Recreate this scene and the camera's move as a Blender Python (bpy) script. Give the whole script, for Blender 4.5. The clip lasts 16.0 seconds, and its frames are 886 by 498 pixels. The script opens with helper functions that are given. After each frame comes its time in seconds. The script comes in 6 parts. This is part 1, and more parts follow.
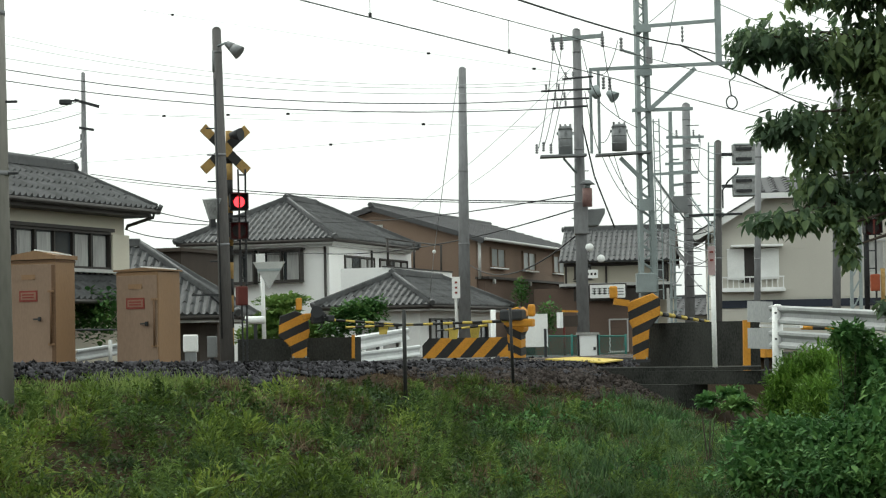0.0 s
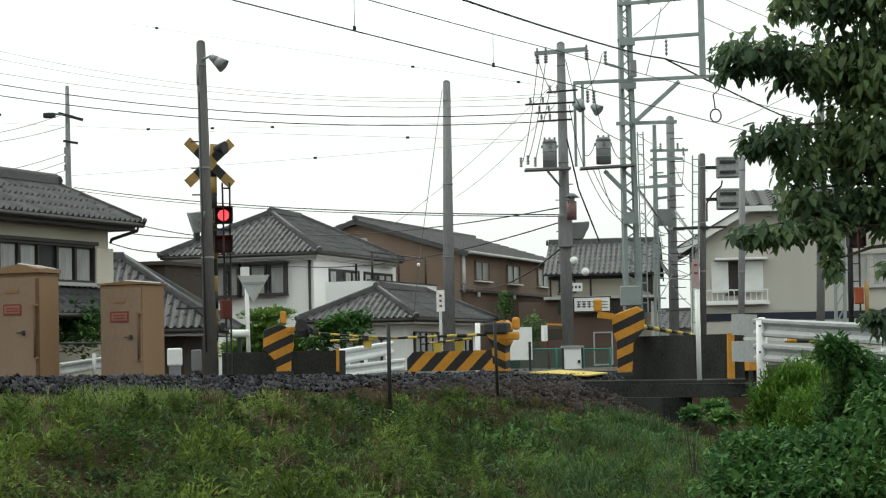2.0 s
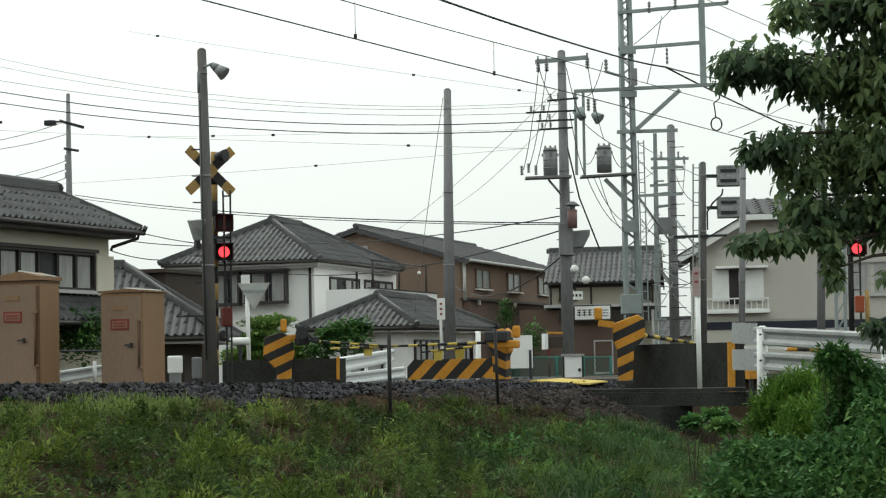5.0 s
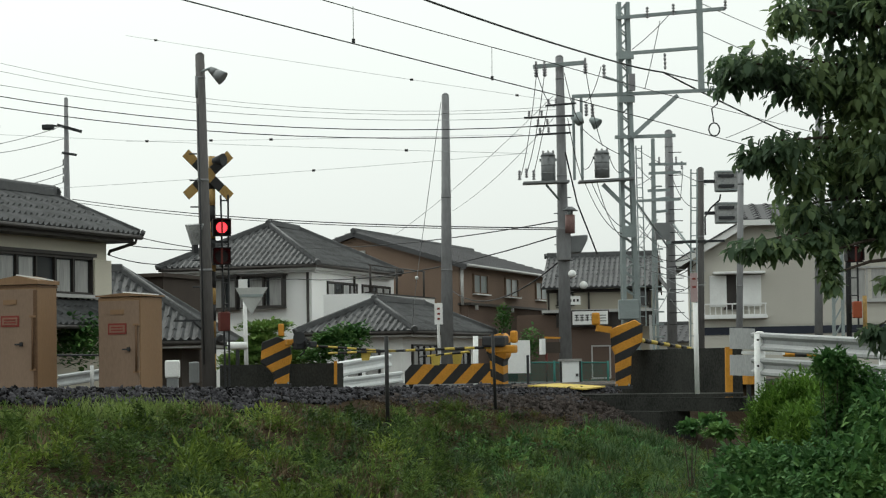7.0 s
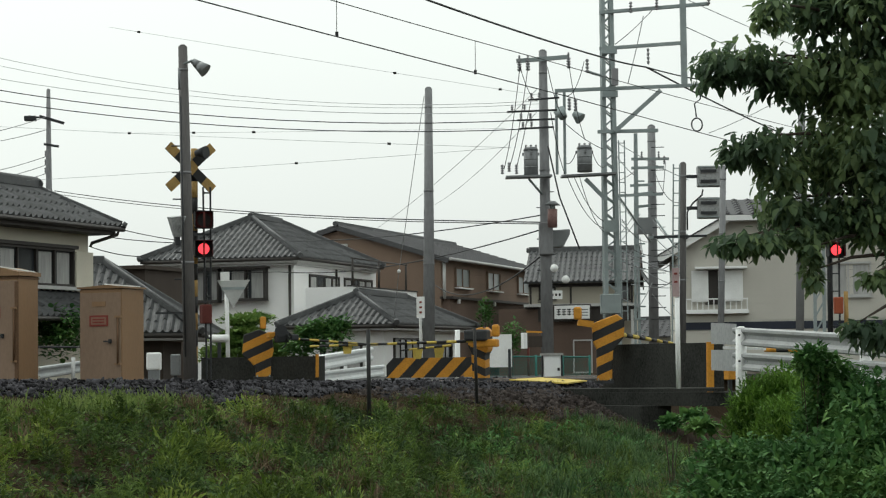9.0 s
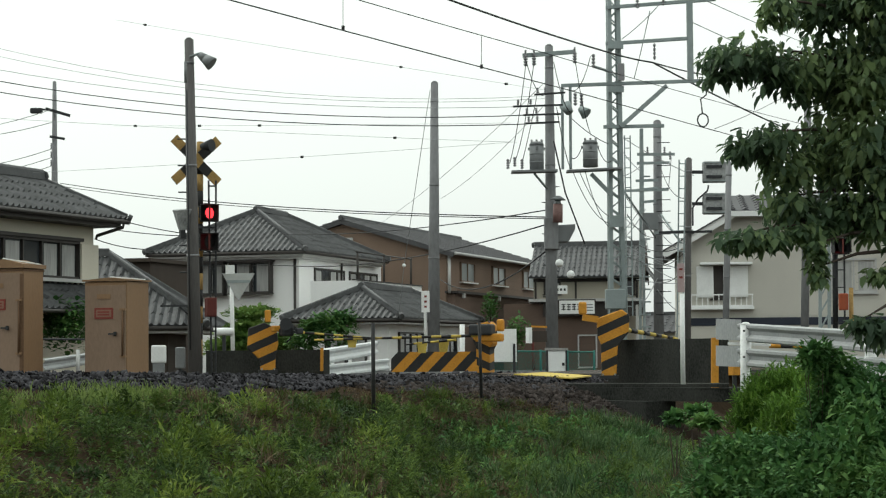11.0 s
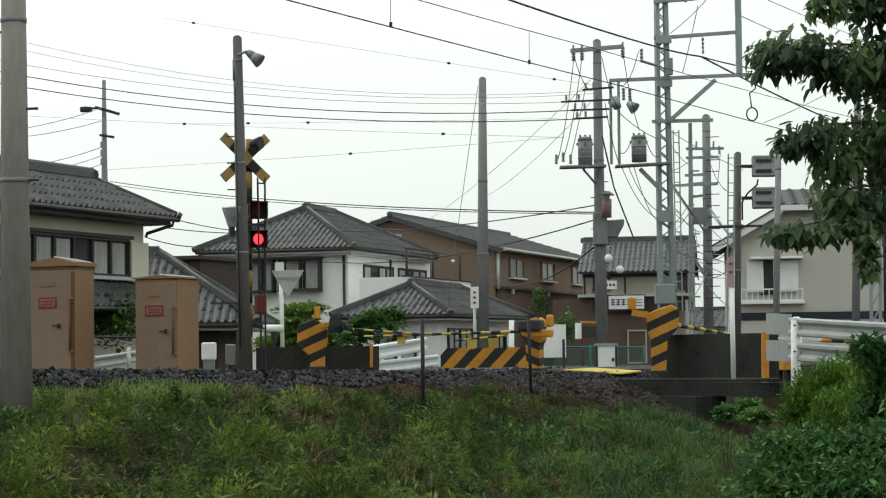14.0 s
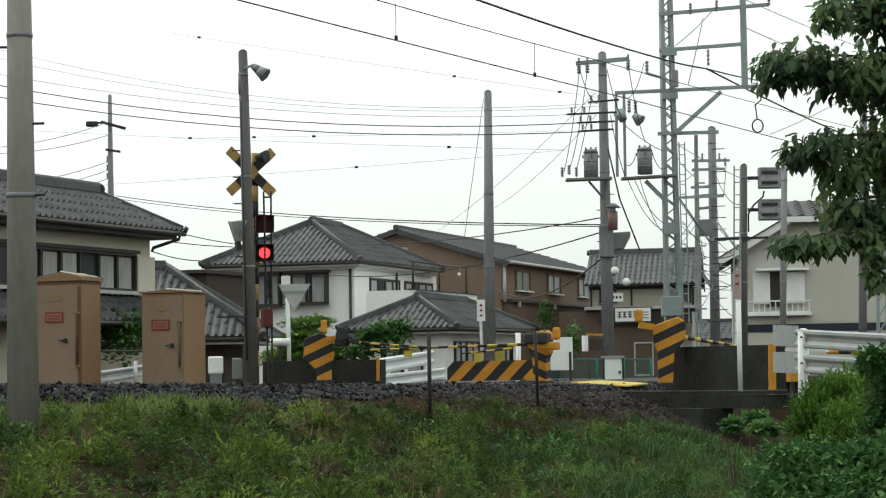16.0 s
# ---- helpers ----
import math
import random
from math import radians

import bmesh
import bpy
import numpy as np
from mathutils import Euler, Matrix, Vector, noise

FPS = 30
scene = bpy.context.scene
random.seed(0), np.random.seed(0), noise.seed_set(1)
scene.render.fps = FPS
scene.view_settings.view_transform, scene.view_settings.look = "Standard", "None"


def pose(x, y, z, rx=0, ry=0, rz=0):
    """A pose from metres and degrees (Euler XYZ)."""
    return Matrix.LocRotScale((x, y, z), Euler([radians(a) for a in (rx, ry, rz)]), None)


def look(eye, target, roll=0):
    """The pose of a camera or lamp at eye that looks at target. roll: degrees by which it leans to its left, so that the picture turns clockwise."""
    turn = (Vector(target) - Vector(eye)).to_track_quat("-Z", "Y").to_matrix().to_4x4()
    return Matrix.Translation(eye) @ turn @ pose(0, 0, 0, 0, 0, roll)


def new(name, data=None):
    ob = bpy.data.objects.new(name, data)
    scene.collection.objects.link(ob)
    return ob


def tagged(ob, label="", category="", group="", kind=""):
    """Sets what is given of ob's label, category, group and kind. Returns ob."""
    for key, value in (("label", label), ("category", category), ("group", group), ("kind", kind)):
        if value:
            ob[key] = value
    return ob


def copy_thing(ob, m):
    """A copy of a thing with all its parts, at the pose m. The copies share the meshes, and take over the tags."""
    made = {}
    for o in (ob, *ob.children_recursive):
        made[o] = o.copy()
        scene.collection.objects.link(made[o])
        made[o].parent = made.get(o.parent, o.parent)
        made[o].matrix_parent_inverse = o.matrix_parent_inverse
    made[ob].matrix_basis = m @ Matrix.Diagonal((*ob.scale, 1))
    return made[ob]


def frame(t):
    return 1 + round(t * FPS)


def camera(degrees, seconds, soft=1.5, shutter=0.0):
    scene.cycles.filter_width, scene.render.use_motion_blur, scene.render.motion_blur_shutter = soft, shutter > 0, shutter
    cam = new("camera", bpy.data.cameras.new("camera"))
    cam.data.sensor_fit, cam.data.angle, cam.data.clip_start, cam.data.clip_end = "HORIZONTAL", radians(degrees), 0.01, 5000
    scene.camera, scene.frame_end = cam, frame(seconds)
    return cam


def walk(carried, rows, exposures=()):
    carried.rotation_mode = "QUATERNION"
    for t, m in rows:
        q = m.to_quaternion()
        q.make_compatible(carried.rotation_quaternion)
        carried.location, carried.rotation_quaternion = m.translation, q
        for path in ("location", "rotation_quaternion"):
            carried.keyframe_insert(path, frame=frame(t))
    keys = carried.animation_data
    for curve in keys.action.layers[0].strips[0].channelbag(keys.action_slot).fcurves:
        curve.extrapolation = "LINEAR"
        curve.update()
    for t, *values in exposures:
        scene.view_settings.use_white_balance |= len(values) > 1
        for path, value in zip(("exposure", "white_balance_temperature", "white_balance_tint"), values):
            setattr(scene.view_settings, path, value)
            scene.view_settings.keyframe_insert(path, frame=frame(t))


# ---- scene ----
cam = camera(24.6, 16.0, soft=1.2)
EYE = 0.4          # metres above the rails; the ground under the camera lies 1.1 m below them
ROWS = [           # seconds, yaw, pitch, roll: a camera held in the hand on one spot
    (0.0, -0.000, 2.532, 1.150),
    (0.5, -0.236, 2.282, 1.031),
    (1.0, -0.147, 2.437, 1.366),
    (1.5, -0.138, 2.386, 1.333),
    (2.0, -0.436, 2.896, 1.204),
    (2.5, -0.439, 2.788, 1.123),
    (3.0, -0.463, 2.668, 1.359),
    (3.5, -0.245, 2.638, 1.320),
    (4.0, -0.139, 2.729, 1.332),
    (4.5, -0.164, 2.834, 1.115),
    (5.0, -0.425, 3.124, 1.123),
    (7.5, -0.536, 3.347, 0.956),
    (8.0, -0.812, 3.545, 0.614),
    (8.5, -0.999, 3.227, 0.767),
    (11.0, -0.879, 2.914, 0.452),
    (11.5, -0.419, 3.084, 0.653),
    (12.0, -0.343, 3.028, 0.618),
    (12.5, -0.251, 3.164, 0.535),
    (13.0, 0.209, 2.998, 0.696),
    (13.5, 0.683, 3.103, 0.802),
    (14.0, 0.512, 2.815, 0.699),
    (14.5, 0.593, 2.636, 1.435),
    (15.0, 0.717, 2.901, 0.998),
    (15.5, 0.517, 2.973, 0.824),
    (16.0, 0.699, 3.186, 0.924),
]
walk(cam, [(t, pose(0, 0, EYE, 90 + p, r, w)) for t, w, p, r in ROWS],
     exposures=[(0, 0.82, 6500, 0), (1.5, 0.78, 6500, 0), (2.5, 0.68, 6500, 0), (5, 0.56, 6500, 0), (8, 0.42, 6500, 2), (8.5, 0.42, 6500, 2), (11, 0.56, 6500, 0), (14, 0.54, 6500, 0), (16, 0.62, 6500, 0)])

# ---- world and sun: a bright overcast sky ----
world = bpy.data.worlds.new("overcast_sky")
scene.world = world
world.use_nodes = True
wn, wl = world.node_tree.nodes, world.node_tree.links
sky = wn.new("ShaderNodeTexSky")
sky.sky_type = "NISHITA"
sky.sun_disc = False
sky.sun_elevation = radians(55)
sky.sun_rotation = radians(-40)
sky.air_density, sky.dust_density, sky.ozone_density = 1.0, 5.0, 1.0
grey = wn.new("ShaderNodeHueSaturation")
grey.inputs["Saturation"].default_value = 0.1
wl.new(sky.outputs[0], grey.inputs["Color"])
cloud = wn.new("ShaderNodeMixRGB")          # a closed, even cloud cover over the sky's own light
cloud.inputs["Fac"].default_value = 0.7
cloud.inputs["Color2"].default_value = (5.3, 5.4, 5.35, 1)
wl.new(grey.outputs[0], cloud.inputs["Color1"])
way_up, split, rise, shade = wn.new("ShaderNodeTexCoord"), wn.new("ShaderNodeSeparateXYZ"), wn.new("ShaderNodeMapRange"), wn.new("ShaderNodeVectorMath")
wl.new(way_up.outputs["Generated"], split.inputs[0]), wl.new(split.outputs["Z"], rise.inputs["Value"])
rise.inputs["To Min"].default_value, rise.inputs["To Max"].default_value = 0.87, 1.22      # an overcast sky is brightest overhead
shade.operation = "SCALE"
wl.new(cloud.outputs[0], shade.inputs[0]), wl.new(rise.outputs[0], shade.inputs["Scale"])
wl.new(shade.outputs[0], wn["Background"].inputs["Color"])
wn["Background"].inputs["Strength"].default_value = 0.15
sun = new("sun", bpy.data.lights.new("sun", "SUN"))
sun.data.energy, sun.data.angle, sun.data.color = 0.3, radians(40), (1.0, 0.97, 0.92)
sun.matrix_world = look((0, 0, 40), (4.2, -5.0, 40 - 9.3))
scene.view_settings.exposure = 0.0


# ---- materials ----
MATS = {}


def mat(name, col, rough=0.7, metal=0.0, vary=0.15, scale=3.0, fine=40.0, bump=0.15, island=0.0, dirt=None, spec=0.22, streak=1.0):
    """Base colour with two scales of variation, bump, and a random shift for each piece."""
    if name in MATS:
        return MATS[name]
    m = bpy.data.materials.new(name)
    m.use_nodes = True
    n, l = m.node_tree.nodes, m.node_tree.links
    b = n["Principled BSDF"]
    b.inputs["Roughness"].default_value = rough
    b.inputs["Metallic"].default_value = metal
    b.inputs["Specular IOR Level"].default_value = spec
    co = n.new("ShaderNodeTexCoord")
    mp = n.new("ShaderNodeMapping")
    mp.inputs["Scale"].default_value = (1, 1, 1 / streak)
    l.new(co.outputs["Object"], mp.inputs[0])
    n1, n2 = n.new("ShaderNodeTexNoise"), n.new("ShaderNodeTexNoise")
    n1.inputs["Scale"].default_value, n1.inputs["Detail"].default_value = scale, 4
    n2.inputs["Scale"].default_value, n2.inputs["Detail"].default_value = fine, 3
    l.new(mp.outputs[0], n1.inputs["Vector"]), l.new(mp.outputs[0], n2.inputs["Vector"])
    add = n.new("ShaderNodeMath")
    add.operation = "ADD"
    l.new(n1.outputs[0], add.inputs[0]), l.new(n2.outputs[0], add.inputs[1])
    src = add.outputs[0]
    if island:
        geo, mul, a2 = n.new("ShaderNodeNewGeometry"), n.new("ShaderNodeMath"), n.new("ShaderNodeMath")
        mul.operation, a2.operation = "MULTIPLY_ADD", "ADD"
        mul.inputs[1].default_value, mul.inputs[2].default_value = island, -island / 2
        l.new(geo.outputs["Random Per Island"], mul.inputs[0])
        l.new(src, a2.inputs[0]), l.new(mul.outputs[0], a2.inputs[1])
        src = a2.outputs[0]
    rm = n.new("ShaderNodeMapRange")
    rm.inputs["From Min"].default_value, rm.inputs["From Max"].default_value = 0.6, 1.4
    l.new(src, rm.inputs["Value"])
    ramp = n.new("ShaderNodeValToRGB")
    lo = [c * (1 - vary) for c in col] if dirt is None else dirt
    hi = [min(1, c * (1 + vary)) for c in col]
    ramp.color_ramp.elements[0].color = (*lo, 1)
    ramp.color_ramp.elements[1].color = (*hi, 1)
    mid = ramp.color_ramp.elements.new(0.45)
    mid.color = (*col, 1)
    l.new(rm.outputs[0], ramp.inputs[0])
    l.new(ramp.outputs[0], b.inputs["Base Color"])
    if bump:
        bp = n.new("ShaderNodeBump")
        bp.inputs["Strength"].default_value = bump
        bp.inputs["Distance"].default_value = 0.02
        l.new(n2.outputs[0], bp.inputs["Height"])
        l.new(bp.outputs[0], b.inputs["Normal"])
    MATS[name] = m
    return m


def glow(name, col, strength):
    m = bpy.data.materials.new(name)
    m.use_nodes = True
    b = m.node_tree.nodes["Principled BSDF"]
    b.inputs["Base Color"].default_value = (*col, 1)
    b.inputs["Emission Color"].default_value = (*col, 1)
    b.inputs["Emission Strength"].default_value = strength
    return m


def leaf_mat(name, dark, mid, light, rough=0.5, through_light=0.25):
    """Leaves: each one its own shade, with some light through the blade."""
    m = bpy.data.materials.new(name)
    m.use_nodes = True
    n, l = m.node_tree.nodes, m.node_tree.links
    b = n["Principled BSDF"]
    b.inputs["Roughness"].default_value = rough
    b.inputs["Specular IOR Level"].default_value = 0.18
    geo, ramp = n.new("ShaderNodeNewGeometry"), n.new("ShaderNodeValToRGB")
    co, noi, mix = n.new("ShaderNodeTexCoord"), n.new("ShaderNodeTexNoise"), n.new("ShaderNodeMath")
    noi.inputs["Scale"].default_value = 1.4
    l.new(co.outputs["Object"], noi.inputs["Vector"])
    mix.operation = "MULTIPLY_ADD"
    mix.inputs[1].default_value = 0.6
    l.new(geo.outputs["Random Per Island"], mix.inputs[0])
    sub = n.new("ShaderNodeMath")
    sub.operation = "MULTIPLY_ADD"
    sub.inputs[1].default_value, sub.inputs[2].default_value = 2.2, -0.9
    l.new(noi.outputs[0], sub.inputs[0]), l.new(sub.outputs[0], mix.inputs[2])
    ramp.color_ramp.elements[0].color = (*dark, 1)
    ramp.color_ramp.elements[1].color = (*light, 1)
    ramp.color_ramp.elements.new(0.5).color = (*mid, 1)
    l.new(mix.outputs[0], ramp.inputs[0]), l.new(ramp.outputs[0], b.inputs["Base Color"])
    tr, ms = n.new("ShaderNodeBsdfTranslucent"), n.new("ShaderNodeMixShader")
    l.new(ramp.outputs[0], tr.inputs["Color"])
    ms.inputs[0].default_value = through_light
    l.new(b.outputs[0], ms.inputs[1]), l.new(tr.outputs[0], ms.inputs[2])
    l.new(ms.outputs[0], n["Material Output"].inputs["Surface"])
    return m


def glass_mat(name, col, rough=0.06):
    m = bpy.data.materials.new(name)
    m.use_nodes = True
    b = m.node_tree.nodes["Principled BSDF"]
    b.inputs["Base Color"].default_value = (*col, 1)
    b.inputs["Roughness"].default_value = rough
    b.inputs["Specular IOR Level"].default_value = 0.6
    return m


CONCRETE = mat("weathered_concrete", (0.27, 0.265, 0.25), 0.9, scale=1.5, vary=0.3, streak=6)
POLE_GREY = mat("pole_concrete", (0.205, 0.208, 0.214), 0.85, scale=3.0, fine=18, vary=0.22, streak=3, bump=0.04)
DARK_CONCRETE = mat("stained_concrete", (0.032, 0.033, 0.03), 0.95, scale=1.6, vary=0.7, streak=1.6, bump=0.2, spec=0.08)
STEEL = mat("galvanised_steel", (0.27, 0.31, 0.31), 0.5, 0.35, scale=4, vary=0.2)
DARK_STEEL = mat("dark_painted_steel", (0.04, 0.042, 0.045), 0.6, 0.2, scale=5)
GREY_BOX = mat("grey_enamel", (0.2, 0.21, 0.215), 0.5, 0.2, scale=3)
WHITE_PAINT = mat("white_paint", (0.76, 0.77, 0.76), 0.5, scale=2, vary=0.12)
YELLOW = mat("warning_yellow", (0.5, 0.23, 0.03), 0.6, scale=5, vary=0.25)
PALE_YELLOW = mat("worn_yellow", (0.5, 0.38, 0.085), 0.7, scale=6, vary=0.25)
# Dim brownish yellow: the crossbuck's backlit look is put into the colour.
BUCK_YELLOW = mat("dim_crossbuck_yellow", (0.34, 0.22, 0.08), 0.7, scale=6, vary=0.3)
BLACK = mat("warning_black", (0.025, 0.025, 0.025), 0.6, scale=6, vary=0.3)
# Light's difference between cabinet front and sides is put into two tans.
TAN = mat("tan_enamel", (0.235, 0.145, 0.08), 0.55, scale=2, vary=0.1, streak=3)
TAN_DOOR = mat("front_tan_enamel", (0.225, 0.158, 0.113), 0.6, scale=2, vary=0.14, streak=3)
RUST = mat("rusted_red", (0.11, 0.03, 0.025), 0.7, scale=6)
NOTICE_RED = mat("dull_notice_red", (0.2, 0.04, 0.032), 0.6, scale=8)
FROSTED = mat("frosted_pane", (0.2, 0.225, 0.225), 0.3, scale=2, vary=0.2, bump=0, spec=0.5)
BRIGHT_RAIL = mat("bright_white_rail", (0.62, 0.64, 0.64), 0.5, scale=2, vary=0.15, streak=2)
TILE = mat("grey_roof_tile", (0.062, 0.064, 0.066), 0.55, scale=0.8, fine=6, vary=0.5, island=0.5, spec=0.4)
SLATE = mat("dark_slate_roof", (0.07, 0.07, 0.073), 0.65, scale=0.6, fine=8, vary=0.25)
PLASTER = mat("white_plaster", (0.8, 0.8, 0.79), 0.9, scale=0.7, vary=0.08, streak=3)
CREAM = mat("cream_plaster", (0.42, 0.39, 0.32), 0.9, scale=0.8, vary=0.1, streak=3)
SIDING = mat("cream_siding", (0.52, 0.502, 0.45), 0.75, scale=0.7, vary=0.08, streak=2)
BROWN = mat("brown_siding", (0.2, 0.142, 0.107), 0.75, scale=0.6, vary=0.18, streak=4)
DARK_BROWN = mat("dark_brown_siding", (0.125, 0.088, 0.07), 0.8, scale=0.6, vary=0.2, streak=4)
SASH = mat("dark_aluminium_sash", (0.05, 0.045, 0.042), 0.5, 0.3, scale=4)
SASH_PALE = mat("pale_aluminium_sash", (0.45, 0.45, 0.44), 0.5, 0.3, scale=4)
PANE = glass_mat("window_glass", (0.035, 0.04, 0.045))
CURTAIN = mat("net_curtain", (0.36, 0.36, 0.35), 0.9, scale=2, fine=12, vary=0.35, streak=8)
RAIL_WHITE = mat("dull_white_rail", (0.31, 0.32, 0.32), 0.6, scale=2, vary=0.25, streak=2)
DARK_POLE = mat("dark_pole", (0.115, 0.11, 0.108), 0.8, scale=2.0, vary=0.25, streak=8)
IVORY = mat("ivory_plaster", (0.62, 0.585, 0.49), 0.9, scale=0.8, vary=0.08, streak=3)
HEAD_GREY = mat("signal_grey", (0.3, 0.31, 0.31), 0.6, 0.2, scale=9, fine=30, vary=0.4)
WOOD = mat("weathered_wood", (0.06, 0.048, 0.04), 0.85, scale=2, streak=6)
BARK = mat("bark", (0.07, 0.055, 0.045), 0.95, scale=6, vary=0.4, streak=3, bump=0.6)
WIRE = mat("cable_black", (0.035, 0.035, 0.037), 0.7, scale=2, bump=0)
WIRE_GREY = mat("cable_grey", (0.3, 0.31, 0.32), 0.6, scale=2, bump=0)
PORCELAIN = mat("porcelain", (0.25, 0.25, 0.26), 0.35, scale=5)
GREEN_MESH = mat("green_fence_wire", (0.03, 0.13, 0.11), 0.6, scale=3)
ASPHALT = mat("asphalt", (0.055, 0.055, 0.055), 0.9, scale=2, fine=90, vary=0.25, bump=0.3)
RAIL = mat("rail_steel", (0.2, 0.16, 0.13), 0.35, 0.7, scale=5)
STONE = mat("ballast_stone", (0.036, 0.035, 0.039), 0.8, scale=5, fine=30, vary=0.9, island=1.1, bump=0.3, spec=0.06)
BROWN_STONE = mat("rusty_gravel", (0.042, 0.035, 0.032), 0.9, scale=5, fine=30, vary=0.55, island=0.9, bump=0.3, spec=0.06)
SOIL = mat("weedy_soil", (0.03, 0.021, 0.013), 0.95, scale=1.1, fine=14, vary=0.5, bump=0.6, spec=0.02)
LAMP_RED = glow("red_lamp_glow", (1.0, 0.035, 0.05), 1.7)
LEAF = leaf_mat("tree_leaf", (0.055, 0.09, 0.056), (0.095, 0.15, 0.082), (0.19, 0.26, 0.11), 0.5, 0.5)
WEED = leaf_mat("weed_leaf", (0.011, 0.021, 0.006), (0.05, 0.088, 0.024), (0.16, 0.245, 0.07), 0.6, 0.3)
GRASS = leaf_mat("grass_blade", (0.0209, 0.0347, 0.0076), (0.0565, 0.0895, 0.0165), (0.1255, 0.1597, 0.0343), 0.6)
STRAW = leaf_mat("dry_stalk", (0.06, 0.038, 0.022), (0.1, 0.068, 0.04), (0.19, 0.15, 0.09), 0.8, 0.1)
PALE_GRASS = leaf_mat("pale_grass_blade", (0.10, 0.15, 0.04), (0.16, 0.22, 0.06), (0.22, 0.28, 0.09), 0.7)
SEDGE = leaf_mat("sedge_blade", (0.024, 0.05, 0.019), (0.058, 0.11, 0.04), (0.13, 0.205, 0.078), 0.5)
BANK_LIGHT = leaf_mat("light_bank_leaf", (0.022, 0.04, 0.01), (0.08, 0.135, 0.032), (0.21, 0.295, 0.075), 0.6, 0.35)
CREEPER = leaf_mat("creeper_leaf", (0.014, 0.03, 0.009), (0.044, 0.084, 0.025), (0.12, 0.2, 0.056), 0.7)
BANK_YELLOW = leaf_mat("yellow_green_bank_leaf", (0.028, 0.046, 0.008), (0.095, 0.148, 0.025), (0.22, 0.28, 0.056), 0.6, 0.35)
BUSH = leaf_mat("bush_leaf", (0.042, 0.092, 0.016), (0.124, 0.236, 0.039), (0.225, 0.355, 0.066), 0.6)
VINE = leaf_mat("vine_leaf", (0.034, 0.09, 0.03), (0.072, 0.165, 0.05), (0.13, 0.235, 0.065), 0.75)
PINE = leaf_mat("pine_needle", (0.0672, 0.1344, 0.0336), (0.1344, 0.224, 0.056), (0.224, 0.3136, 0.0896), 0.7)


# ---- building blocks ----
def thing(name, at=(0, 0, 0), label="", category="", group="", kind="", turn=0):
    ob = new(name)
    ob.matrix_basis = pose(*at, 0, 0, turn)
    return tagged(ob, label, category, group, kind)


def part(name, bm, material, parent=None, label="", m=None):
    me = bpy.data.meshes.new(name)
    bm.to_mesh(me)
    bm.free()
    for one in material if isinstance(material, (list, tuple)) else [material]:
        me.materials.append(one)
    ob = new(name, me)
    if parent:
        ob.parent = parent
    if m is not None:
        ob.matrix_basis = m
    if label:
        ob["label"] = label
    return ob


def box(bm, c, s, turn=0, bevel=0.0, mi=0, m=None):
    """A box of full size s round c, turned about z by degrees."""
    r = bmesh.ops.create_cube(bm, size=1.0, matrix=(m or pose(*c, 0, 0, turn)) @ Matrix.Diagonal((*s, 1)))
    vs = r["verts"]
    fs = {f for v in vs for f in v.link_faces}
    for f in fs:
        f.material_index = mi
    if bevel:
        es = list({e for v in vs for e in v.link_edges})
        bmesh.ops.bevel(bm, geom=es, offset=bevel, segments=2, affect="EDGES", profile=0.5)
    return bm


def boxed(c, s, turn=0, bevel=0.0):
    return box(bmesh.new(), c, s, turn, bevel)


def rod(bm, a, b, r0, r1=None, seg=10, mi=0):
    """A round bar from a to b."""
    a, b = Vector(a), Vector(b)
    d = b - a
    m = Matrix.Translation((a + b) / 2) @ d.to_track_quat("Z", "Y").to_matrix().to_4x4()
    r = bmesh.ops.create_cone(bm, cap_ends=True, segments=seg, radius1=r0, radius2=r0 if r1 is None else r1, depth=d.length, matrix=m)
    for f in {f for v in r["verts"] for f in v.link_faces}:
        f.material_index = mi
        f.smooth = len(f.verts) == 4 and seg > 6
    return bm


def rodded(a, b, r0, r1=None, seg=10):
    return rod(bmesh.new(), a, b, r0, r1, seg)


def bar(bm, a, b, w, h, mi=0):
    """A square bar of width w and height h from a to b."""
    a, b = Vector(a), Vector(b)
    d = b - a
    m = Matrix.Translation((a + b) / 2) @ d.to_track_quat("Y", "Z").to_matrix().to_4x4()
    return box(bm, None, (w, d.length, h), mi=mi, m=m)


def barred(a, b, w, h):
    return bar(bmesh.new(), a, b, w, h)


def tube(bm, pts, r, seg=5):
    """A thin tube along a line of points."""
    pts = [Vector(p) for p in pts]
    rings = []
    for i, p in enumerate(pts):
        d = (pts[min(i + 1, len(pts) - 1)] - pts[max(i - 1, 0)]).normalized()
        side = d.cross(Vector((0, 0, 1)))
        side = side.normalized() if side.length > 0.05 else Vector((1, 0, 0))
        up = side.cross(d)
        rings.append([bm.verts.new(p + r * (math.cos(k * math.tau / seg) * side + math.sin(k * math.tau / seg) * up)) for k in range(seg)])
    for a, b in zip(rings, rings[1:]):
        for k in range(seg):
            bm.faces.new((a[k], a[(k + 1) % seg], b[(k + 1) % seg], b[k])).smooth = True
    bm.faces.new(rings[0][::-1]), bm.faces.new(rings[-1])
    return bm


def sagging(a, b, sag, n=14):
    a, b = Vector(a), Vector(b)
    return [a.lerp(b, i / n) - Vector((0, 0, sag * 4 * (i / n) * (1 - i / n))) for i in range(n + 1)]


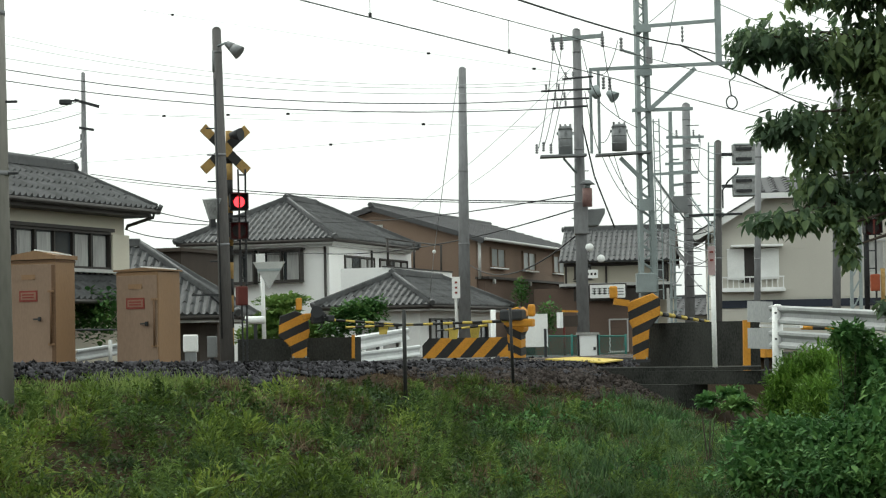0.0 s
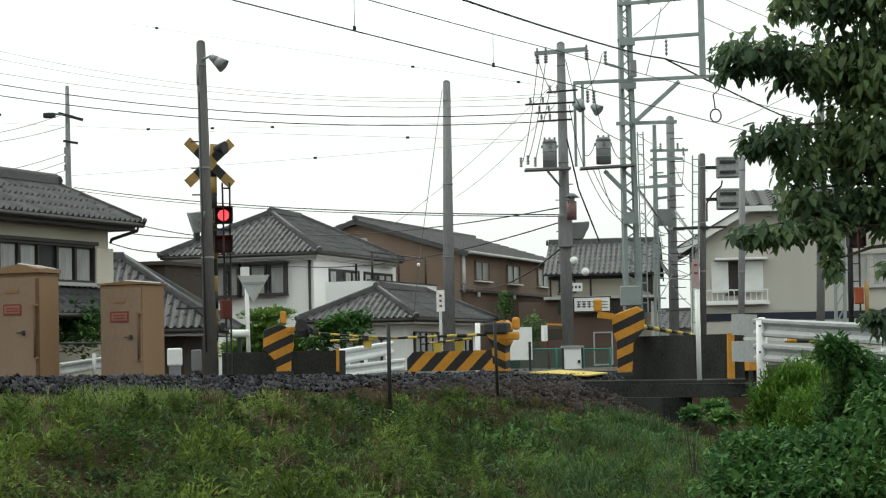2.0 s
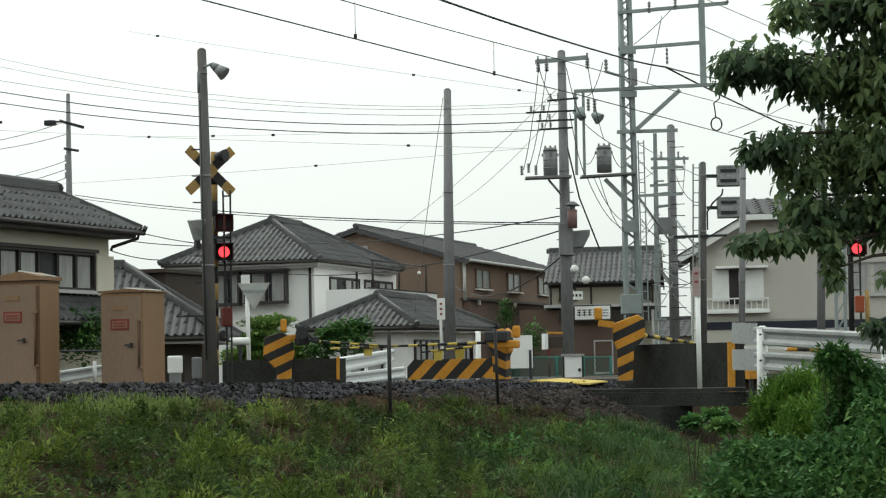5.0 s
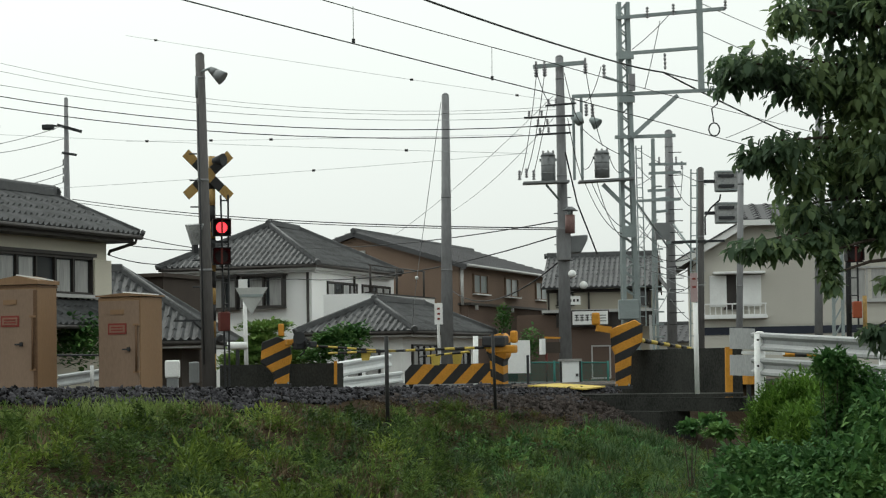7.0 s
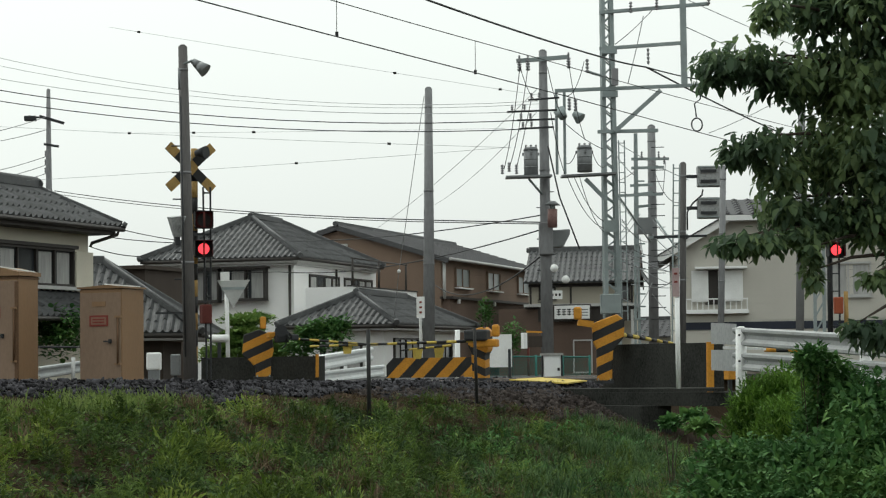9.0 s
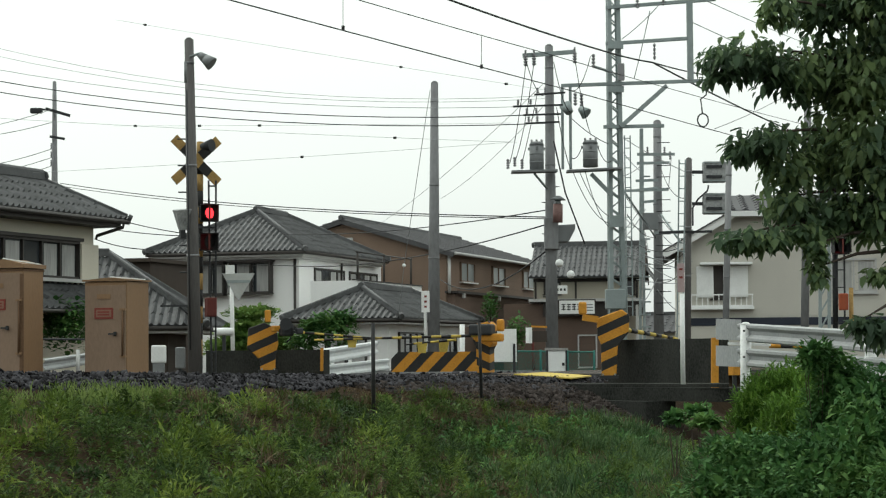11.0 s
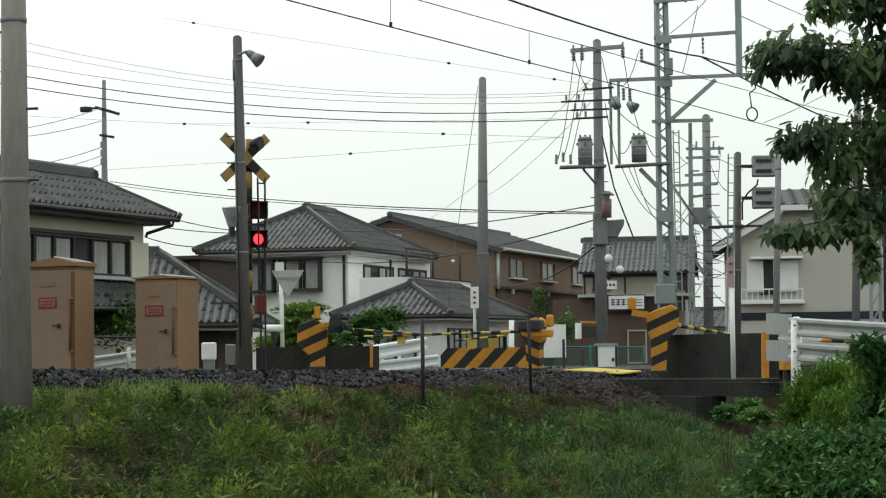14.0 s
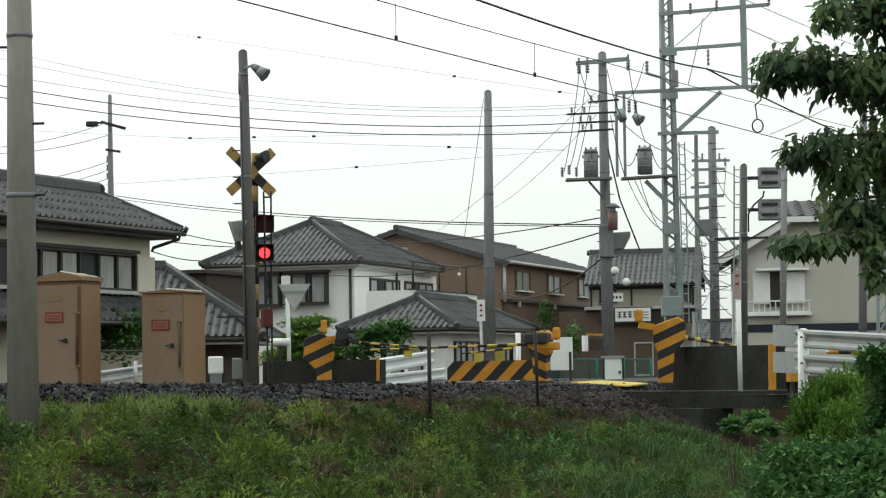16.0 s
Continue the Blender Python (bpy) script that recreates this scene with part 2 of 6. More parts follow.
def poly(bm, pts, depth, mi=0):
    """A plate: a flat outline pushed by the vector depth."""
    depth = Vector(depth)
    a = [bm.verts.new(p) for p in pts]
    b = [bm.verts.new(Vector(p) + depth) for p in pts]
    fs = [bm.faces.new(a), bm.faces.new(b[::-1])]
    for i in range(len(pts)):
        j = (i + 1) % len(pts)
        fs.append(bm.faces.new((a[j], a[i], b[i], b[j])))
    for f in fs:
        f.material_index = mi
    bmesh.ops.recalc_face_normals(bm, faces=fs)
    return bm


def raw(name, verts, faces, material, parent=None, label="", smooth=False):
    """A mesh from numpy arrays of places and of equal faces."""
    me = bpy.data.meshes.new(name)
    k = faces.shape[1]
    me.vertices.add(len(verts))
    me.vertices.foreach_set("co", np.ascontiguousarray(verts, dtype=np.float32).ravel())
    me.loops.add(faces.size)
    me.loops.foreach_set("vertex_index", np.ascontiguousarray(faces, dtype=np.int32).ravel())
    me.polygons.add(len(faces))
    me.polygons.foreach_set("loop_start", np.arange(len(faces), dtype=np.int32) * k)
    me.update(calc_edges=True)
    me.validate()
    me.materials.append(material)
    if smooth:
        me.polygons.foreach_set("use_smooth", np.ones(len(faces), dtype=bool))
    ob = new(name, me)
    if parent:
        ob.parent = parent
    if label:
        ob["label"] = label
    return ob


# ---- the lie of the land ----
# a: metres from the track's middle towards the camera; b: metres along the track, away from it.
TX, TY, TS, TC = -4.88, 23.0, 0.454, 0.891


def along(a, b, z=0.0):
    return Vector((TX + TS * b + TC * a, TY + TC * b - TS * a, z))


def step(x, lo, hi):
    t = np.clip((x - lo) / (hi - lo), 0, 1)
    return t * t * (3 - 2 * t)


def land(x, y):
    a = (x - TX) * TC - (y - TY) * TS
    b = (x - TX) * TS + (y - TY) * TC
    f = np.clip((b + 2) / 16, 0, 1)
    crest = 0.22 - 0.29 * f
    near = np.interp(a, [-60, -28, -9, -2.4, -1.7, 1.2, 1.7, 2.9, 5.6, 9, 40], [-1.1, -1.1, -0.12, -0.12, -0.02, -0.05, 0.0, -0.27, -0.92, -1.25, -1.35])
    deep = np.interp(a, [2.9, 5.6, 9, 14, 40], [0, -0.42, -0.3, 0.0, 0.0])
    side = np.clip((a + 1.0) / 2.4, 0, 1)
    z = np.where(a < 1.7, near + crest * side, near + crest + deep * f)
    cut = step(b, 15.0, 16.5) * (1 - step(b, 21.5, 23.0)) * step(a, 1.9, 2.6)     # the ditch at the bridge
    z = z - 0.7 * cut * np.clip(1 - (a - 2.6) / 14, 0, 1)
    return z + 0.03 * np.sin(x * 2.3 + y) * np.sin(y * 1.7) * (a > 3)


def axis(stops):
    out = []
    for lo, hi, n in stops:
        out += list(np.linspace(lo, hi, n, endpoint=False))
    return np.array(out + [stops[-1][1]])


gx = axis([(-3000, -200, 8), (-200, -30, 14), (-30, -12, 24), (-12, 14, 100), (14, 40, 24), (40, 200, 12), (200, 3000, 8)])
gy = axis([(-800, -20, 10), (-20, 8, 20), (8, 46, 130), (46, 80, 40), (80, 300, 20), (300, 4000, 8)])
GX, GY = np.meshgrid(gx, gy)
GZ = land(GX, GY)
nx = len(gx)
ids = np.arange(len(gx) * len(gy)).reshape(len(gy), nx)
quads = np.stack([ids[:-1, :-1], ids[:-1, 1:], ids[1:, 1:], ids[1:, :-1]], -1).reshape(-1, 4)
tagged(raw("ground", np.stack([GX, GY, GZ], -1).reshape(-1, 3), quads, SOIL, smooth=True), "weedy brown soil of the railway bank and the town", "ground", kind="structure")


# ---- houses ----
HY = -18


def slope(name, parent, a, b, c, d, material, pitch=0.3, thick=0.1):
    """One roof slope: eave a-b, top d-c; a plate with raised tile rows that run up it, and its courses."""
    a, b, c, d = (Vector(p) for p in (a, b, c, d))
    nrm = (b - a).cross(d - a).normalized()
    bm = bmesh.new()
    outline = [a, b, c, d] if (c - d).length > 0.05 else [a, b, c]
    poly(bm, outline, -nrm * thick)
    ob = part(name, bm, material, parent)
    e = (b - a).normalized()
    up = nrm.cross(e)
    length, rise = (b - a).length, (d - a).dot(up)
    x0, x1 = (d - a).dot(e), (c - a).dot(e)
    bm = bmesh.new()
    n = max(2, int(length / pitch))
    for i in range(n):
        x = (i + 0.5) * length / n
        t = 1.0
        if x < x0:
            t = min(t, x / x0)
        if x > x1:
            t = min(t, (length - x) / (length - x1))
        if t < 0.06:
            continue
        p0, p1 = a + e * x, a + e * x + up * rise * t
        k = max(1, int((p1 - p0).length / 0.55))
        for j in range(k):
            q0, q1 = p0.lerp(p1, j / k), p0.lerp(p1, (j + 1) / k)
            w, h0, h1 = pitch * 0.32, 0.095, 0.05
            v = [bm.verts.new(q) for q in (q0 - e * w, q0 + nrm * h0, q0 + e * w, q1 - e * w * 0.8, q1 + nrm * h1, q1 + e * w * 0.8)]
            for f in ((0, 1, 4, 3), (1, 2, 5, 4), (0, 2, 1)):
                bm.faces.new([v[q] for q in f])
    rows_ob = part("tiling", bm, material, ob)
    tagged(rows_ob, kind="stuff")
    return ob


def cap(parent, a, b, w=0.17, h=0.2):
    """A ridge of stacked tiles with its end piece."""
    a, b = Vector(a), Vector(b)
    bm = bmesh.new()
    bar(bm, a, b, w, h)
    rod(bm, a + Vector((0, 0, h * 0.55)), b + Vector((0, 0, h * 0.55)), w * 0.42, seg=8)
    ob = part("ridge", bm, TILE, parent)
    bm = bmesh.new()
    d = (a - b).normalized()
    rod(bm, a + d * 0.02, a + d * 0.14, w * 0.95, w * 0.8, seg=8)
    part("end_tile", bm, TILE, ob)
    return ob


def hip_roof(parent, x0, x1, y0, y1, ze, zr, material=None, gutters=True):
    material = material or TILE
    w, l = x1 - x0, y1 - y0
    if l >= w:
        r0, r1 = (x0 + w / 2, y0 + w / 2, zr), (x0 + w / 2, y1 - w / 2, zr)
    else:
        r0, r1 = (x0 + l / 2, y0 + l / 2, zr), (x1 - l / 2, y0 + l / 2, zr)
    A, B, C, D = (x0, y0, ze), (x1, y0, ze), (x1, y1, ze), (x0, y1, ze)
    if l >= w:
        slope("roof_slope", parent, A, B, r0, r0, material, 0.25)
        slope("roof_slope", parent, B, C, r1, r0, material, 0.25)
        slope("roof_slope", parent, C, D, r1, r1, material)
        slope("roof_slope", parent, D, A, r0, r1, material)
        hips = ((A, r0), (B, r0), (C, r1), (D, r1))
    else:
        slope("roof_slope", parent, A, B, r1, r0, material, 0.25)
        slope("roof_slope", parent, B, C, r1, r1, material)
        slope("roof_slope", parent, C, D, r0, r1, material)
        slope("roof_slope", parent, D, A, r0, r0, material)
        hips = ((A, r0), (B, r1), (C, r1), (D, r0))
    for p, q in hips:
        cap(parent, Vector(p) + Vector((0, 0, 0.08)), Vector(q) + Vector((0, 0, 0.08)), 0.15, 0.14)
    cap(parent, Vector(r0) + Vector((0, 0, 0.15)), Vector(r1) + Vector((0, 0, 0.1)), 0.16, 0.18)
    part("soffit", boxed(((x0 + x1) / 2, (y0 + y1) / 2, ze - 0.17), (w - 0.16, l - 0.16, 0.16)), SASH_PALE, parent)
    if gutters:
        for p, q in ((A, B), (B, C)):
            part("gutter", rodded(Vector(p) - Vector((0, 0, 0.1)), Vector(q) - Vector((0, 0, 0.1)), 0.07, seg=8), SASH, parent)


def gable_roof(parent, x0, x1, y0, y1, ze, zr, ridge="y", material=None, apex=0.5, pitch=0.3, trim=None):
    trim = trim or SASH_PALE
    material = material or TILE
    if ridge == "y":
        xm = x0 + (x1 - x0) * apex
        slope("roof_slope", parent, (x1, y0, ze), (x1, y1, ze), (xm, y1, zr), (xm, y0, zr), material, pitch)
        slope("roof_slope", parent, (x0, y1, ze), (x0, y0, ze), (xm, y0, zr), (xm, y1, zr), material, pitch)
        cap(parent, (xm, y0, zr + 0.06), (xm, y1, zr + 0.06), 0.16, 0.14)
        for p in ((x0, y0 - 0.02, ze), (x1, y0 - 0.02, ze)):
            part("barge_board", barred((p[0], p[1], p[2] - 0.14), (xm, y0 - 0.02, zr - 0.14), 0.06, 0.22), trim, parent)
    else:
        ym = y0 + (y1 - y0) * apex
        slope("roof_slope", parent, (x0, y0, ze), (x1, y0, ze), (x1, ym, zr), (x0, ym, zr), material, pitch)
        slope("roof_slope", parent, (x1, y1, ze), (x0, y1, ze), (x0, ym, zr), (x1, ym, zr), material, pitch)
        cap(parent, (x0, ym, zr + 0.06), (x1, ym, zr + 0.06), 0.16, 0.2)
        for p in ((x1 + 0.02, y0, ze), (x1 + 0.02, y1, ze)):
            part("barge_board", barred((p[0], p[1], p[2] - 0.14), (x1 + 0.02, ym, zr - 0.14), 0.06, 0.22), trim, parent)


def window(parent, c, w, h, face="front", panes=2, sash=None, curtain=True, proud=0.08, sill=True, glass=None):
    """A sliding window: frame, panes, curtain behind the glass; front looks along -y, side along +x."""
    sash = sash or SASH
    turn = 0 if face == "front" else 90
    at = pose(*c, 0, 0, turn)
    bm = bmesh.new()
    for x in (-w / 2, w / 2):
        box(bm, (x, -proud / 2, 0), (0.07, proud + 0.04, h + 0.07))
    for z in (-h / 2, h / 2):
        box(bm, (0, -proud / 2, z), (w + 0.07, proud + 0.04, 0.07))
    for k in range(1, panes):
        box(bm, (-w / 2 + w * k / panes, -proud / 2, 0), (0.06, proud * 0.7, h))
    win = part("window", bm, sash, parent, m=at)
    for k in range(panes):
        x = -w / 2 + w * (k + 0.5) / panes
        part("pane", boxed((x, -0.012, 0), (w / panes - 0.06, 0.012, h - 0.07)), glass or PANE, win)
        if curtain and (k + panes) % 4 != 1:
            part("curtain", boxed((x + 0.05, -0.024, -0.02), (w / panes * 0.7, 0.008, h - 0.12)), CURTAIN, win)
    if sill:
        part("sill", boxed((0, -proud * 0.8, -h / 2 - 0.06), (w + 0.16, proud + 0.12, 0.05)), sash, win)
    return win


def siding(parent, x0, x1, y, z0, z1, material, gap=0.45, face="front"):
    """Boards laid over a wall, each one a piece."""
    z, first = z0, None
    while z < z1 - 0.05:
        h = min(gap, z1 - z)
        c = ((x0 + x1) / 2, y - 0.012, z + h / 2) if face == "front" else (y + 0.012, (x0 + x1) / 2, z + h / 2)
        size = (x1 - x0, 0.024, h - 0.005) if face == "front" else (0.024, x1 - x0, h - 0.005)
        part("board", boxed(c, size), material, parent)
        z += gap


G0 = -1.1


def ground_at(p):
    return (p[0], p[1], G0)


# white two-storey house
h = thing("house", ground_at((-4.864, 88, 0.498)), "white plastered two-storey house with grey tiled hip roof", "house", turn=HY)
part("wall", boxed((-3.26, 5.5, 2.95), (6.52, 11.0, 5.9)), PLASTER, h)
hip_roof(h, -6.9, 0.55, -0.75, 10.4, 5.95, 7.9)
part("fascia", boxed((-3.16, 4.85, 5.66), (6.95, 10.6, 0.12)), SASH_PALE, h)
window(h, (-2.15, 0, 4.82), 1.85, 1.3, proud=0.4)
part("bay_hood", boxed((-2.15, -0.26, 5.53), (2.1, 0.5, 0.07)), SASH, h)
window(h, (-4.08, 0, 4.8), 1.35, 1.35, proud=0.4)
part("bay_hood", boxed((-4.08, -0.26, 5.53), (1.6, 0.5, 0.07)), SASH, h)
window(h, (0, 3.75, 4.75), 3.8, 1.0, "side", 4, proud=0.05)
window(h, (0, 8.35, 4.75), 3.9, 1.0, "side", 4, proud=0.05)
part("rain_head", boxed((-0.12, -0.3, 5.66), (0.55, 0.3, 0.1), bevel=0.03), SASH_PALE, h)
part("downpipe", rodded((-0.15, -0.1, 0.2), (-0.15, -0.1, 5.7), 0.06), SASH, h)
part("downpipe", rodded((0.08, 5.2, 3.4), (0.08, 5.2, 5.6), 0.05), SASH, h)
# balcony of the white house, over the annexe
b = thing("balcony", ground_at((-2.418, 84.5, 0.449)), "white plastered balcony parapet above a tiled annexe", "balcony", turn=HY)
part("parapet", boxed((-0.95, 0.06, 4.12), (1.9, 0.12, 0.8)), PLASTER, b)
part("parapet", boxed((0.06, 4.5, 4.12), (0.12, 9.0, 0.8)), PLASTER, b)
part("deck", boxed((-0.95, 4.0, 3.66), (1.9, 8.0, 0.12)), PLASTER, b)
part("coping", boxed((0.06, 4.5, 4.55), (0.2, 9.1, 0.05)), SASH, b)
part("wall", boxed((-0.95, 4.0, 1.8), (1.88, 7.9, 3.6)), PLASTER, b)
for y in (0.4, 3.8, 7.6):
    part("post", rodded((0.06, y, 4.5), (0.06, y, 5.75), 0.05, seg=8), SASH, b)
part("rail", rodded((0.06, 0.2, 5.72), (0.06, 7.8, 5.72), 0.03, seg=8), SASH, b)
# tiled annexe
h = thing("annexe", ground_at((-0.6, 80, 0.412)), "single-storey annexe with grey tiled hip roof", "house", turn=HY)
part("wall", boxed((-2.5, 5.4, 1.35), (4.2, 10.2, 2.7)), PLASTER, h)
hip_roof(h, -4.6, 0.3, -0.4, 11.0, 2.88, 4.1)
window(h, (-2.2, 0.3, 1.5), 1.7, 1.2, panes=2, sash=SASH)
window(h, (-0.4, 3.0, 1.5), 3.2, 1.6, "side", 4)
window(h, (-0.4, 8.0, 1.5), 2.6, 1.2, "side", 3)

# brown house with a gable
h = thing("house", ground_at((1.722, 100, 0.365)), "brown-sided two-storey house with dark slate gable roof", "house", turn=HY)
bm = bmesh.new()
poly(bm, [(-10.6, 0, 0), (0, 0, 0), (0, 0, 6.55), (-5.3, 0, 7.95), (-10.6, 0, 6.55)], (0, 18.0, 0))
part("wall", bm, BROWN, h)
gable_roof(h, -11.2, 0.5, -0.35, 20.5, 6.4, 8.2, "y", SLATE, pitch=0.45, trim=SLATE)
part("gutter", rodded((0.56, -0.3, 6.36), (0.56, 20.4, 6.36), 0.08, seg=8), SASH_PALE, h)
siding(h, -10.6, 0, 0, 0.2, 6.5, BROWN)
siding(h, 0, 18.0, 0, 4.45, 6.4, BROWN, face="side")
for y in (3.5, 9.4, 15.7):
    window(h, (0.03, y, 5.55), 2.5, 0.95, "side", 2, BROWN, curtain=False, glass=FROSTED, sill=False)
    part("sill", boxed((0.16, y, 5.02), (0.22, 2.7, 0.06)), WHITE_PAINT, h)
part("lean_to", boxed((0.2, 9.4, 2.2), (0.36, 18.6, 4.4)), DARK_BROWN, h)
part("lean_to_roof", boxed((0.28, 9.4, 4.47), (0.7, 18.9, 0.12)), SASH, h)
siding(h, 0.1, 18.7, 0.38, 0.1, 4.4, DARK_BROWN, 0.3, "side")
for y in (1.0, 7.6, 14.0):
    part("eave_light", boxed((0.6, y, 4.3), (0.14, 0.2, 0.24), bevel=0.03), SASH_PALE, h)
for y, z in ((-0.06, 5.3), (-0.06, 4.9)):
    part("meter", rod(bmesh.new(), (-0.75, y, z), (-0.75, y - 0.12, z), 0.14, 0.11, 12), SASH_PALE, h)
part("downpipe", rodded((0.2, -0.12, 4.4), (0.2, -0.12, 6.2), 0.08), SASH_PALE, h)
part("downpipe_bend", rodded((0.2, -0.12, 6.2), (0.5, -0.2, 6.36), 0.08), SASH_PALE, h)
part("downpipe", rodded((0.55, 17.6, 0.1), (0.55, 17.6, 4.3), 0.08), SASH_PALE, h)
bm = bmesh.new()
box(bm, (-5.3, -0.06, 7.1), (0.9, 0.1, 0.32))
for k in range(4):
    box(bm, (-5.3, -0.12, 6.99 + k * 0.08), (0.84, 0.03, 0.03))
part("vent", bm, SASH_PALE, h)

# shop house with the signboard
h = thing("shop_house", ground_at((10.901, 103, 0.181)), "cream two-storey shop house with tiled roof and dark shopfront", "house", turn=-8)
part("wall", boxed((-2.0, 3.3, 2.75), (5.4, 6.6, 5.5)), CREAM, h)
bm = bmesh.new()
poly(bm, [(0.68, 0, 5.4), (0.68, 6.6, 5.4), (0.68, 3.3, 6.75)], (-5.0, 0, 0))
part("gable", bm, CREAM, h)
gable_roof(h, -4.9, 0.95, -0.8, 7.4, 5.3, 7.05, "x", trim=WOOD, pitch=0.26)
slope("side_roof", h, (1.5, -0.8, 5.15), (1.5, 7.4, 5.15), (0.7, 5.3, 6.2), (0.7, 1.3, 6.2), TILE, 0.26)
part("gable_vent", boxed((0.98, 3.3, 6.45), (0.06, 0.9, 0.5)), WOOD, h)
part("upper_band", boxed((-2.0, -0.04, 5.12), (5.4, 0.08, 0.16)), SASH, h)
for x in (-4.6, -2.55, 0.55):
    part("corner_board", boxed((x, -0.05, 4.6), (0.1, 0.06, 0.9)), SASH, h)
window(h, (-3.75, 0, 4.75), 0.8, 0.6, panes=2)
window(h, (0.15, 0, 4.75), 0.55, 0.7, panes=1, curtain=False)
part("shopfront", boxed((-3.1, -0.8, 1.95), (6.0, 1.6, 3.9)), DARK_BROWN, h)
siding(h, -6.1, -0.1, -1.6, 0.1, 3.2, DARK_BROWN, 0.3)
part("canopy", boxed((-1.9, -0.9, 4.02), (5.7, 2.1, 0.16)), SASH, h)
part("canopy_edge", boxed((-1.9, -1.98, 4.06), (5.8, 0.05, 0.14)), SASH_PALE, h)
part("fascia_band", boxed((-1.6, -1.7, 3.6), (5.0, 0.12, 0.7)), SASH, h)
part("porch_post", boxed((0.6, -1.7, 1.9), (0.14, 0.14, 3.8)), SASH_PALE, h)
window(h, (-1.9, -1.6, 1.5), 0.9, 1.6, panes=1, curtain=False, sash=SASH_PALE)
sg = thing("signboard", (8.216, 100.8, 2.591), "white shop signboard with dark lettering", "sign", turn=-8)
part("panel", boxed((0, 0, 0), (1.75, 0.1, 0.66), bevel=0.01), WHITE_PAINT, sg)
part("frame", boxed((0, 0.03, 0), (1.87, 0.1, 0.78)), SASH, sg)
for k in range(4):
    x = -0.66 + 0.26 * k
    bm = bmesh.new()
    for z, w in ((0.14, 0.2), (0.02, 0.17), (-0.1, 0.2)):
        box(bm, (x, -0.055, z), (w, 0.012, 0.05))
    box(bm, (x, -0.055, 0.0), (0.045, 0.012, 0.32))
    part("mark", bm, BLACK, sg)
for z in (0.12, -0.02, -0.16):
    part("mark", boxed((0.58, -0.055, z), (0.42, 0.012, 0.05)), GREY_BOX, sg)
sg = thing("shop_sign", (7.424, 100.6, 3.461), "small white sign with dark marks", "sign", turn=-8)
part("panel", boxed((0, 0, 0), (0.62, 0.06, 0.42)), WHITE_PAINT, sg)
for x in (-0.18, 0.0, 0.18):
    part("mark", boxed((x, -0.035, 0), (0.1, 0.01, 0.12)), BLACK, sg)

# cream house on the far side of the road
h = thing("house", ground_at((9.875, 75, 0.202)), "cream-sided two-storey house with grey gable roof", "house", turn=-6)
bm = bmesh.new()
poly(bm, [(0.1, 0, 0), (11.0, 0, 0), (11.0, 0, 6.4), (2.0, 0, 6.4), (0.1, 0, 5.3)], (0, 9, 0))
part("wall", bm, SIDING, h)
siding(h, 0.1, 11.0, 0, 2.75, 5.15, SIDING, 0.3)
siding(h, 0.9, 11.0, 0, 5.15, 6.05, SIDING, 0.3)
siding(h, 0.1, 11.0, 0, 0.2, 2.4, SIDING, 0.3)
part("band", boxed((5.55, -0.03, 2.55), (10.9, 0.06, 0.28)), mat("navy_band", (0.03, 0.035, 0.05), 0.7), h)
slope("roof_slope", h, (-0.5, 9.3, 5.1), (-0.5, -0.5, 5.1), (2.1, -0.5, 6.6), (2.1, 9.3, 6.6), SLATE, 0.5)
slope("roof_slope", h, (1.7, -0.6, 6.62), (11.5, -0.6, 6.62), (11.5, 3.2, 7.45), (1.7, 3.2, 7.45), SLATE, 0.5)
part("fascia", boxed((6.6, -0.62, 6.5), (9.8, 0.06, 0.2)), WHITE_PAINT, h)
part("soffit", boxed((6.6, -0.3, 6.42), (9.6, 0.62, 0.05)), SASH_PALE, h)
part("gable_wall", boxed((6.5, 1.2, 6.4), (9.2, 2.2, 0.7)), SIDING, h)
part("barge_board", barred((-0.55, -0.53, 5.0), (2.1, -0.53, 6.52), 0.06, 0.24), WHITE_PAINT, h)
part("barge_cap", barred((-0.6, -0.55, 5.14), (2.1, -0.55, 6.69), 0.12, 0.05), SLATE, h)
window(h, (1.46, -0.02, 4.0), 0.42, 1.15, panes=1, sash=SASH, curtain=False, glass=SASH, proud=0.04)
bm = bmesh.new()
box(bm, (1.57, -0.34, 3.12), (2.3, 0.06, 0.07)), box(bm, (1.57, -0.34, 3.54), (2.3, 0.06, 0.05)), box(bm, (1.57, -0.2, 3.05), (2.36, 0.42, 0.1))
for k in range(12):
    box(bm, (0.46 + 0.202 * k, -0.34, 3.33), (0.035, 0.03, 0.4))
part("balcony_rail", bm, WHITE_PAINT, h)
part("shutter_box", boxed((0.98, -0.08, 4.02), (0.62, 0.16, 1.15), bevel=0.015), WHITE_PAINT, h)
part("shutter_box", boxed((2.1, -0.08, 4.02), (0.9, 0.16, 1.15), bevel=0.015), WHITE_PAINT, h)
part("hood", boxed((1.75, -0.28, 4.68), (1.9, 0.56, 0.09), bevel=0.02), WHITE_PAINT, h)
part("downpipe", rodded((0.25, -0.1, 0.2), (0.25, -0.1, 5.1), 0.05), WHITE_PAINT, h)
window(h, (6.4, 0, 4.2), 1.6, 1.2, panes=2, sash=SASH_PALE)
window(h, (8.8, 0, 4.2), 1.2, 1.0, panes=2, sash=SASH_PALE)

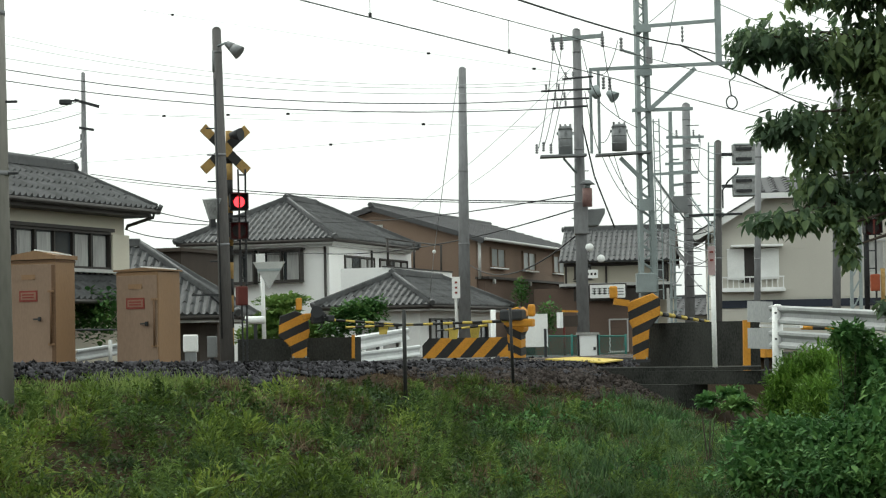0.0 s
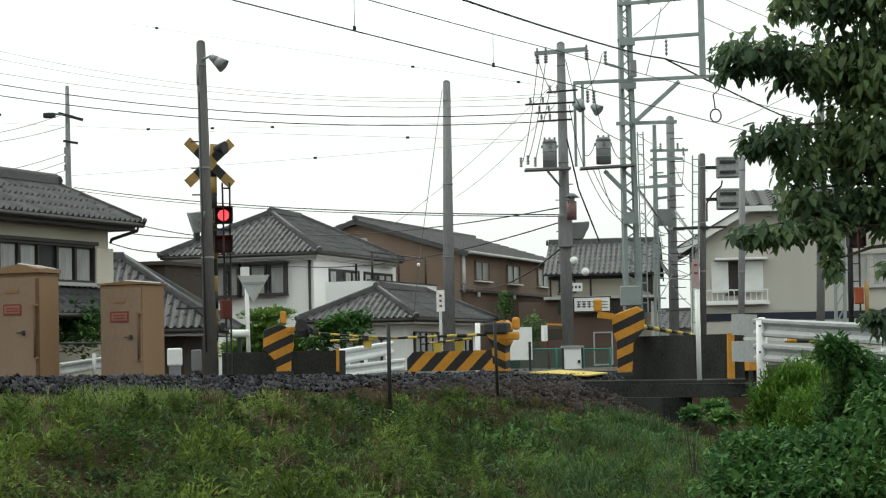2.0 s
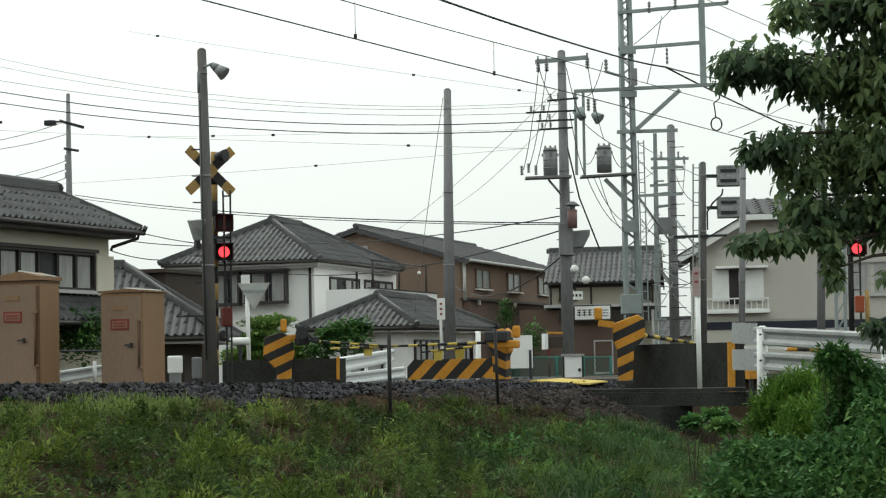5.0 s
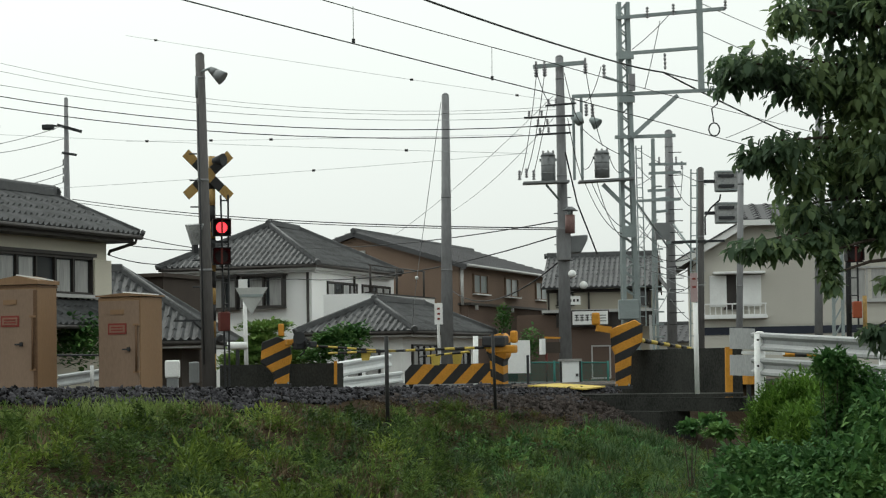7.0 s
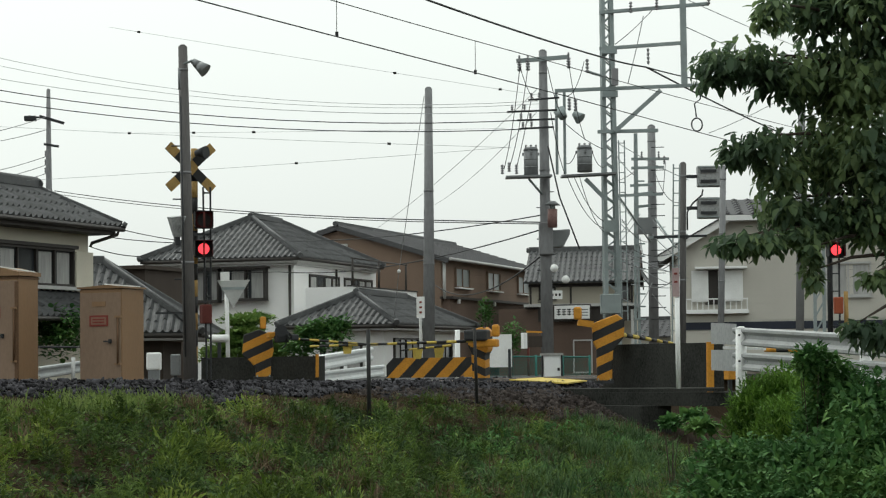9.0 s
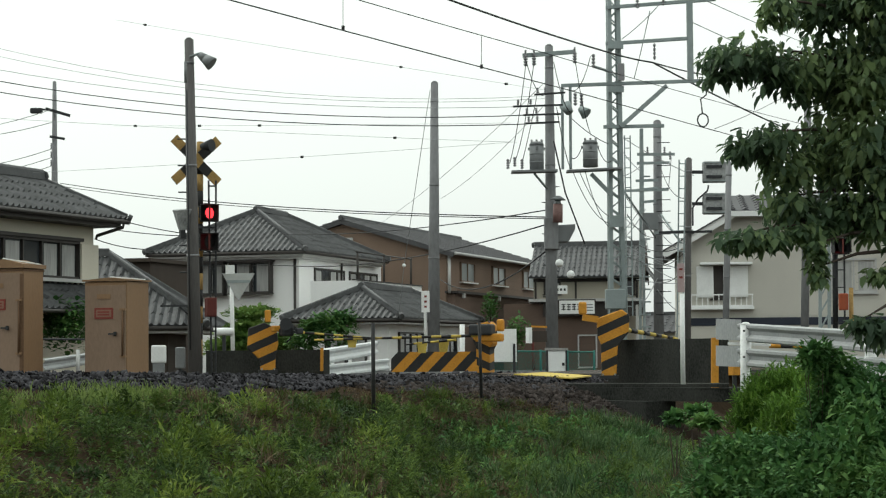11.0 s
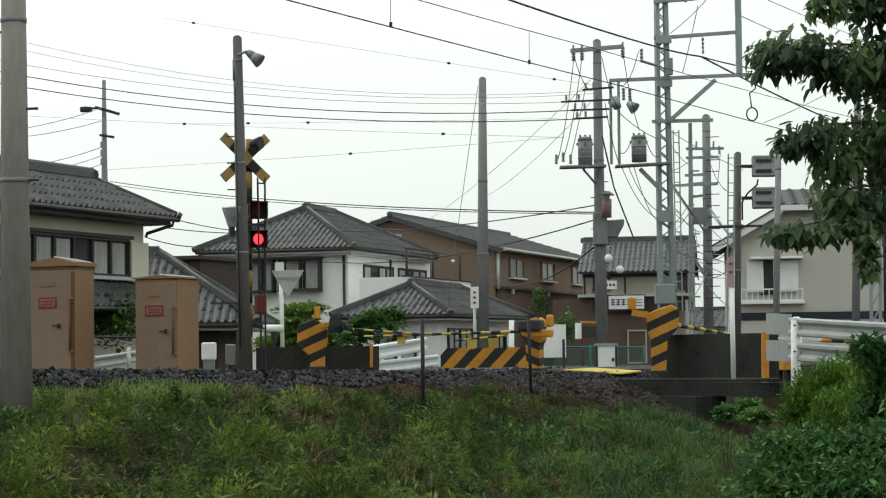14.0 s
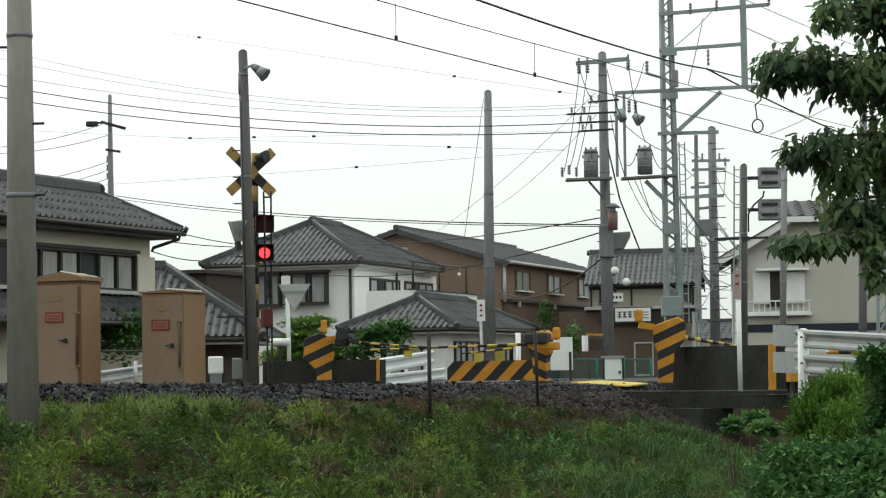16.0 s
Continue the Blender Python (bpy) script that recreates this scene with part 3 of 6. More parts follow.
# house at the near end of the street
h = thing("house", ground_at((-9.367, 60, 0.588)), "cream two-storey house with grey tiled roof and wide window", "house", turn=-22)
part("wall", boxed((-1.5, -8.0, 2.8), (3.0, 16.0, 5.6)), IVORY, h)
RA, RB, RC, RD = (0.8, -17, 5.52), (0.8, 0.6, 5.52), (-3.9, 0.6, 5.52), (-3.9, -17, 5.52)
R0, R1 = (-1.45, -17, 6.68), (-1.45, -0.5, 6.68)
slope("roof_slope", h, RA, RB, R1, R0, TILE, 0.28)
slope("roof_slope", h, RC, RD, R0, R1, TILE, 0.28)
slope("roof_slope", h, RB, RC, R1, R1, TILE, 0.28)
cap(h, (-1.45, -0.5, 6.8), (-1.45, -17, 6.8), 0.2, 0.22)
cap(h, (0.8, 0.6, 5.58), (-1.45, -0.5, 6.7), 0.12, 0.08)
part("soffit", boxed((-1.5, -8.3, 5.34), (4.4, 17.4, 0.16)), SASH, h)
part("gutter", rodded((0.85, -17, 5.42), (0.85, 0.6, 5.42), 0.07, seg=8), SASH, h)
window(h, (0.0, -4.85, 4.24), 7.7, 1.02, "side", 8, proud=0.12)
part("window_band", boxed((0.1, -4.85, 4.84), (0.2, 8.0, 0.1)), SASH, h)
part("window_shelf", boxed((0.14, -4.85, 3.64), (0.3, 8.0, 0.1)), SASH_PALE, h)
part("corner_panel", boxed((0.1, -0.5, 4.2), (0.2, 0.94, 1.06), bevel=0.02), IVORY, h)
slope("lower_roof", h, (1.6, -14, 2.78), (1.6, 0.2, 2.78), (0.05, 0.2, 3.55), (0.05, -14, 3.55), TILE)
part("lower_gutter", rodded((1.65, -14, 2.7), (1.65, 0.2, 2.7), 0.06, seg=8), SASH, h)
part("downpipe", tube(bmesh.new(), [(0.82, 0.35, 5.4), (0.8, 0.33, 5.26), (0.1, 0.04, 5.02), (0.06, 0.03, 4.9)], 0.05, 8), SASH, h)
# low tiled house behind the cabinets
h = thing("house", ground_at((-6.8, 62, 0)), "low house with a broad dark tiled hip roof", "house")
part("wall", boxed((-5.0, 3.2, 1.1), (8.6, 5.0, 2.2)), WOOD, h)
hip_roof(h, -10.0, 0.5, 0, 6.8, 2.4, 4.66)
part("shutter", boxed((-2.2, 0.66, 1.1), (1.6, 0.06, 1.7)), SASH, h)
part("corner_post", boxed((-0.75, 0.7, 1.1), (0.12, 0.12, 2.2)), WOOD, h)
sh = thing("shed", ground_at((-11.05, 78, 0.603)), "dark boarded shed roof behind the houses", "shed", turn=HY)
part("wall", boxed((-0.5, 2, 2.52), (3.3, 4.0, 5.04)), WOOD, sh)
part("roof", boxed((-0.5, 2, 5.11), (3.6, 4.6, 0.14)), WOOD, sh)
# far houses low on the horizon
for px, w, hgt, top in (((18.585, 150, 3.362), 4.0, 2.9, 4.2), ((8.471, 140, 3.342), 9.0, 4.6, 6.0), ((-28.138, 140, 2.52), 12.0, 4.0, 6.0)):
    h = thing("far_house", ground_at(px), "pale distant house with a grey roof", "house", "distant houses", turn=HY)
    part("wall", boxed((0, 3, hgt / 2), (w, 6, hgt)), SIDING, h)
    gable_roof(h, -w / 2 - 0.4, w / 2 + 0.4, -0.5, 6.5, hgt, top, "x", SLATE, pitch=0.5)
    window(h, (0.3, 0, hgt - 1.2), 1.6, 1.0)


# ---- poles, masts and signals ----
def bands(parent, a, b, ts, r0, r1):
    """Thin steel straps that follow the pole's taper."""
    a, b = Vector(a), Vector(b)
    d = (b - a).normalized()
    for t in ts:
        p = a.lerp(b, t)
        part("band", rodded(p - d * 0.02, p + d * 0.02, (r0 + (r1 - r0) * t) * 1.05, seg=14), POLE_GREY, parent)


def concrete_pole(name, base, top, r0, r1, label, group="", steps=(), material=None):
    """A tapered concrete pole that reaches into the ground, with a domed top."""
    base, top = Vector(base), Vector(top)
    t = thing(name, base, label, "pole", group)
    bm = bmesh.new()
    d = (top - base).normalized()
    rod(bm, -d * 0.6, top - base, r0, r1, seg=20)
    rod(bm, top - base, top - base + d * r1 * 0.5, r1, r1 * 0.45, seg=20)
    part("shaft", bm, material or POLE_GREY, t)
    bands(t, (0, 0, 0), top - base, (0.35, 0.62, 0.93), r0, r1)
    for s in steps:
        p = (top - base) * s
        part("step_bolt", rodded(p, p + Vector((0.22 if int(s * 100) % 2 else -0.22, -0.04, 0)), 0.012, seg=6), DARK_STEEL, t)
    return t


def insulator(bm, p, h=0.3, r=0.06, hang=False):
    h, r = h * 0.85, r * 0.66
    p = Vector(p)
    sgn = -1 if hang else 1
    for k in range(4):
        q = p + Vector((0, 0, sgn * h * (k + 0.2) / 4))
        rod(bm, q, q + Vector((0, 0, sgn * h * 0.16)), r, r * 0.7, seg=8)
    rod(bm, p, p + Vector((0, 0, sgn * h)), r * 0.45, seg=6)
    return bm


near_pole = concrete_pole("utility_pole", (-3.944, 18, 0.086), (-3.973, 18, 5.394), 0.146, 0.093, "grey concrete utility pole standing at the track bank", steps=(0.35, 0.47, 0.6, 0.75), material=mat("pale_pole_concrete", (0.25, 0.24, 0.22), 0.85, scale=3.0, fine=18, vary=0.2, streak=4, bump=0.04))
mid_pole = concrete_pole("utility_pole", (0.563, 52, 0.389), (0.633, 52, 7.329), 0.17, 0.095, "slim grey concrete pole held by a guy wire")
far_pole = concrete_pole("utility_pole", (-14.875, 85, 0.699), (-14.904, 85, 11.854), 0.22, 0.08, "distant utility pole with short crossarms")


def beam_part(parent, name, p, q, w, h, material):
    o = parent.matrix_basis.translation
    return part(name, barred(Vector(p) - o, Vector(q) - o, w, h), material, parent)


def rod_part(parent, name, p, q, r, material, seg=8):
    o = parent.matrix_basis.translation
    return part(name, rodded(Vector(p) - o, Vector(q) - o, r, seg=seg), material, parent)


beam_part(far_pole, "crossarm", (-15.241, 84.8, 10.713), (-14.22, 84.8, 10.409), 0.1, 0.12, DARK_STEEL)
beam_part(far_pole, "crossarm", (-15.059, 84.8, 9.541), (-14.441, 84.8, 9.435), 0.08, 0.1, DARK_STEEL)
for q in ((-14.973, 84.7, 9.005), (-14.976, 84.7, 8.649), (-14.978, 84.7, 8.292)):
    o = far_pole.matrix_basis.translation
    part("insulator", insulator(bmesh.new(), Vector(q) - o, 0.3, 0.08), PORCELAIN, far_pole)
rod_part(far_pole, "lamp_arm", (-15.223, 84.7, 10.653), (-15.675, 84.7, 10.709), 0.04, DARK_STEEL)
o = far_pole.matrix_basis.translation
part("lamp_head", boxed(Vector((-15.604, 84.7, 10.612)) - o, (0.5, 0.3, 0.22), bevel=0.05), DARK_STEEL, far_pole)

# the pole beside the crossing, with its floodlight
base, top = (-3.56, 33.5, 0.1), (-3.654, 33.5, 5.604)
cross_pole = concrete_pole("utility_pole", base, top, 0.118, 0.075, "tall concrete pole with a floodlight beside the level crossing", material=DARK_POLE, steps=(0.3, 0.38, 0.46, 0.54, 0.62, 0.7))
o = cross_pole.matrix_basis.translation
rod_part(cross_pole, "lamp_arm", (-3.619, 33.4, 5.307), (-3.477, 33.3, 5.345), 0.022, STEEL)
bm = bmesh.new()
p, q = Vector((-3.473, 33.35, 5.343)) - o, Vector((-3.256, 33.3, 5.172)) - o
rod(bm, p, p.lerp(q, 0.45), 0.05, 0.08, seg=14)
rod(bm, p.lerp(q, 0.45), q, 0.08, 0.12, seg=18)
part("floodlight", bm, GREY_BOX, cross_pole, "grey bell-shaped floodlight")
rod_part(cross_pole, "conduit", (-3.699, 33.35, 5.226), (-3.695, 33.35, 4.87), 0.022, GREY_BOX)
rod_part(cross_pole, "conduit", (-3.678, 33.35, 4.757), (-3.622, 33.35, 0.473), 0.014, DARK_STEEL)
bm = bmesh.new()
bmesh.ops.create_cone(bm, cap_ends=True, segments=4, radius1=0.1, radius2=0.19, depth=0.34, matrix=Matrix.Translation(Vector((-3.76, 33.5, 2.621)) - o) @ pose(0, 0, 0, 0, -8, 65))
bmesh.ops.bevel(bm, geom=bm.edges[:], offset=0.012, segments=2, affect="EDGES", profile=0.5)
part("floodlight", bm, HEAD_GREY, cross_pole, "grey tapered floodlight on a bracket")
part("box_bracket", boxed(Vector((-3.768, 33.5, 2.378)) - o, (0.08, 0.1, 0.14), 25), DARK_STEEL, cross_pole)
beam_part(cross_pole, "bracket", (-4.115, 33.4, 1.195), (-3.668, 33.4, 1.197), 0.05, 0.03, DARK_STEEL)
rod_part(cross_pole, "brace", (-3.798, 33.4, 1.18), (-3.669, 33.4, 1.057), 0.015, DARK_STEEL)

# the crossing signal: striped post, crossbuck, two lamps, ladder
SY = 34.3
sig = thing("crossing_signal", (-3.541, 34.3, 0.09), "level crossing signal with black and yellow crossbuck and twin red lamps", "signal")
so = Vector(sig.matrix_basis.translation)


def S(p):
    return Vector(p) - so


a0, a1 = S((-3.579, 34.3, 0.091)), S((-3.557, 34.3, 3.992))
for k in range(14):
    part("post", rodded(a0.lerp(a1, k / 14), a0.lerp(a1, (k + 1) / 14), 0.058, seg=14), BUCK_YELLOW if k % 2 else BLACK, sig)
for x0, x1 in (((-3.404, 34.2, 3.327), (-3.359, 34.2, 0.088)), ((-3.28, 34.2, 3.325), (-3.293, 34.2, 0.087))):
    part("ladder_rail", barred(S(x0), S(x1), 0.03, 0.03), DARK_STEEL, sig)
for k in range(9):
    part("rung", rodded(S((-3.405, 34.2, 3.232)).lerp(S((-3.359, 34.2, 0.088)), k / 9), S((-3.281, 34.2, 3.229)).lerp(S((-3.293, 34.2, 0.087)), k / 9), 0.014, seg=6), DARK_STEEL, sig)


def board(c, ang, length, width, stripes):
    """A crossbuck board: striped plates side by side, facing the road."""
    bd = part("crossbuck_board", boxed((0, 0.012, 0), (length, 0.02, width)), BLACK, sig, m=Matrix.Translation(c) @ pose(0, 0, 0, 0, 0, 28) @ pose(0, 0, 0, 0, ang, 0))
    n = stripes
    for k in range(n):
        if k % 2 == 0:
            x = -length / 2 + length * (k + 0.5) / n
            part("stripe", boxed((x, -0.004, 0), (length / n, 0.008, width)), BUCK_YELLOW, bd)
    return bd


board(S((-3.603, 34.15, 3.661)), 42, 1.08, 0.16, 5)
board(S((-3.606, 34.18, 3.664)), -42, 1.08, 0.16, 5)
bm = bmesh.new()
rod(bm, S((-3.509, 34.1, 3.894)), S((-3.327, 34, 3.899)), 0.05, 0.11, seg=14)
part("bell", bm, DARK_STEEL, sig)


def lamp_unit(p, to=0):
    """A crossing lamp: round hooded backplate with a rotating lens that shows its lit or its dark face."""
    unit = part("lamp_housing", boxed((0, 0.13, 0), (0.26, 0.24, 0.24), bevel=0.03), BLACK, sig, m=Matrix.Translation(p) @ pose(0, 0, 0, 0, 0, to))
    part("back_plate", boxed((0, 0.02, 0), (0.31, 0.02, 0.29), bevel=0.008), BLACK, unit)
    bm = bmesh.new()
    for x in (-0.147, 0.147):
        box(bm, (x, -0.08, 0.01), (0.012, 0.19, 0.25))
    box(bm, (0, -0.09, 0.138), (0.306, 0.21, 0.012))
    box(bm, (0, -0.05, -0.138), (0.306, 0.12, 0.012))
    part("hood", bm, BLACK, unit)
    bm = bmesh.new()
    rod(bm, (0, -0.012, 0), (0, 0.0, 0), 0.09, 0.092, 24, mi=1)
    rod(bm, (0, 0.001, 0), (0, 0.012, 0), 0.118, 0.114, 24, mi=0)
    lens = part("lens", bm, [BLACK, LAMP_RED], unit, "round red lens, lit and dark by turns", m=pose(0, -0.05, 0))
    part("lens_bar", boxed((0, -0.175, 0), (0.032, 0.012, 0.27)), RUST, unit)
    return lens


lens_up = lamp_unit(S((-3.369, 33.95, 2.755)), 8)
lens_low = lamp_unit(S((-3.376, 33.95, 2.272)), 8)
part("lamp_box", boxed(S((-3.425, 34.25, 2.28)), (0.3, 0.3, 0.2), bevel=0.02), BLACK, sig)
part("lamp_box", boxed(S((-3.417, 34.25, 2.786)), (0.3, 0.3, 0.2), bevel=0.02), BLACK, sig)
part("lamp_arm", barred(S((-3.55, 34.2, 2.537)), S((-3.378, 34.1, 2.528)), 0.04, 0.04), DARK_STEEL, sig)
part("speaker", boxed(S((-3.366, 34.15, 1.189)), (0.17, 0.2, 0.32), 20, 0.02), RUST, sig, "dull red box on the ladder")

# second crossing signal, half behind the tree
sig2 = thing("crossing_signal", (7.931, 36.5, 0.562), "crossing signal on a dark ladder post, partly behind leaves", "signal")
so = Vector(sig2.matrix_basis.translation)
sig_first, sig = sig, sig2
part("post", rodded(S((7.624, 36.5, 0.058)), S((7.667, 36.5, 3.728)), 0.05), DARK_STEEL, sig)
part("ladder_rail", barred(S((7.777, 36.4, 0.563)), S((7.809, 36.4, 3.717)), 0.03, 0.03), DARK_STEEL, sig)
for k in range(10):
    pa, pb = S((7.625, 36.45, 0.565)).lerp(S((7.656, 36.45, 3.723)), k / 10), S((7.777, 36.4, 0.563)).lerp(S((7.809, 36.4, 3.717)), k / 10)
    part("rung", rodded(pa, pb, 0.01, seg=6), DARK_STEEL, sig)
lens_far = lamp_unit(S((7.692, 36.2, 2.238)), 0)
part("notice_box", boxed(S((7.72, 36.2, 1.247)), (0.16, 0.12, 0.3), 0, 0.02), mat("faded_orange_red", (0.3, 0.075, 0.035), 0.6, scale=6), sig, "orange-red box on the post")
part("stripe_post", rodded(S((7.878, 36.3, 0.561)), S((7.883, 36.3, 1.5)), 0.04), BUCK_YELLOW, sig)
part("lamp_arm", barred(S((7.617, 36.35, 2.013)), S((7.708, 36.3, 2.01)), 0.04, 0.04), DARK_STEEL, sig)

# triangular give-way sign seen from behind
sg = thing("road_sign", (-3.265, 37, 0.055), "back of a grey triangular road sign on a white post", "sign")
o = sg.matrix_basis.translation
rod_part(sg, "post", (-3.244, 37, 0.054), (-3.274, 37, 2.009), 0.038, WHITE_PAINT)
A, B, C = (Vector(q) - o for q in ((-3.423, 36.8, 1.86), (-2.877, 37.3, 1.879), (-3.155, 37.05, 1.369)))
part("plate", poly(bmesh.new(), [A, B, C], (0.01, 0.02, 0)), mat("sign_back", (0.42, 0.43, 0.42), 0.45, 0.4), sg)
part("clamp", barred(A.lerp(C, 0.3), B.lerp(C, 0.3), 0.03, 0.05), STEEL, sg)
part("finial", boxed(Vector((-3.278, 36.8, 1.929)) - o, (0.16, 0.05, 0.16)), WHITE_PAINT, sg)

# utility pole with transformers
big = concrete_pole("utility_pole", (3.455, 50, 0.192), (3.453, 50, 7.961), 0.165, 0.10, "concrete utility pole with crossarms and a transformer platform", steps=(0.2, 0.25, 0.3, 0.35, 0.4, 0.45, 0.5, 0.55))
o = big.matrix_basis.translation
beam_part(big, "crossarm", (2.788, 49.8, 7.697), (4.082, 49.9, 7.803), 0.09, 0.1, STEEL)
for q in ((2.853, 49.7, 7.696), (4.066, 49.7, 7.759), (3.062, 49.7, 7.709)):
    part("insulator", insulator(bmesh.new(), Vector(q) - o, 0.32, 0.09, True), PORCELAIN, big)
    part("insulator", insulator(bmesh.new(), Vector(q) - o, 0.15, 0.05), PORCELAIN, big)
for p, q in (((3.059, 49.6, 6.703), (3.825, 49.8, 6.779)), ((2.529, 49.6, 6.413), (3.766, 49.8, 6.472)), ((2.777, 49.6, 6.202), (3.708, 49.8, 6.248)), ((2.83, 49.6, 5.993), (3.678, 49.8, 6.052))):
    beam_part(big, "crossarm", p, q, 0.05, 0.045, DARK_STEEL)
    for t in (0.1, 0.35):
        part("insulator", insulator(bmesh.new(), Vector(p).lerp(Vector(q), t) - o, 0.2, 0.06), PORCELAIN, big)
beam_part(big, "platform", (2.472, 49.6, 4.799), (3.595, 49.6, 4.819), 0.5, 0.05, GREY_BOX)
rod_part(big, "brace", (3.039, 49.6, 4.754), (3.354, 49.8, 4.407), 0.03, STEEL)
for z in ((2.385, 49.5, 4.971), (2.552, 49.5, 5.025), (2.731, 49.5, 4.969)):
    part("insulator", insulator(bmesh.new(), Vector(z) - o - Vector((0, 0, 0.1)), 0.28, 0.07), PORCELAIN, big)


def transformer(c, r, hgt, label):
    """A pole transformer: ribbed drum, lid, bushings."""
    t = thing("transformer", c, label, "transformer", "pole transformers")
    bm = bmesh.new()
    rod(bm, (0, 0, 0), (0, 0, hgt), r, seg=20)
    part("drum", bm, GREY_BOX, t)
    for z in (0.3, 0.62):
        part("hoop", rodded((0, 0, hgt * z), (0, 0, hgt * z + 0.03), r * 1.03, seg=20), GREY_BOX, t)
    for an in (20, 160, 270):
        part("lug", boxed((r * math.cos(math.radians(an)), r * math.sin(math.radians(an)), hgt * 0.86), (0.08, 0.05, 0.07), an), GREY_BOX, t)
    part("lid", rod(bmesh.new(), (0, 0, hgt), (0, 0, hgt + 0.08), r * 1.08, r * 0.8, 20), GREY_BOX, t)
    for x in (-0.7, 0, 0.7):
        part("bushing", insulator(bmesh.new(), (x * r, -r * 0.3, hgt + 0.05), 0.1, 0.05), PORCELAIN, t)
    return t


transformer((3.096, 49.6, 4.837), 0.175, 0.62, "grey ribbed transformer on the pole platform")
transformer((4.45, 50, 4.948), 0.185, 0.58, "grey transformer on a steel bracket platform")
rod_part(big, "beacon", (3.589, 49.5, 3.55), (3.597, 49.5, 4.0), 0.12, mat("faded_red_beacon", (0.2, 0.12, 0.11), 0.5, scale=6, vary=0.4), 14)
rod_part(big, "beacon_stem", (3.6, 49.5, 4.0), (3.602, 49.5, 4.1), 0.07, STEEL)
part("beacon_cap", rod(bmesh.new(), Vector((3.602, 49.5, 4.1)) - o, Vector((3.606, 49.5, 4.2)) - o, 0.2, 0.06, 14), GREY_BOX, big)
bm = bmesh.new()
poly(bm, [Vector(q) - o for q in ((3.34, 49.95, 3.5), (4.06, 49.95, 3.54), (4.05, 49.95, 3.4), (3.89, 49.95, 3.1), (3.36, 49.95, 3.08))], (0, 0.35, 0))
bmesh.ops.bevel(bm, geom=bm.edges[:], offset=0.03, segments=2, affect="EDGES", profile=0.5)
part("siren", bm, GREY_BOX, big, "grey horn-shaped siren on the pole")
part("cabinet", boxed(Vector((3.45, 49.85, 3.3)) - o, (0.34, 0.3, 0.8), 0, 0.03), POLE_GREY, big)
for q in ((3.604, 49.3, 2.546), (3.876, 49.3, 2.269)):
    lamp = part("mirror_lamp", bmesh.new(), WHITE_PAINT, big)
    bm = bmesh.new()
    bmesh.ops.create_uvsphere(bm, u_segments=16, v_segments=10, radius=0.1, matrix=Matrix.Translation(Vector(q) - o))
    bm.to_mesh(lamp.data)
    bm.free()
rod_part(big, "cable", (3.519, 49.6, 5.557), (3.776, 49.5, 4.296), 0.02, WIRE)
rod_part(big, "cable", (3.776, 49.5, 4.296), (4.262, 49.7, 3.031), 0.02, WIRE)

# lattice mast with the catenary gantry
mast = thing("catenary_mast", ground_at((5.257, 52, 0.712)), "galvanised lattice mast carrying the overhead line beams", "mast")
mo = Vector(mast.matrix_basis.translation)


def M(p):
    return Vector(p) - mo


lo0, lo1 = M((5.127, 52, 0.713)), M((5.46, 52, 0.711))
hi0, hi1 = M((5.163, 52, 9.666)), M((5.382, 52, 9.665))
for p, q in ((lo0, hi0), (lo1, hi1), (lo0 + Vector((0, 0.34, 0)), hi0 + Vector((0, 0.25, 0))), (lo1 + Vector((0, 0.34, 0)), hi1 + Vector((0, 0.25, 0)))):
    part("leg", barred(p + (p - q).normalized() * 0.9, q, 0.1, 0.1), STEEL, mast)
for k in range(40):
    z0, z1 = k / 40, (k + 1) / 40
    p, q = (lo0.lerp(hi0, z0), lo1.lerp(hi1, z1)) if k % 2 else (lo1.lerp(hi1, z0), lo0.lerp(hi0, z1))
    part("lacing", barred(p, q, 0.045, 0.03), STEEL, mast)
    p = p + Vector((0, 0.3, 0))
    q = q + Vector((0, 0.3, 0))
    part("lacing", barred(q, p, 0.035, 0.035), STEEL, mast)
for p, q in (((5.06, 51.9, 9.238), (7.894, 51.9, 9.443)), ((5.049, 51.9, 8.3), (7.237, 51.9, 8.434)), ((3.887, 51.9, 7.224), (7.63, 51.9, 7.334)), ((4.965, 51.9, 6.153), (6.522, 51.9, 6.172))):
    part("beam", barred(M(p), M(q), 0.1, 0.085), STEEL, mast)
part("hanger_post", barred(M((7.22, 51.9, 10.314)), M((7.222, 51.9, 7.351)), 0.15, 0.15), STEEL, mast)
part("gusset", boxed(M((5.287, 51.8, 7.115)), (0.4, 0.1, 0.16)), STEEL, mast)
part("gusset", boxed(M((5.286, 51.8, 8.254)), (0.4, 0.1, 0.2)), STEEL, mast)
part("gusset", boxed(M((5.274, 51.8, 3.715)), (0.38, 0.06, 0.3)), STEEL, mast)
part("brace", barred(M((5.391, 51.8, 6.139)), M((6.596, 51.8, 7.195)), 0.09, 0.11), STEEL, mast)
part("brace", barred(M((4.622, 51.8, 4.937)), M((5.152, 51.8, 4.382)), 0.09, 0.1), STEEL, mast)
for x0, x1 in (((3.916, 51.9, 7.224), (3.907, 51.9, 5.067)), ((4.12, 51.9, 7.252), (4.11, 51.9, 5.066))):
    part("hanger", barred(M(x0), M(x1), 0.07, 0.07), STEEL, mast)
part("platform", barred(M((4, 51.8, 4.999)), M((5.407, 51.8, 5.063)), 0.5, 0.05), GREY_BOX, mast)
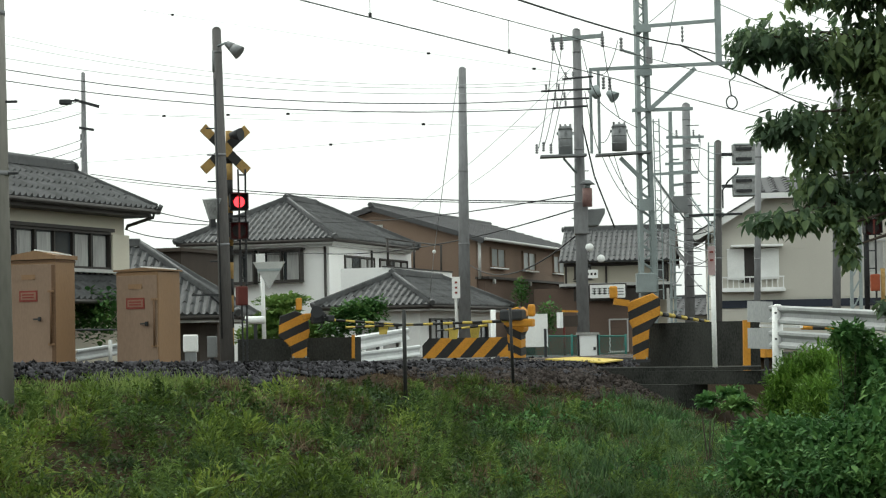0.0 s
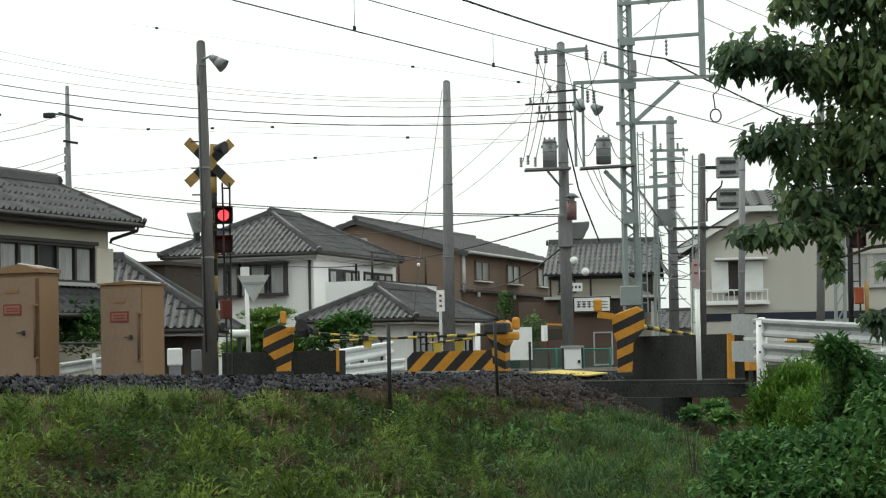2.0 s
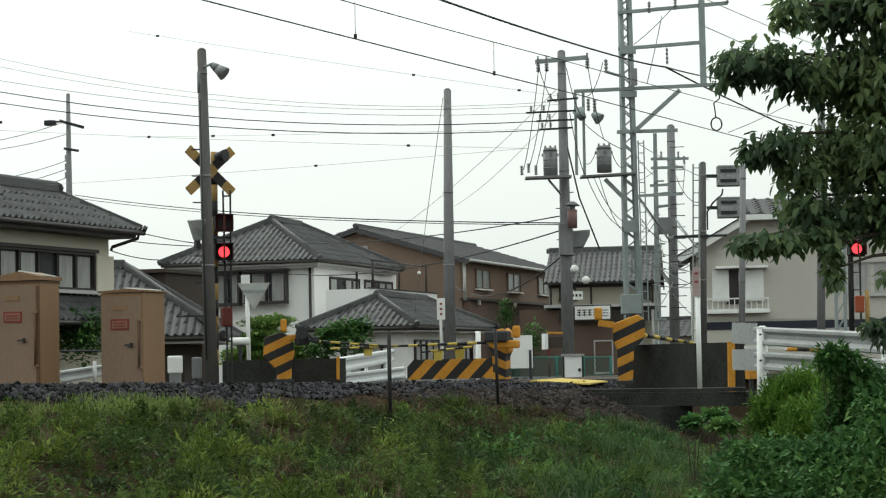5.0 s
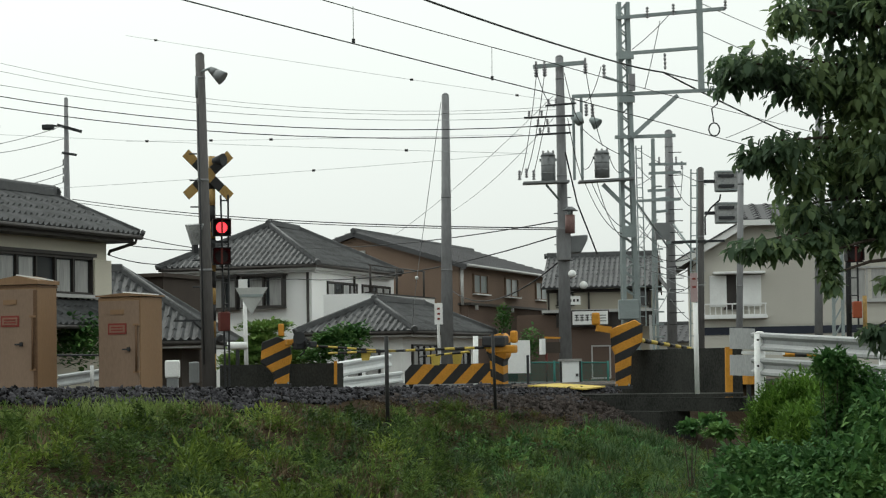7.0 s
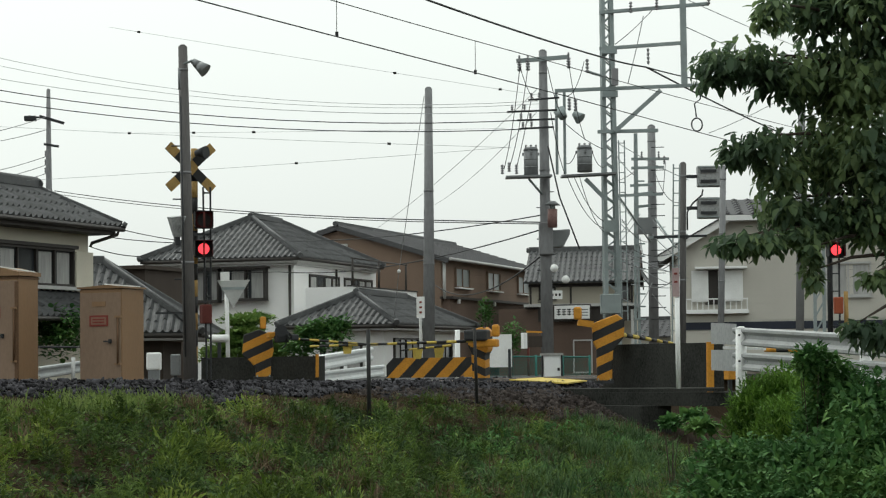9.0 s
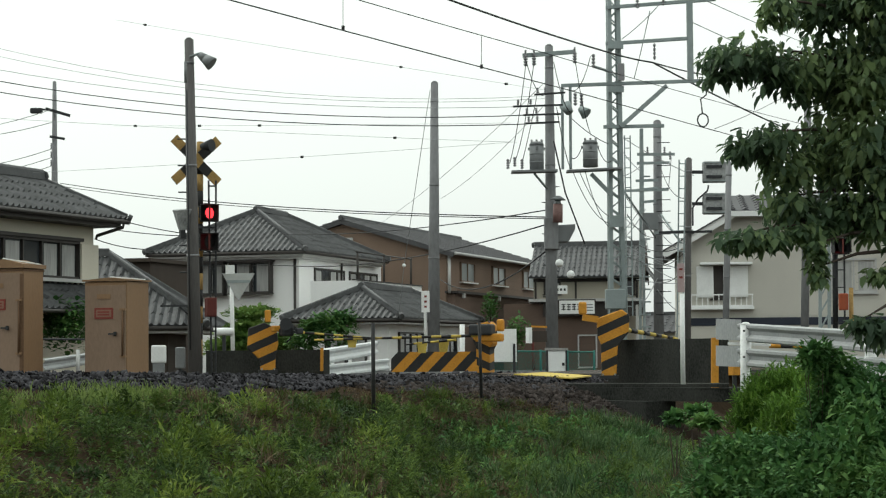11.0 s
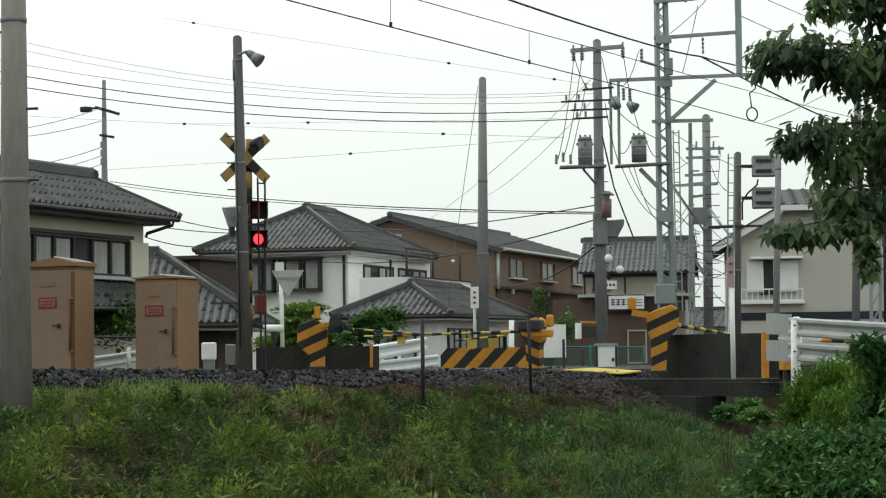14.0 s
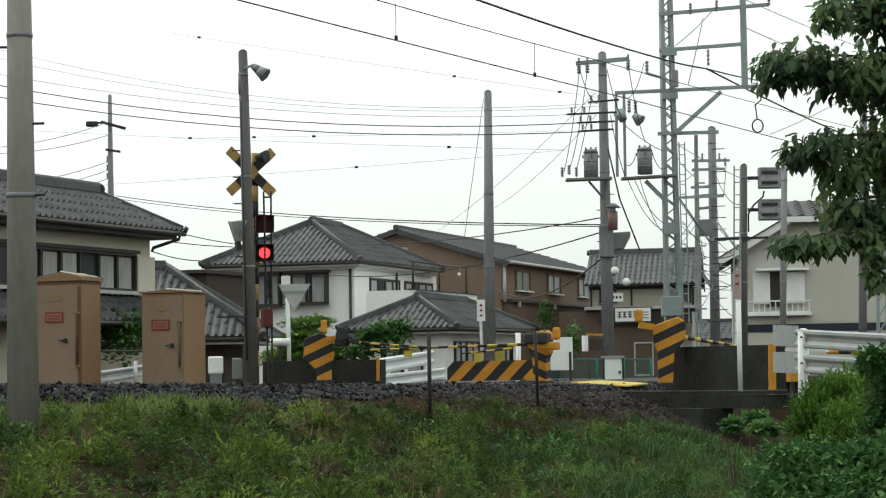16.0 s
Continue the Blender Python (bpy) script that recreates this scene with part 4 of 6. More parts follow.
for q in ((5.865, 51.8, 9.202), (6.536, 51.8, 9.271), (7.879, 51.8, 9.411)):
    part("insulator", insulator(bmesh.new(), M(q), 0.35, 0.07), PORCELAIN, mast)
for q in ((6.29, 51.8, 8.292),):
    part("insulator", insulator(bmesh.new(), M(q), 0.5, 0.06, True), PORCELAIN, mast)
part("insulator", insulator(bmesh.new(), M((4.698, 51.6, 7.994)), 0.42, 0.08, True), PORCELAIN, mast)
part("arm", barred(M((4.704, 51.7, 7.688)), M((5.166, 51.7, 7.54)), 0.06, 0.06), STEEL, mast)
part("box", boxed(M((5.402, 51.6, 7.525)), (0.16, 0.2, 0.42)), PORCELAIN, mast)
for q in ((4.224, 51.6, 6.994), (4.382, 51.6, 6.964)):
    part("insulator", insulator(bmesh.new(), M(q), 0.38, 0.08, True), PORCELAIN, mast)
part("horn", rod(bmesh.new(), M((4.327, 51.5, 6.59)), M((4.489, 51.4, 6.432)), 0.07, 0.16, 12), STEEL, mast)
part("horn", rod(bmesh.new(), M((3.953, 51.5, 6.679)), M((4.058, 51.4, 6.463)), 0.16, 0.1, 12), STEEL, mast)
part("relay_box", boxed(M((5.196, 51.7, 1.718)), (0.5, 0.35, 0.5), 0, 0.02), STEEL, mast)
for x0, x1 in (((5.479, 51.7, 5.909), (5.494, 51.7, 1.284)), ((5.624, 51.7, 5.908), (5.638, 51.7, 1.283))):
    part("ladder_rail", barred(M(x0), M(x1), 0.03, 0.03), STEEL, mast)
for k in range(18):
    part("rung", rodded(M((5.478, 51.7, 5.837)).lerp(M((5.494, 51.7, 1.284)), k / 18), M((5.623, 51.7, 5.836)).lerp(M((5.638, 51.7, 1.283)), k / 18), 0.012, seg=6), STEEL, mast)
tube_ring = bmesh.new()
c = M((7.484, 51.6, 6.278))
tube(tube_ring, [c + Vector((0.14 * math.cos(k * math.tau / 12), 0, 0.17 * math.sin(k * math.tau / 12))) for k in range(13)], 0.02)
tube(tube_ring, [M((7.473, 51.6, 6.466)), M((7.434, 51.6, 6.815)), M((7.595, 51.7, 6.943)), M((7.643, 51.8, 7.247))], 0.02)
part("steady_hook", tube_ring, DARK_STEEL, mast)

# second mast row, further along the line
pole2 = concrete_pole("utility_pole", (7.547, 62, 0.762), (7.584, 62, 7.419), 0.16, 0.12, "concrete pole with steel brackets along the railway")
far_mast = thing("catenary_mast", ground_at((7.482, 66, 0.79)), "far lattice mast of the overhead line", "mast")
mo = Vector(far_mast.matrix_basis.translation)
part("leg", barred(M((7.4, 66, -1.334)), M((7.534, 66, 7.652)), 0.08, 0.08), STEEL, far_mast)
part("leg", barred(M((7.565, 66, -1.336)), M((7.571, 66, 7.652)), 0.08, 0.08), STEEL, far_mast)
for k in range(14):
    z = 0.05 + k * 0.06
    part("crosspiece", barred(M((7.393, 65.9, 0.424)).lerp(M((7.499, 65.9, 7.234)), z), M((7.76, 65.9, 0.421)).lerp(M((7.812, 65.9, 7.232)), z), 0.05, 0.05), STEEL, far_mast)
for p, q in (((6.918, 61.6, 6.391), (7.988, 61.6, 6.384)), ((6.904, 61.6, 5.286), (7.835, 61.6, 5.297)), ((6.914, 61.6, 6.115), (7.777, 61.6, 6.126)), ((6.254, 60, 5.145), (7.8, 61.6, 5.297)), ((7.542, 61.6, 3.989), (8.168, 60, 3.89))):
    beam_part(pole2, "bracket", p, q, 0.06, 0.07, STEEL)
o = pole2.matrix_basis.translation
for q in ((7.903, 61.5, 6.202), (7.216, 61.5, 6.345), (7.733, 61.5, 6.342)):
    part("insulator", insulator(bmesh.new(), Vector(q) - o, 0.3, 0.06), PORCELAIN, pole2)
part("box", boxed(Vector((7.247, 61.4, 4.322)) - o, (0.45, 0.3, 0.5)), GREY_BOX, pole2)
for p, q in (((6.321, 60, 5.145), (7.436, 61.6, 3.852)), ((7.618, 61.6, 4.539), (7.996, 60, 3.589))):
    rod_part(pole2, "stay", p, q, 0.03, STEEL)

# arms and leads on the far poles
for p, q in (((6.896, 61.5, 6.37), (8.043, 61.5, 6.37)), ((6.89, 61.5, 6.095), (7.884, 61.5, 6.115)), ((6.845, 61.5, 5.563), (7.53, 61.5, 5.587)), ((6.363, 61.2, 5.236), (7.742, 61.2, 5.267)), ((6.839, 61.5, 5.271), (7.525, 61.5, 5.346)), ((7.003, 61.5, 4.908), (7.448, 61.5, 4.952)), ((7.333, 61.0, 3.946), (8.504, 61.0, 3.997))):
    beam_part(pole2, "bracket", p, q, 0.055, 0.08, STEEL)
for k in range(16):
    rod_part(pole2, "step_bolt", (7.45 + 0.006 * k, 61.8, 1.5 + 0.35 * k), (7.9 + 0.002 * k, 61.7, 1.5 + 0.35 * k), 0.014, DARK_STEEL, 5)

# railway signals seen from behind
sp = concrete_pole("signal_post", (5.982, 44, 0.652), (6.061, 44, 4.561), 0.07, 0.07, "dark steel railway signal post with ladder and two signal heads", material=DARK_POLE)
o = sp.matrix_basis.translation
for p, q in (((6.117, 43.9, 4.268), (6.425, 43.9, 4.266)), ((6.108, 43.9, 3.579), (6.415, 43.9, 3.577))):
    beam_part(sp, "arm", p, q, 0.07, 0.07, DARK_STEEL)
for q in ((6.597, 43.9, 4.265), (6.587, 43.9, 3.576)):
    c = Vector(q) - o
    head = part("signal_head", boxed(c, (0.5, 0.24, 0.46), 0, 0.03), HEAD_GREY, sp, "grey signal head seen from the back")
    for dz in (-0.11, 0.11):
        part("clamp", boxed(c + Vector((-0.02, -0.14, dz)), (0.34, 0.05, 0.06)), DARK_STEEL, head)
        part("rib", boxed(c + Vector((0, -0.13, dz * 1.8)), (0.5, 0.03, 0.02)), STEEL, head)
for x0, x1 in (((5.838, 43.9, 4.541), (5.736, 43.9, 0.654)), ((5.96, 43.8, 4.53), (5.845, 43.8, 0.652))):
    beam_part(sp, "ladder_rail", x0, x1, 0.03, 0.03, STEEL)
for k in range(14):
    part("rung", rodded((Vector((5.837, 43.9, 4.454)) - o).lerp(Vector((5.736, 43.9, 0.654)) - o, k / 14), (Vector((5.959, 43.8, 4.444)) - o).lerp(Vector((5.845, 43.8, 0.652)) - o, k / 14), 0.012, seg=6), STEEL, sp)
part("cable", tube(bmesh.new(), [Vector(q) - o for q in ((6.455, 43.8, 3.974), (6.429, 43.8, 3.852), (6.23, 43.8, 3.681), (6.105, 43.8, 3.486), (6.099, 43.8, 3.094))], 0.02), WIRE, sp)
beam_part(sp, "bracket", (5.375, 43.9, 2.958), (6.529, 43.9, 2.974), 0.05, 0.05, DARK_STEEL)
right_pole = concrete_pole("utility_pole", (6.495, 42, 0.635), (6.621, 42, 4.296), 0.07, 0.062, "slim grey concrete pole beside the signal heads")
concrete_pole("utility_pole", (6.975, 36, 0.59), (7.111, 36, 5.027), 0.075, 0.065, "slim grey concrete pole behind the tree")
lm = thing("lattice_post", (6.904, 34, 0.199), "grey lattice post behind the guard rail", "mast")
mo = Vector(lm.matrix_basis.translation)
for x0, x1 in (((6.847, 34, 0.199), (6.884, 34, 3.429)), ((6.999, 34, 0.198), (7.036, 34, 3.428))):
    part("leg", barred(M(x0), M(x1), 0.05, 0.05), STEEL, lm)
for k in range(12):
    p, q = M((6.847, 34, 0.199)).lerp(M((6.884, 34, 3.429)), k / 12), M((6.999, 34, 0.198)).lerp(M((7.036, 34, 3.428)), (k + 1) / 12)
    part("lacing", barred(p, q, 0.025, 0.025), STEEL, lm)


# ---- track, road and crossing ----
for a in (-0.72, 0.72):
    bm = bmesh.new()
    p, q = along(a, -40, 0.0), along(a, 120, 0.0)
    for w, h, z in ((0.065, 0.045, 0.02), (0.016, 0.1, -0.045), (0.125, 0.025, -0.1)):
        bar(bm, p + Vector((0, 0, z - 0.03)), q + Vector((0, 0, z - 0.03)), w, h)
    tagged(part("rail", bm, RAIL), "worn steel running rail of the single track", "rail", "track rails")
sleeper = tagged(part("sleeper", boxed((0, 0, 0), (0.22, 2.1, 0.16), bevel=0.015), CONCRETE), "grey concrete sleeper in the ballast", "sleeper", "track sleepers")
turn = math.degrees(math.atan2(TC, TS))
sleeper.matrix_basis = Matrix.Translation(along(0, -12, -0.2)) @ pose(0, 0, 0, 0, 0, turn)
for k in range(1, 90):
    if not 18 < -12 + k * 0.62 < 24:
        copy_thing(sleeper, Matrix.Translation(along(0, -12 + k * 0.62, -0.2)) @ pose(0, 0, 0, 0, 0, turn))
bm = bmesh.new()
poly(bm, [along(-9, 12.5, -0.08), along(2.2, 16.5, -0.08), along(2.2, 22.5, -0.08), along(-9, 24, -0.08)], (0, 0, 0.07))
tagged(part("road", bm, ASPHALT), "grey asphalt deck of the level crossing", "road", kind="structure")
bm = bmesh.new()
poly(bm, [(-9, 58, -0.9), (14, 50, -0.9), (60, 70, -1.0), (60, 76, -1.0), (14, 56, -0.9), (-9, 64, -0.9)], (0, 0, 0.03))
tagged(part("road", bm, ASPHALT), "asphalt street in front of the houses", "road", kind="structure")
yp = thing("deck_plate", (0, 0, 0), "yellow painted edge plate of the crossing deck", "plate")
bm = bmesh.new()
poly(bm, [(1.702, 34, 0.012), (2.6, 33, -0.05), (3.045, 34.5, -0.03), (2.341, 36, 0.015)], (0, 0, 0.022))
part("plate", bm, PALE_YELLOW, yp)


# Darker copy of the tan; shade of recess, hinge and lid edge painted in.
SHADED_TAN = mat("shaded_tan_enamel", (0.12, 0.07, 0.04), 0.7, scale=6, vary=0.3)


def cabinet(c, w, d, hgt, turn, label, lid_h, handle_x):
    """A trackside relay cabinet: body, lid, door with handle, hinge bar and label."""
    t = thing("relay_cabinet", c, label, "cabinet", "relay cabinets", turn=turn)
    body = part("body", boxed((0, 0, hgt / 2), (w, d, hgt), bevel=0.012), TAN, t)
    bm = bmesh.new()
    x, y = w / 2 + 0.03, d / 2 + 0.03
    poly(bm, [(-x, -y, hgt + 0.008), (x, -y, hgt + 0.008), (x, y, hgt + 0.008), (-x, y, hgt + 0.008)], (0, 0, lid_h * 0.4))
    poly(bm, [(-x, -y, hgt + lid_h * 0.42), (0.1, -y, hgt + lid_h), (x, -y, hgt + lid_h * 0.42)], (0, 2 * y, 0))
    part("lid", bm, TAN, t)
    # white bar stands in for the sky's highlight on the lid
    part("lid_highlight", barred((0.1, -y - 0.01, hgt + lid_h + 0.006), (x, y * 0.4, hgt + lid_h * 0.42 + 0.012), 0.05, 0.016), WHITE_PAINT, t, "white bar as painted highlight along the lid")
    if lid_h > 0.1:
        part("drip_edge", boxed((0, 0, hgt - 0.02), (w + 0.02, d + 0.02, 0.03)), SHADED_TAN, t)
        # dark strip paints the shaded recess beside the door
        part("recess_strip", boxed((w / 2 - 0.02, -d / 2 - 0.012, hgt * 0.48), (0.05, 0.03, hgt * 0.94)), SHADED_TAN, t)
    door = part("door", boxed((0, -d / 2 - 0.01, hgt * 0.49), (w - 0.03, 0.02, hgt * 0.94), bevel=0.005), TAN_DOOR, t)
    part("handle", box(boxed((handle_x, -d / 2 - 0.04, hgt * 0.44), (0.03, 0.05, 0.06)), (handle_x - 0.03, -d / 2 - 0.06, hgt * 0.44), (0.13, 0.015, 0.022)), DARK_STEEL, door)
    part("hinge_bar", rodded((w / 2 - 0.05, -d / 2 - 0.045, hgt * 0.2), (w / 2 - 0.05, -d / 2 - 0.045, hgt * 0.7), 0.016, seg=8), SHADED_TAN, door)
    for z in (0.2, 0.7):
        part("hinge", boxed((w / 2 - 0.05, -d / 2 - 0.03, hgt * z), (0.09, 0.05, 0.03)), TAN, door)
    lab = part("label_plate", boxed((-0.02, -d / 2 - 0.024, hgt * 0.66), (0.3, 0.01, 0.16)), NOTICE_RED, door, "red-bordered notice plate")
    part("label_face", boxed((-0.02, -d / 2 - 0.031, hgt * 0.66), (0.25, 0.006, 0.11)), mat("notice_face", (0.23, 0.125, 0.09), 0.6), lab)
    for z in (-0.02, 0.02):
        part("mark", boxed((-0.02, -d / 2 - 0.036, hgt * 0.66 + z), (0.19, 0.004, 0.018)), NOTICE_RED, lab)
    part("name_slot", boxed((-0.02, -d / 2 - 0.024, hgt * 0.84), (0.22, 0.012, 0.07)), TAN, door)
    return t


cabinet((-5.867, 29.703, 0.127), 0.82, 0.56, 1.53, -20, "tan steel relay cabinet with a pitched lid and red notice", 0.14, 0.17)
cabinet((-4.327, 29.937, 0.107), 0.69, 0.68, 1.36, -20, "tan steel relay cabinet with red notice and hinge bars", 0.06, 0.17)


def wall_block(a, b, z0, z1, thick, label, material=None):
    a, b = Vector(a), Vector(b)
    bm = bmesh.new()
    d = (b - a)
    d.z = 0
    nrm = d.normalized().cross(Vector((0, 0, 1))) * thick
    poly(bm, [(a.x, a.y, z0), (b.x, b.y, z0), (b.x, b.y, z1), (a.x, a.y, z1)], -nrm)
    t = thing("parapet", (0, 0, 0), label, "wall")
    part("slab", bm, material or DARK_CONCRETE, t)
    return t


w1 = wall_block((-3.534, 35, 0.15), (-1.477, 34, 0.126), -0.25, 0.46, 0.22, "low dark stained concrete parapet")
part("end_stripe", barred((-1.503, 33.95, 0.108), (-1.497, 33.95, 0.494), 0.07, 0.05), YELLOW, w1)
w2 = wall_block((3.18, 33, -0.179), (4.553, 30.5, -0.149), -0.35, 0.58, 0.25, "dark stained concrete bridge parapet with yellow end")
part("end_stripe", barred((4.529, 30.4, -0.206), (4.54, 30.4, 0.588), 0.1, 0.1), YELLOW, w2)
w3 = wall_block((1.65, 33.2, -0.666), (3.5, 30.5, -0.595), -2.0, -0.36, 0.6, "dark concrete abutment under the bridge")
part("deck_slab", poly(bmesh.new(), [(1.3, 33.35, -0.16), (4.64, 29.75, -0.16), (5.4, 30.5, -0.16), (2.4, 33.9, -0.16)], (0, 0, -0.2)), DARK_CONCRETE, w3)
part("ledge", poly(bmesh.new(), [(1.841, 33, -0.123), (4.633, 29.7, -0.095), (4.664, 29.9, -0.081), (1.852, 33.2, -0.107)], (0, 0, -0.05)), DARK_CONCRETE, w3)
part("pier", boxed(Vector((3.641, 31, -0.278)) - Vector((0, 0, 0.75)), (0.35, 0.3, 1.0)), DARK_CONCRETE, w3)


def striped_body(t, outline, depth, gap=0.13, lean=-0.45):
    """A barrier machine's cast body: an outline with depth, rounded, wrapped in slanting yellow and black bands."""
    bm = bmesh.new()
    poly(bm, [(x, -depth / 2, z) for x, z in outline], (0, depth, 0))
    bmesh.ops.bevel(bm, geom=bm.edges[:], offset=0.018, segments=2, affect="EDGES", profile=0.5)
    nrm = Vector((lean, 0.12, 1)).normalized()
    for k in range(-4, 12):
        bmesh.ops.bisect_plane(bm, geom=bm.verts[:] + bm.edges[:] + bm.faces[:], plane_co=nrm * (k * gap), plane_no=nrm)
    for f in bm.faces:
        f.material_index = int(math.floor(f.calc_center_median().dot(nrm) / gap)) % 2
    return part("body", bm, [YELLOW, BLACK], t)


def barrier(c, outline, depth, turn, label):
    t = thing("barrier_machine", c, label, "barrier", "crossing barriers", turn=turn)
    striped_body(t, outline, depth)
    xs = [x for x, z in outline if z < 0.05]
    part("foot", boxed((sum(xs) / len(xs), 0, 0.02), (max(xs) - min(xs) + 0.07, depth + 0.06, 0.05)), DARK_STEEL, t)
    for x in (min(xs) + 0.02, max(xs) - 0.02):
        part("bolt", rodded((x, -depth / 2 - 0.02, 0.04), (x, -depth / 2 - 0.02, 0.075), 0.014, seg=6), STEEL, t)
    return t


ba = barrier((-2.374, 33.6, 0.091), ((-0.122, 0), (0.121, 0), (0.124, 0.278), (0.173, 0.464), (0.148, 0.726), (-0.057, 0.822), (-0.32, 0.732), (-0.342, 0.397), (-0.203, 0.283), (-0.129, 0.189)), 0.3, 5, "yellow and black barrier machine with a lowered arm")
o = Vector(ba.matrix_basis.translation)
inv = ba.matrix_basis.inverted()


def B(p):
    return inv @ Vector(p)


part("lamp_stub", boxed(B((-2.351, 33.3, 1.015)), (0.1, 0.1, 0.2), 0, 0.02), YELLOW, ba)
part("pivot_box", boxed(B((-2.171, 33.2, 0.808)), (0.2, 0.24, 0.1), 10, 0.02), YELLOW, ba)
part("pivot", rodded(B((-2.056, 33.3, 0.881)), B((-2.032, 32.9, 0.875)), 0.1, seg=16), DARK_STEEL, ba)
part("counterweight", boxed(B((-2.036, 33.1, 0.786)), (0.2, 0.2, 0.2), 20, 0.03), DARK_STEEL, ba)
part("latch", barred(B((-2.034, 33.1, 0.896)), B((-1.797, 33.1, 0.745)), 0.05, 0.05), DARK_STEEL, ba)


def striped_arm(t, p, q, r, n, first=PALE_YELLOW):
    p, q = B(p), B(q)
    for k in range(n):
        rr = r * (1 - 0.35 * k / n)
        part("arm", rodded(p.lerp(q, k / n), p.lerp(q, (k + 1) / n), rr, seg=10), first if k % 2 == 0 else BLACK, t)


striped_arm(ba, (-1.899, 33.100, 0.751), (-0.509, 33.600, 0.634), 0.021, 9)
part("arm_bracket", barred(B((-2.157, 33.100, 0.773)), B((-1.881, 33.100, 0.751)), 0.05, 0.05), DARK_STEEL, ba)
part("cable_loop", tube(bmesh.new(), [B(q) for q in ((-2.095, 33.000, 0.826), (-2.011, 33.000, 0.880), (-1.929, 33.000, 0.806), (-1.968, 33.000, 0.641), (-2.024, 33.000, 0.587))], 0.014), WIRE, ba)
part("spring_box", boxed(B((-1.820, 33.000, 0.767)), (0.12, 0.1, 0.1), 15, 0.02), DARK_STEEL, ba)

bc = barrier((1.327, 36.5, -0.01), ((-0.12, 0), (0.12, 0), (0.14, 0.5), (0.2, 0.62), (0.18, 0.9), (-0.1, 0.96), (-0.18, 0.88), (-0.18, 0.56), (-0.12, 0.46)), 0.3, 160, "yellow barrier machine on the far side of the road")
inv = bc.matrix_basis.inverted()
part("lamp_stub", boxed(B((1.586, 36.2, 0.875)), (0.13, 0.13, 0.22), 0, 0.04), YELLOW, bc)
part("gear_box", boxed(B((1.246, 36, 0.795)), (0.42, 0.3, 0.2), 0, 0.04), DARK_STEEL, bc)
part("counterweight", boxed(B((1.375, 36, 0.654)), (0.5, 0.2, 0.14), 0, 0.03), YELLOW, bc)
striped_arm(bc, (1.580, 35.900, 0.700), (-1.745, 36.600, 0.641), 0.028, 19)
striped_arm(bc, (0.790, 36.300, 0.624), (-0.109, 36.600, 0.547), 0.022, 6)
for q in ((-1.061, 36.500, 0.600), (0.195, 36.500, 0.492), (0.580, 36.500, 0.507)):
    pq = B(q)
    part("pennant", poly(bmesh.new(), [pq + Vector((-0.1, 0, 0.1)), pq + Vector((0.1, 0, 0.1)), pq + Vector((0.08, 0, -0.1)), pq + Vector((-0.06, 0, -0.1))], (0, 0.012, 0)), PALE_YELLOW, bc)

bb = barrier((3.14, 32.4, -0.03), ((-0.116, 0), (0.117, 0), (0.145, 0.51), (0.32, 0.73), (0.334, 1.0), (0.21, 1.09), (-0.188, 0.95), (-0.175, 0.66), (-0.124, 0.55)), 0.34, -5, "yellow and black barrier machine at the bridge end")
inv = bb.matrix_basis.inverted()
part("lamp_stub", boxed(B((2.706, 32.1, 1.079)), (0.13, 0.13, 0.2), 0, 0.03), YELLOW, bb)
part("lamp_neck", barred(B((2.704, 32.1, 0.936)), B((2.945, 32.1, 0.899)), 0.13, 0.1), YELLOW, bb)
striped_arm(bb, (3.451, 33.2, 0.756), (4.965, 38, 0.62), 0.04, 9)

# striped fence panel across the road's end
pn = thing("striped_panel", (0.527, 38, 0.022), "low panel with slanting yellow and black stripes", "barrier")
o = Vector(pn.matrix_basis.translation)
wp, hp = 1.83, 0.37
for k in range(-1, 9):
    s0, s1 = -wp / 2 + k * wp / 8, -wp / 2 + (k + 1) * wp / 8
    off = hp * 0.95
    quad = [(s0, 0), (s1, 0), (s1 + off, hp), (s0 + off, hp)]
    out = []
    for lim, sgn in ((-wp / 2, 1), (wp / 2, -1)):
        out = []
        for i in range(len(quad)):
            (x0, z0), (x1, z1) = quad[i], quad[(i + 1) % len(quad)]
            i0, i1 = sgn * (x0 - lim) >= 0, sgn * (x1 - lim) >= 0
            if i0:
                out.append((x0, z0))
            if i0 != i1:
                tt = (lim - x0) / (x1 - x0)
                out.append((lim, z0 + tt * (z1 - z0)))
        quad = out
        if len(quad) < 3:
            break
    if len(quad) >= 3:
        part("stripe", poly(bmesh.new(), [(x, 0, z + 0.02) for x, z in quad], (0, 0.06, 0)), YELLOW if k % 2 == 0 else BLACK, pn)
for x in (-0.8, 0.8):
    part("leg", boxed((x, 0.1, -0.2), (0.08, 0.08, 0.6)), DARK_STEEL, pn)


def post_thing(name, p, q, r, material, label, category="post", seg=10, group="", sunk=0.35):
    p, q = Vector(p), Vector(q)
    t = thing(name, p, label, category, group)
    part("shaft", rodded(Vector((0, 0, -sunk)), q - p, r, seg=seg), material, t)
    return t


t = post_thing("track_post", (-0.454, 24, -0.032), (-0.456, 24, 0.753), 0.024, BLACK, "thin black post standing in the ballast", group="track posts", seg=8)
o = t.matrix_basis.translation
part("arm", barred(Vector((-0.757, 24, 0.582)) - o, Vector((-0.257, 24, 0.572)) - o, 0.02, 0.012), BLACK, t)
t = post_thing("track_post", (0.869, 25.5, -0.07), (0.848, 25.5, 0.779), 0.02, BLACK, "thin dark post leaning in the ballast", group="track posts", seg=8, sunk=0.1)
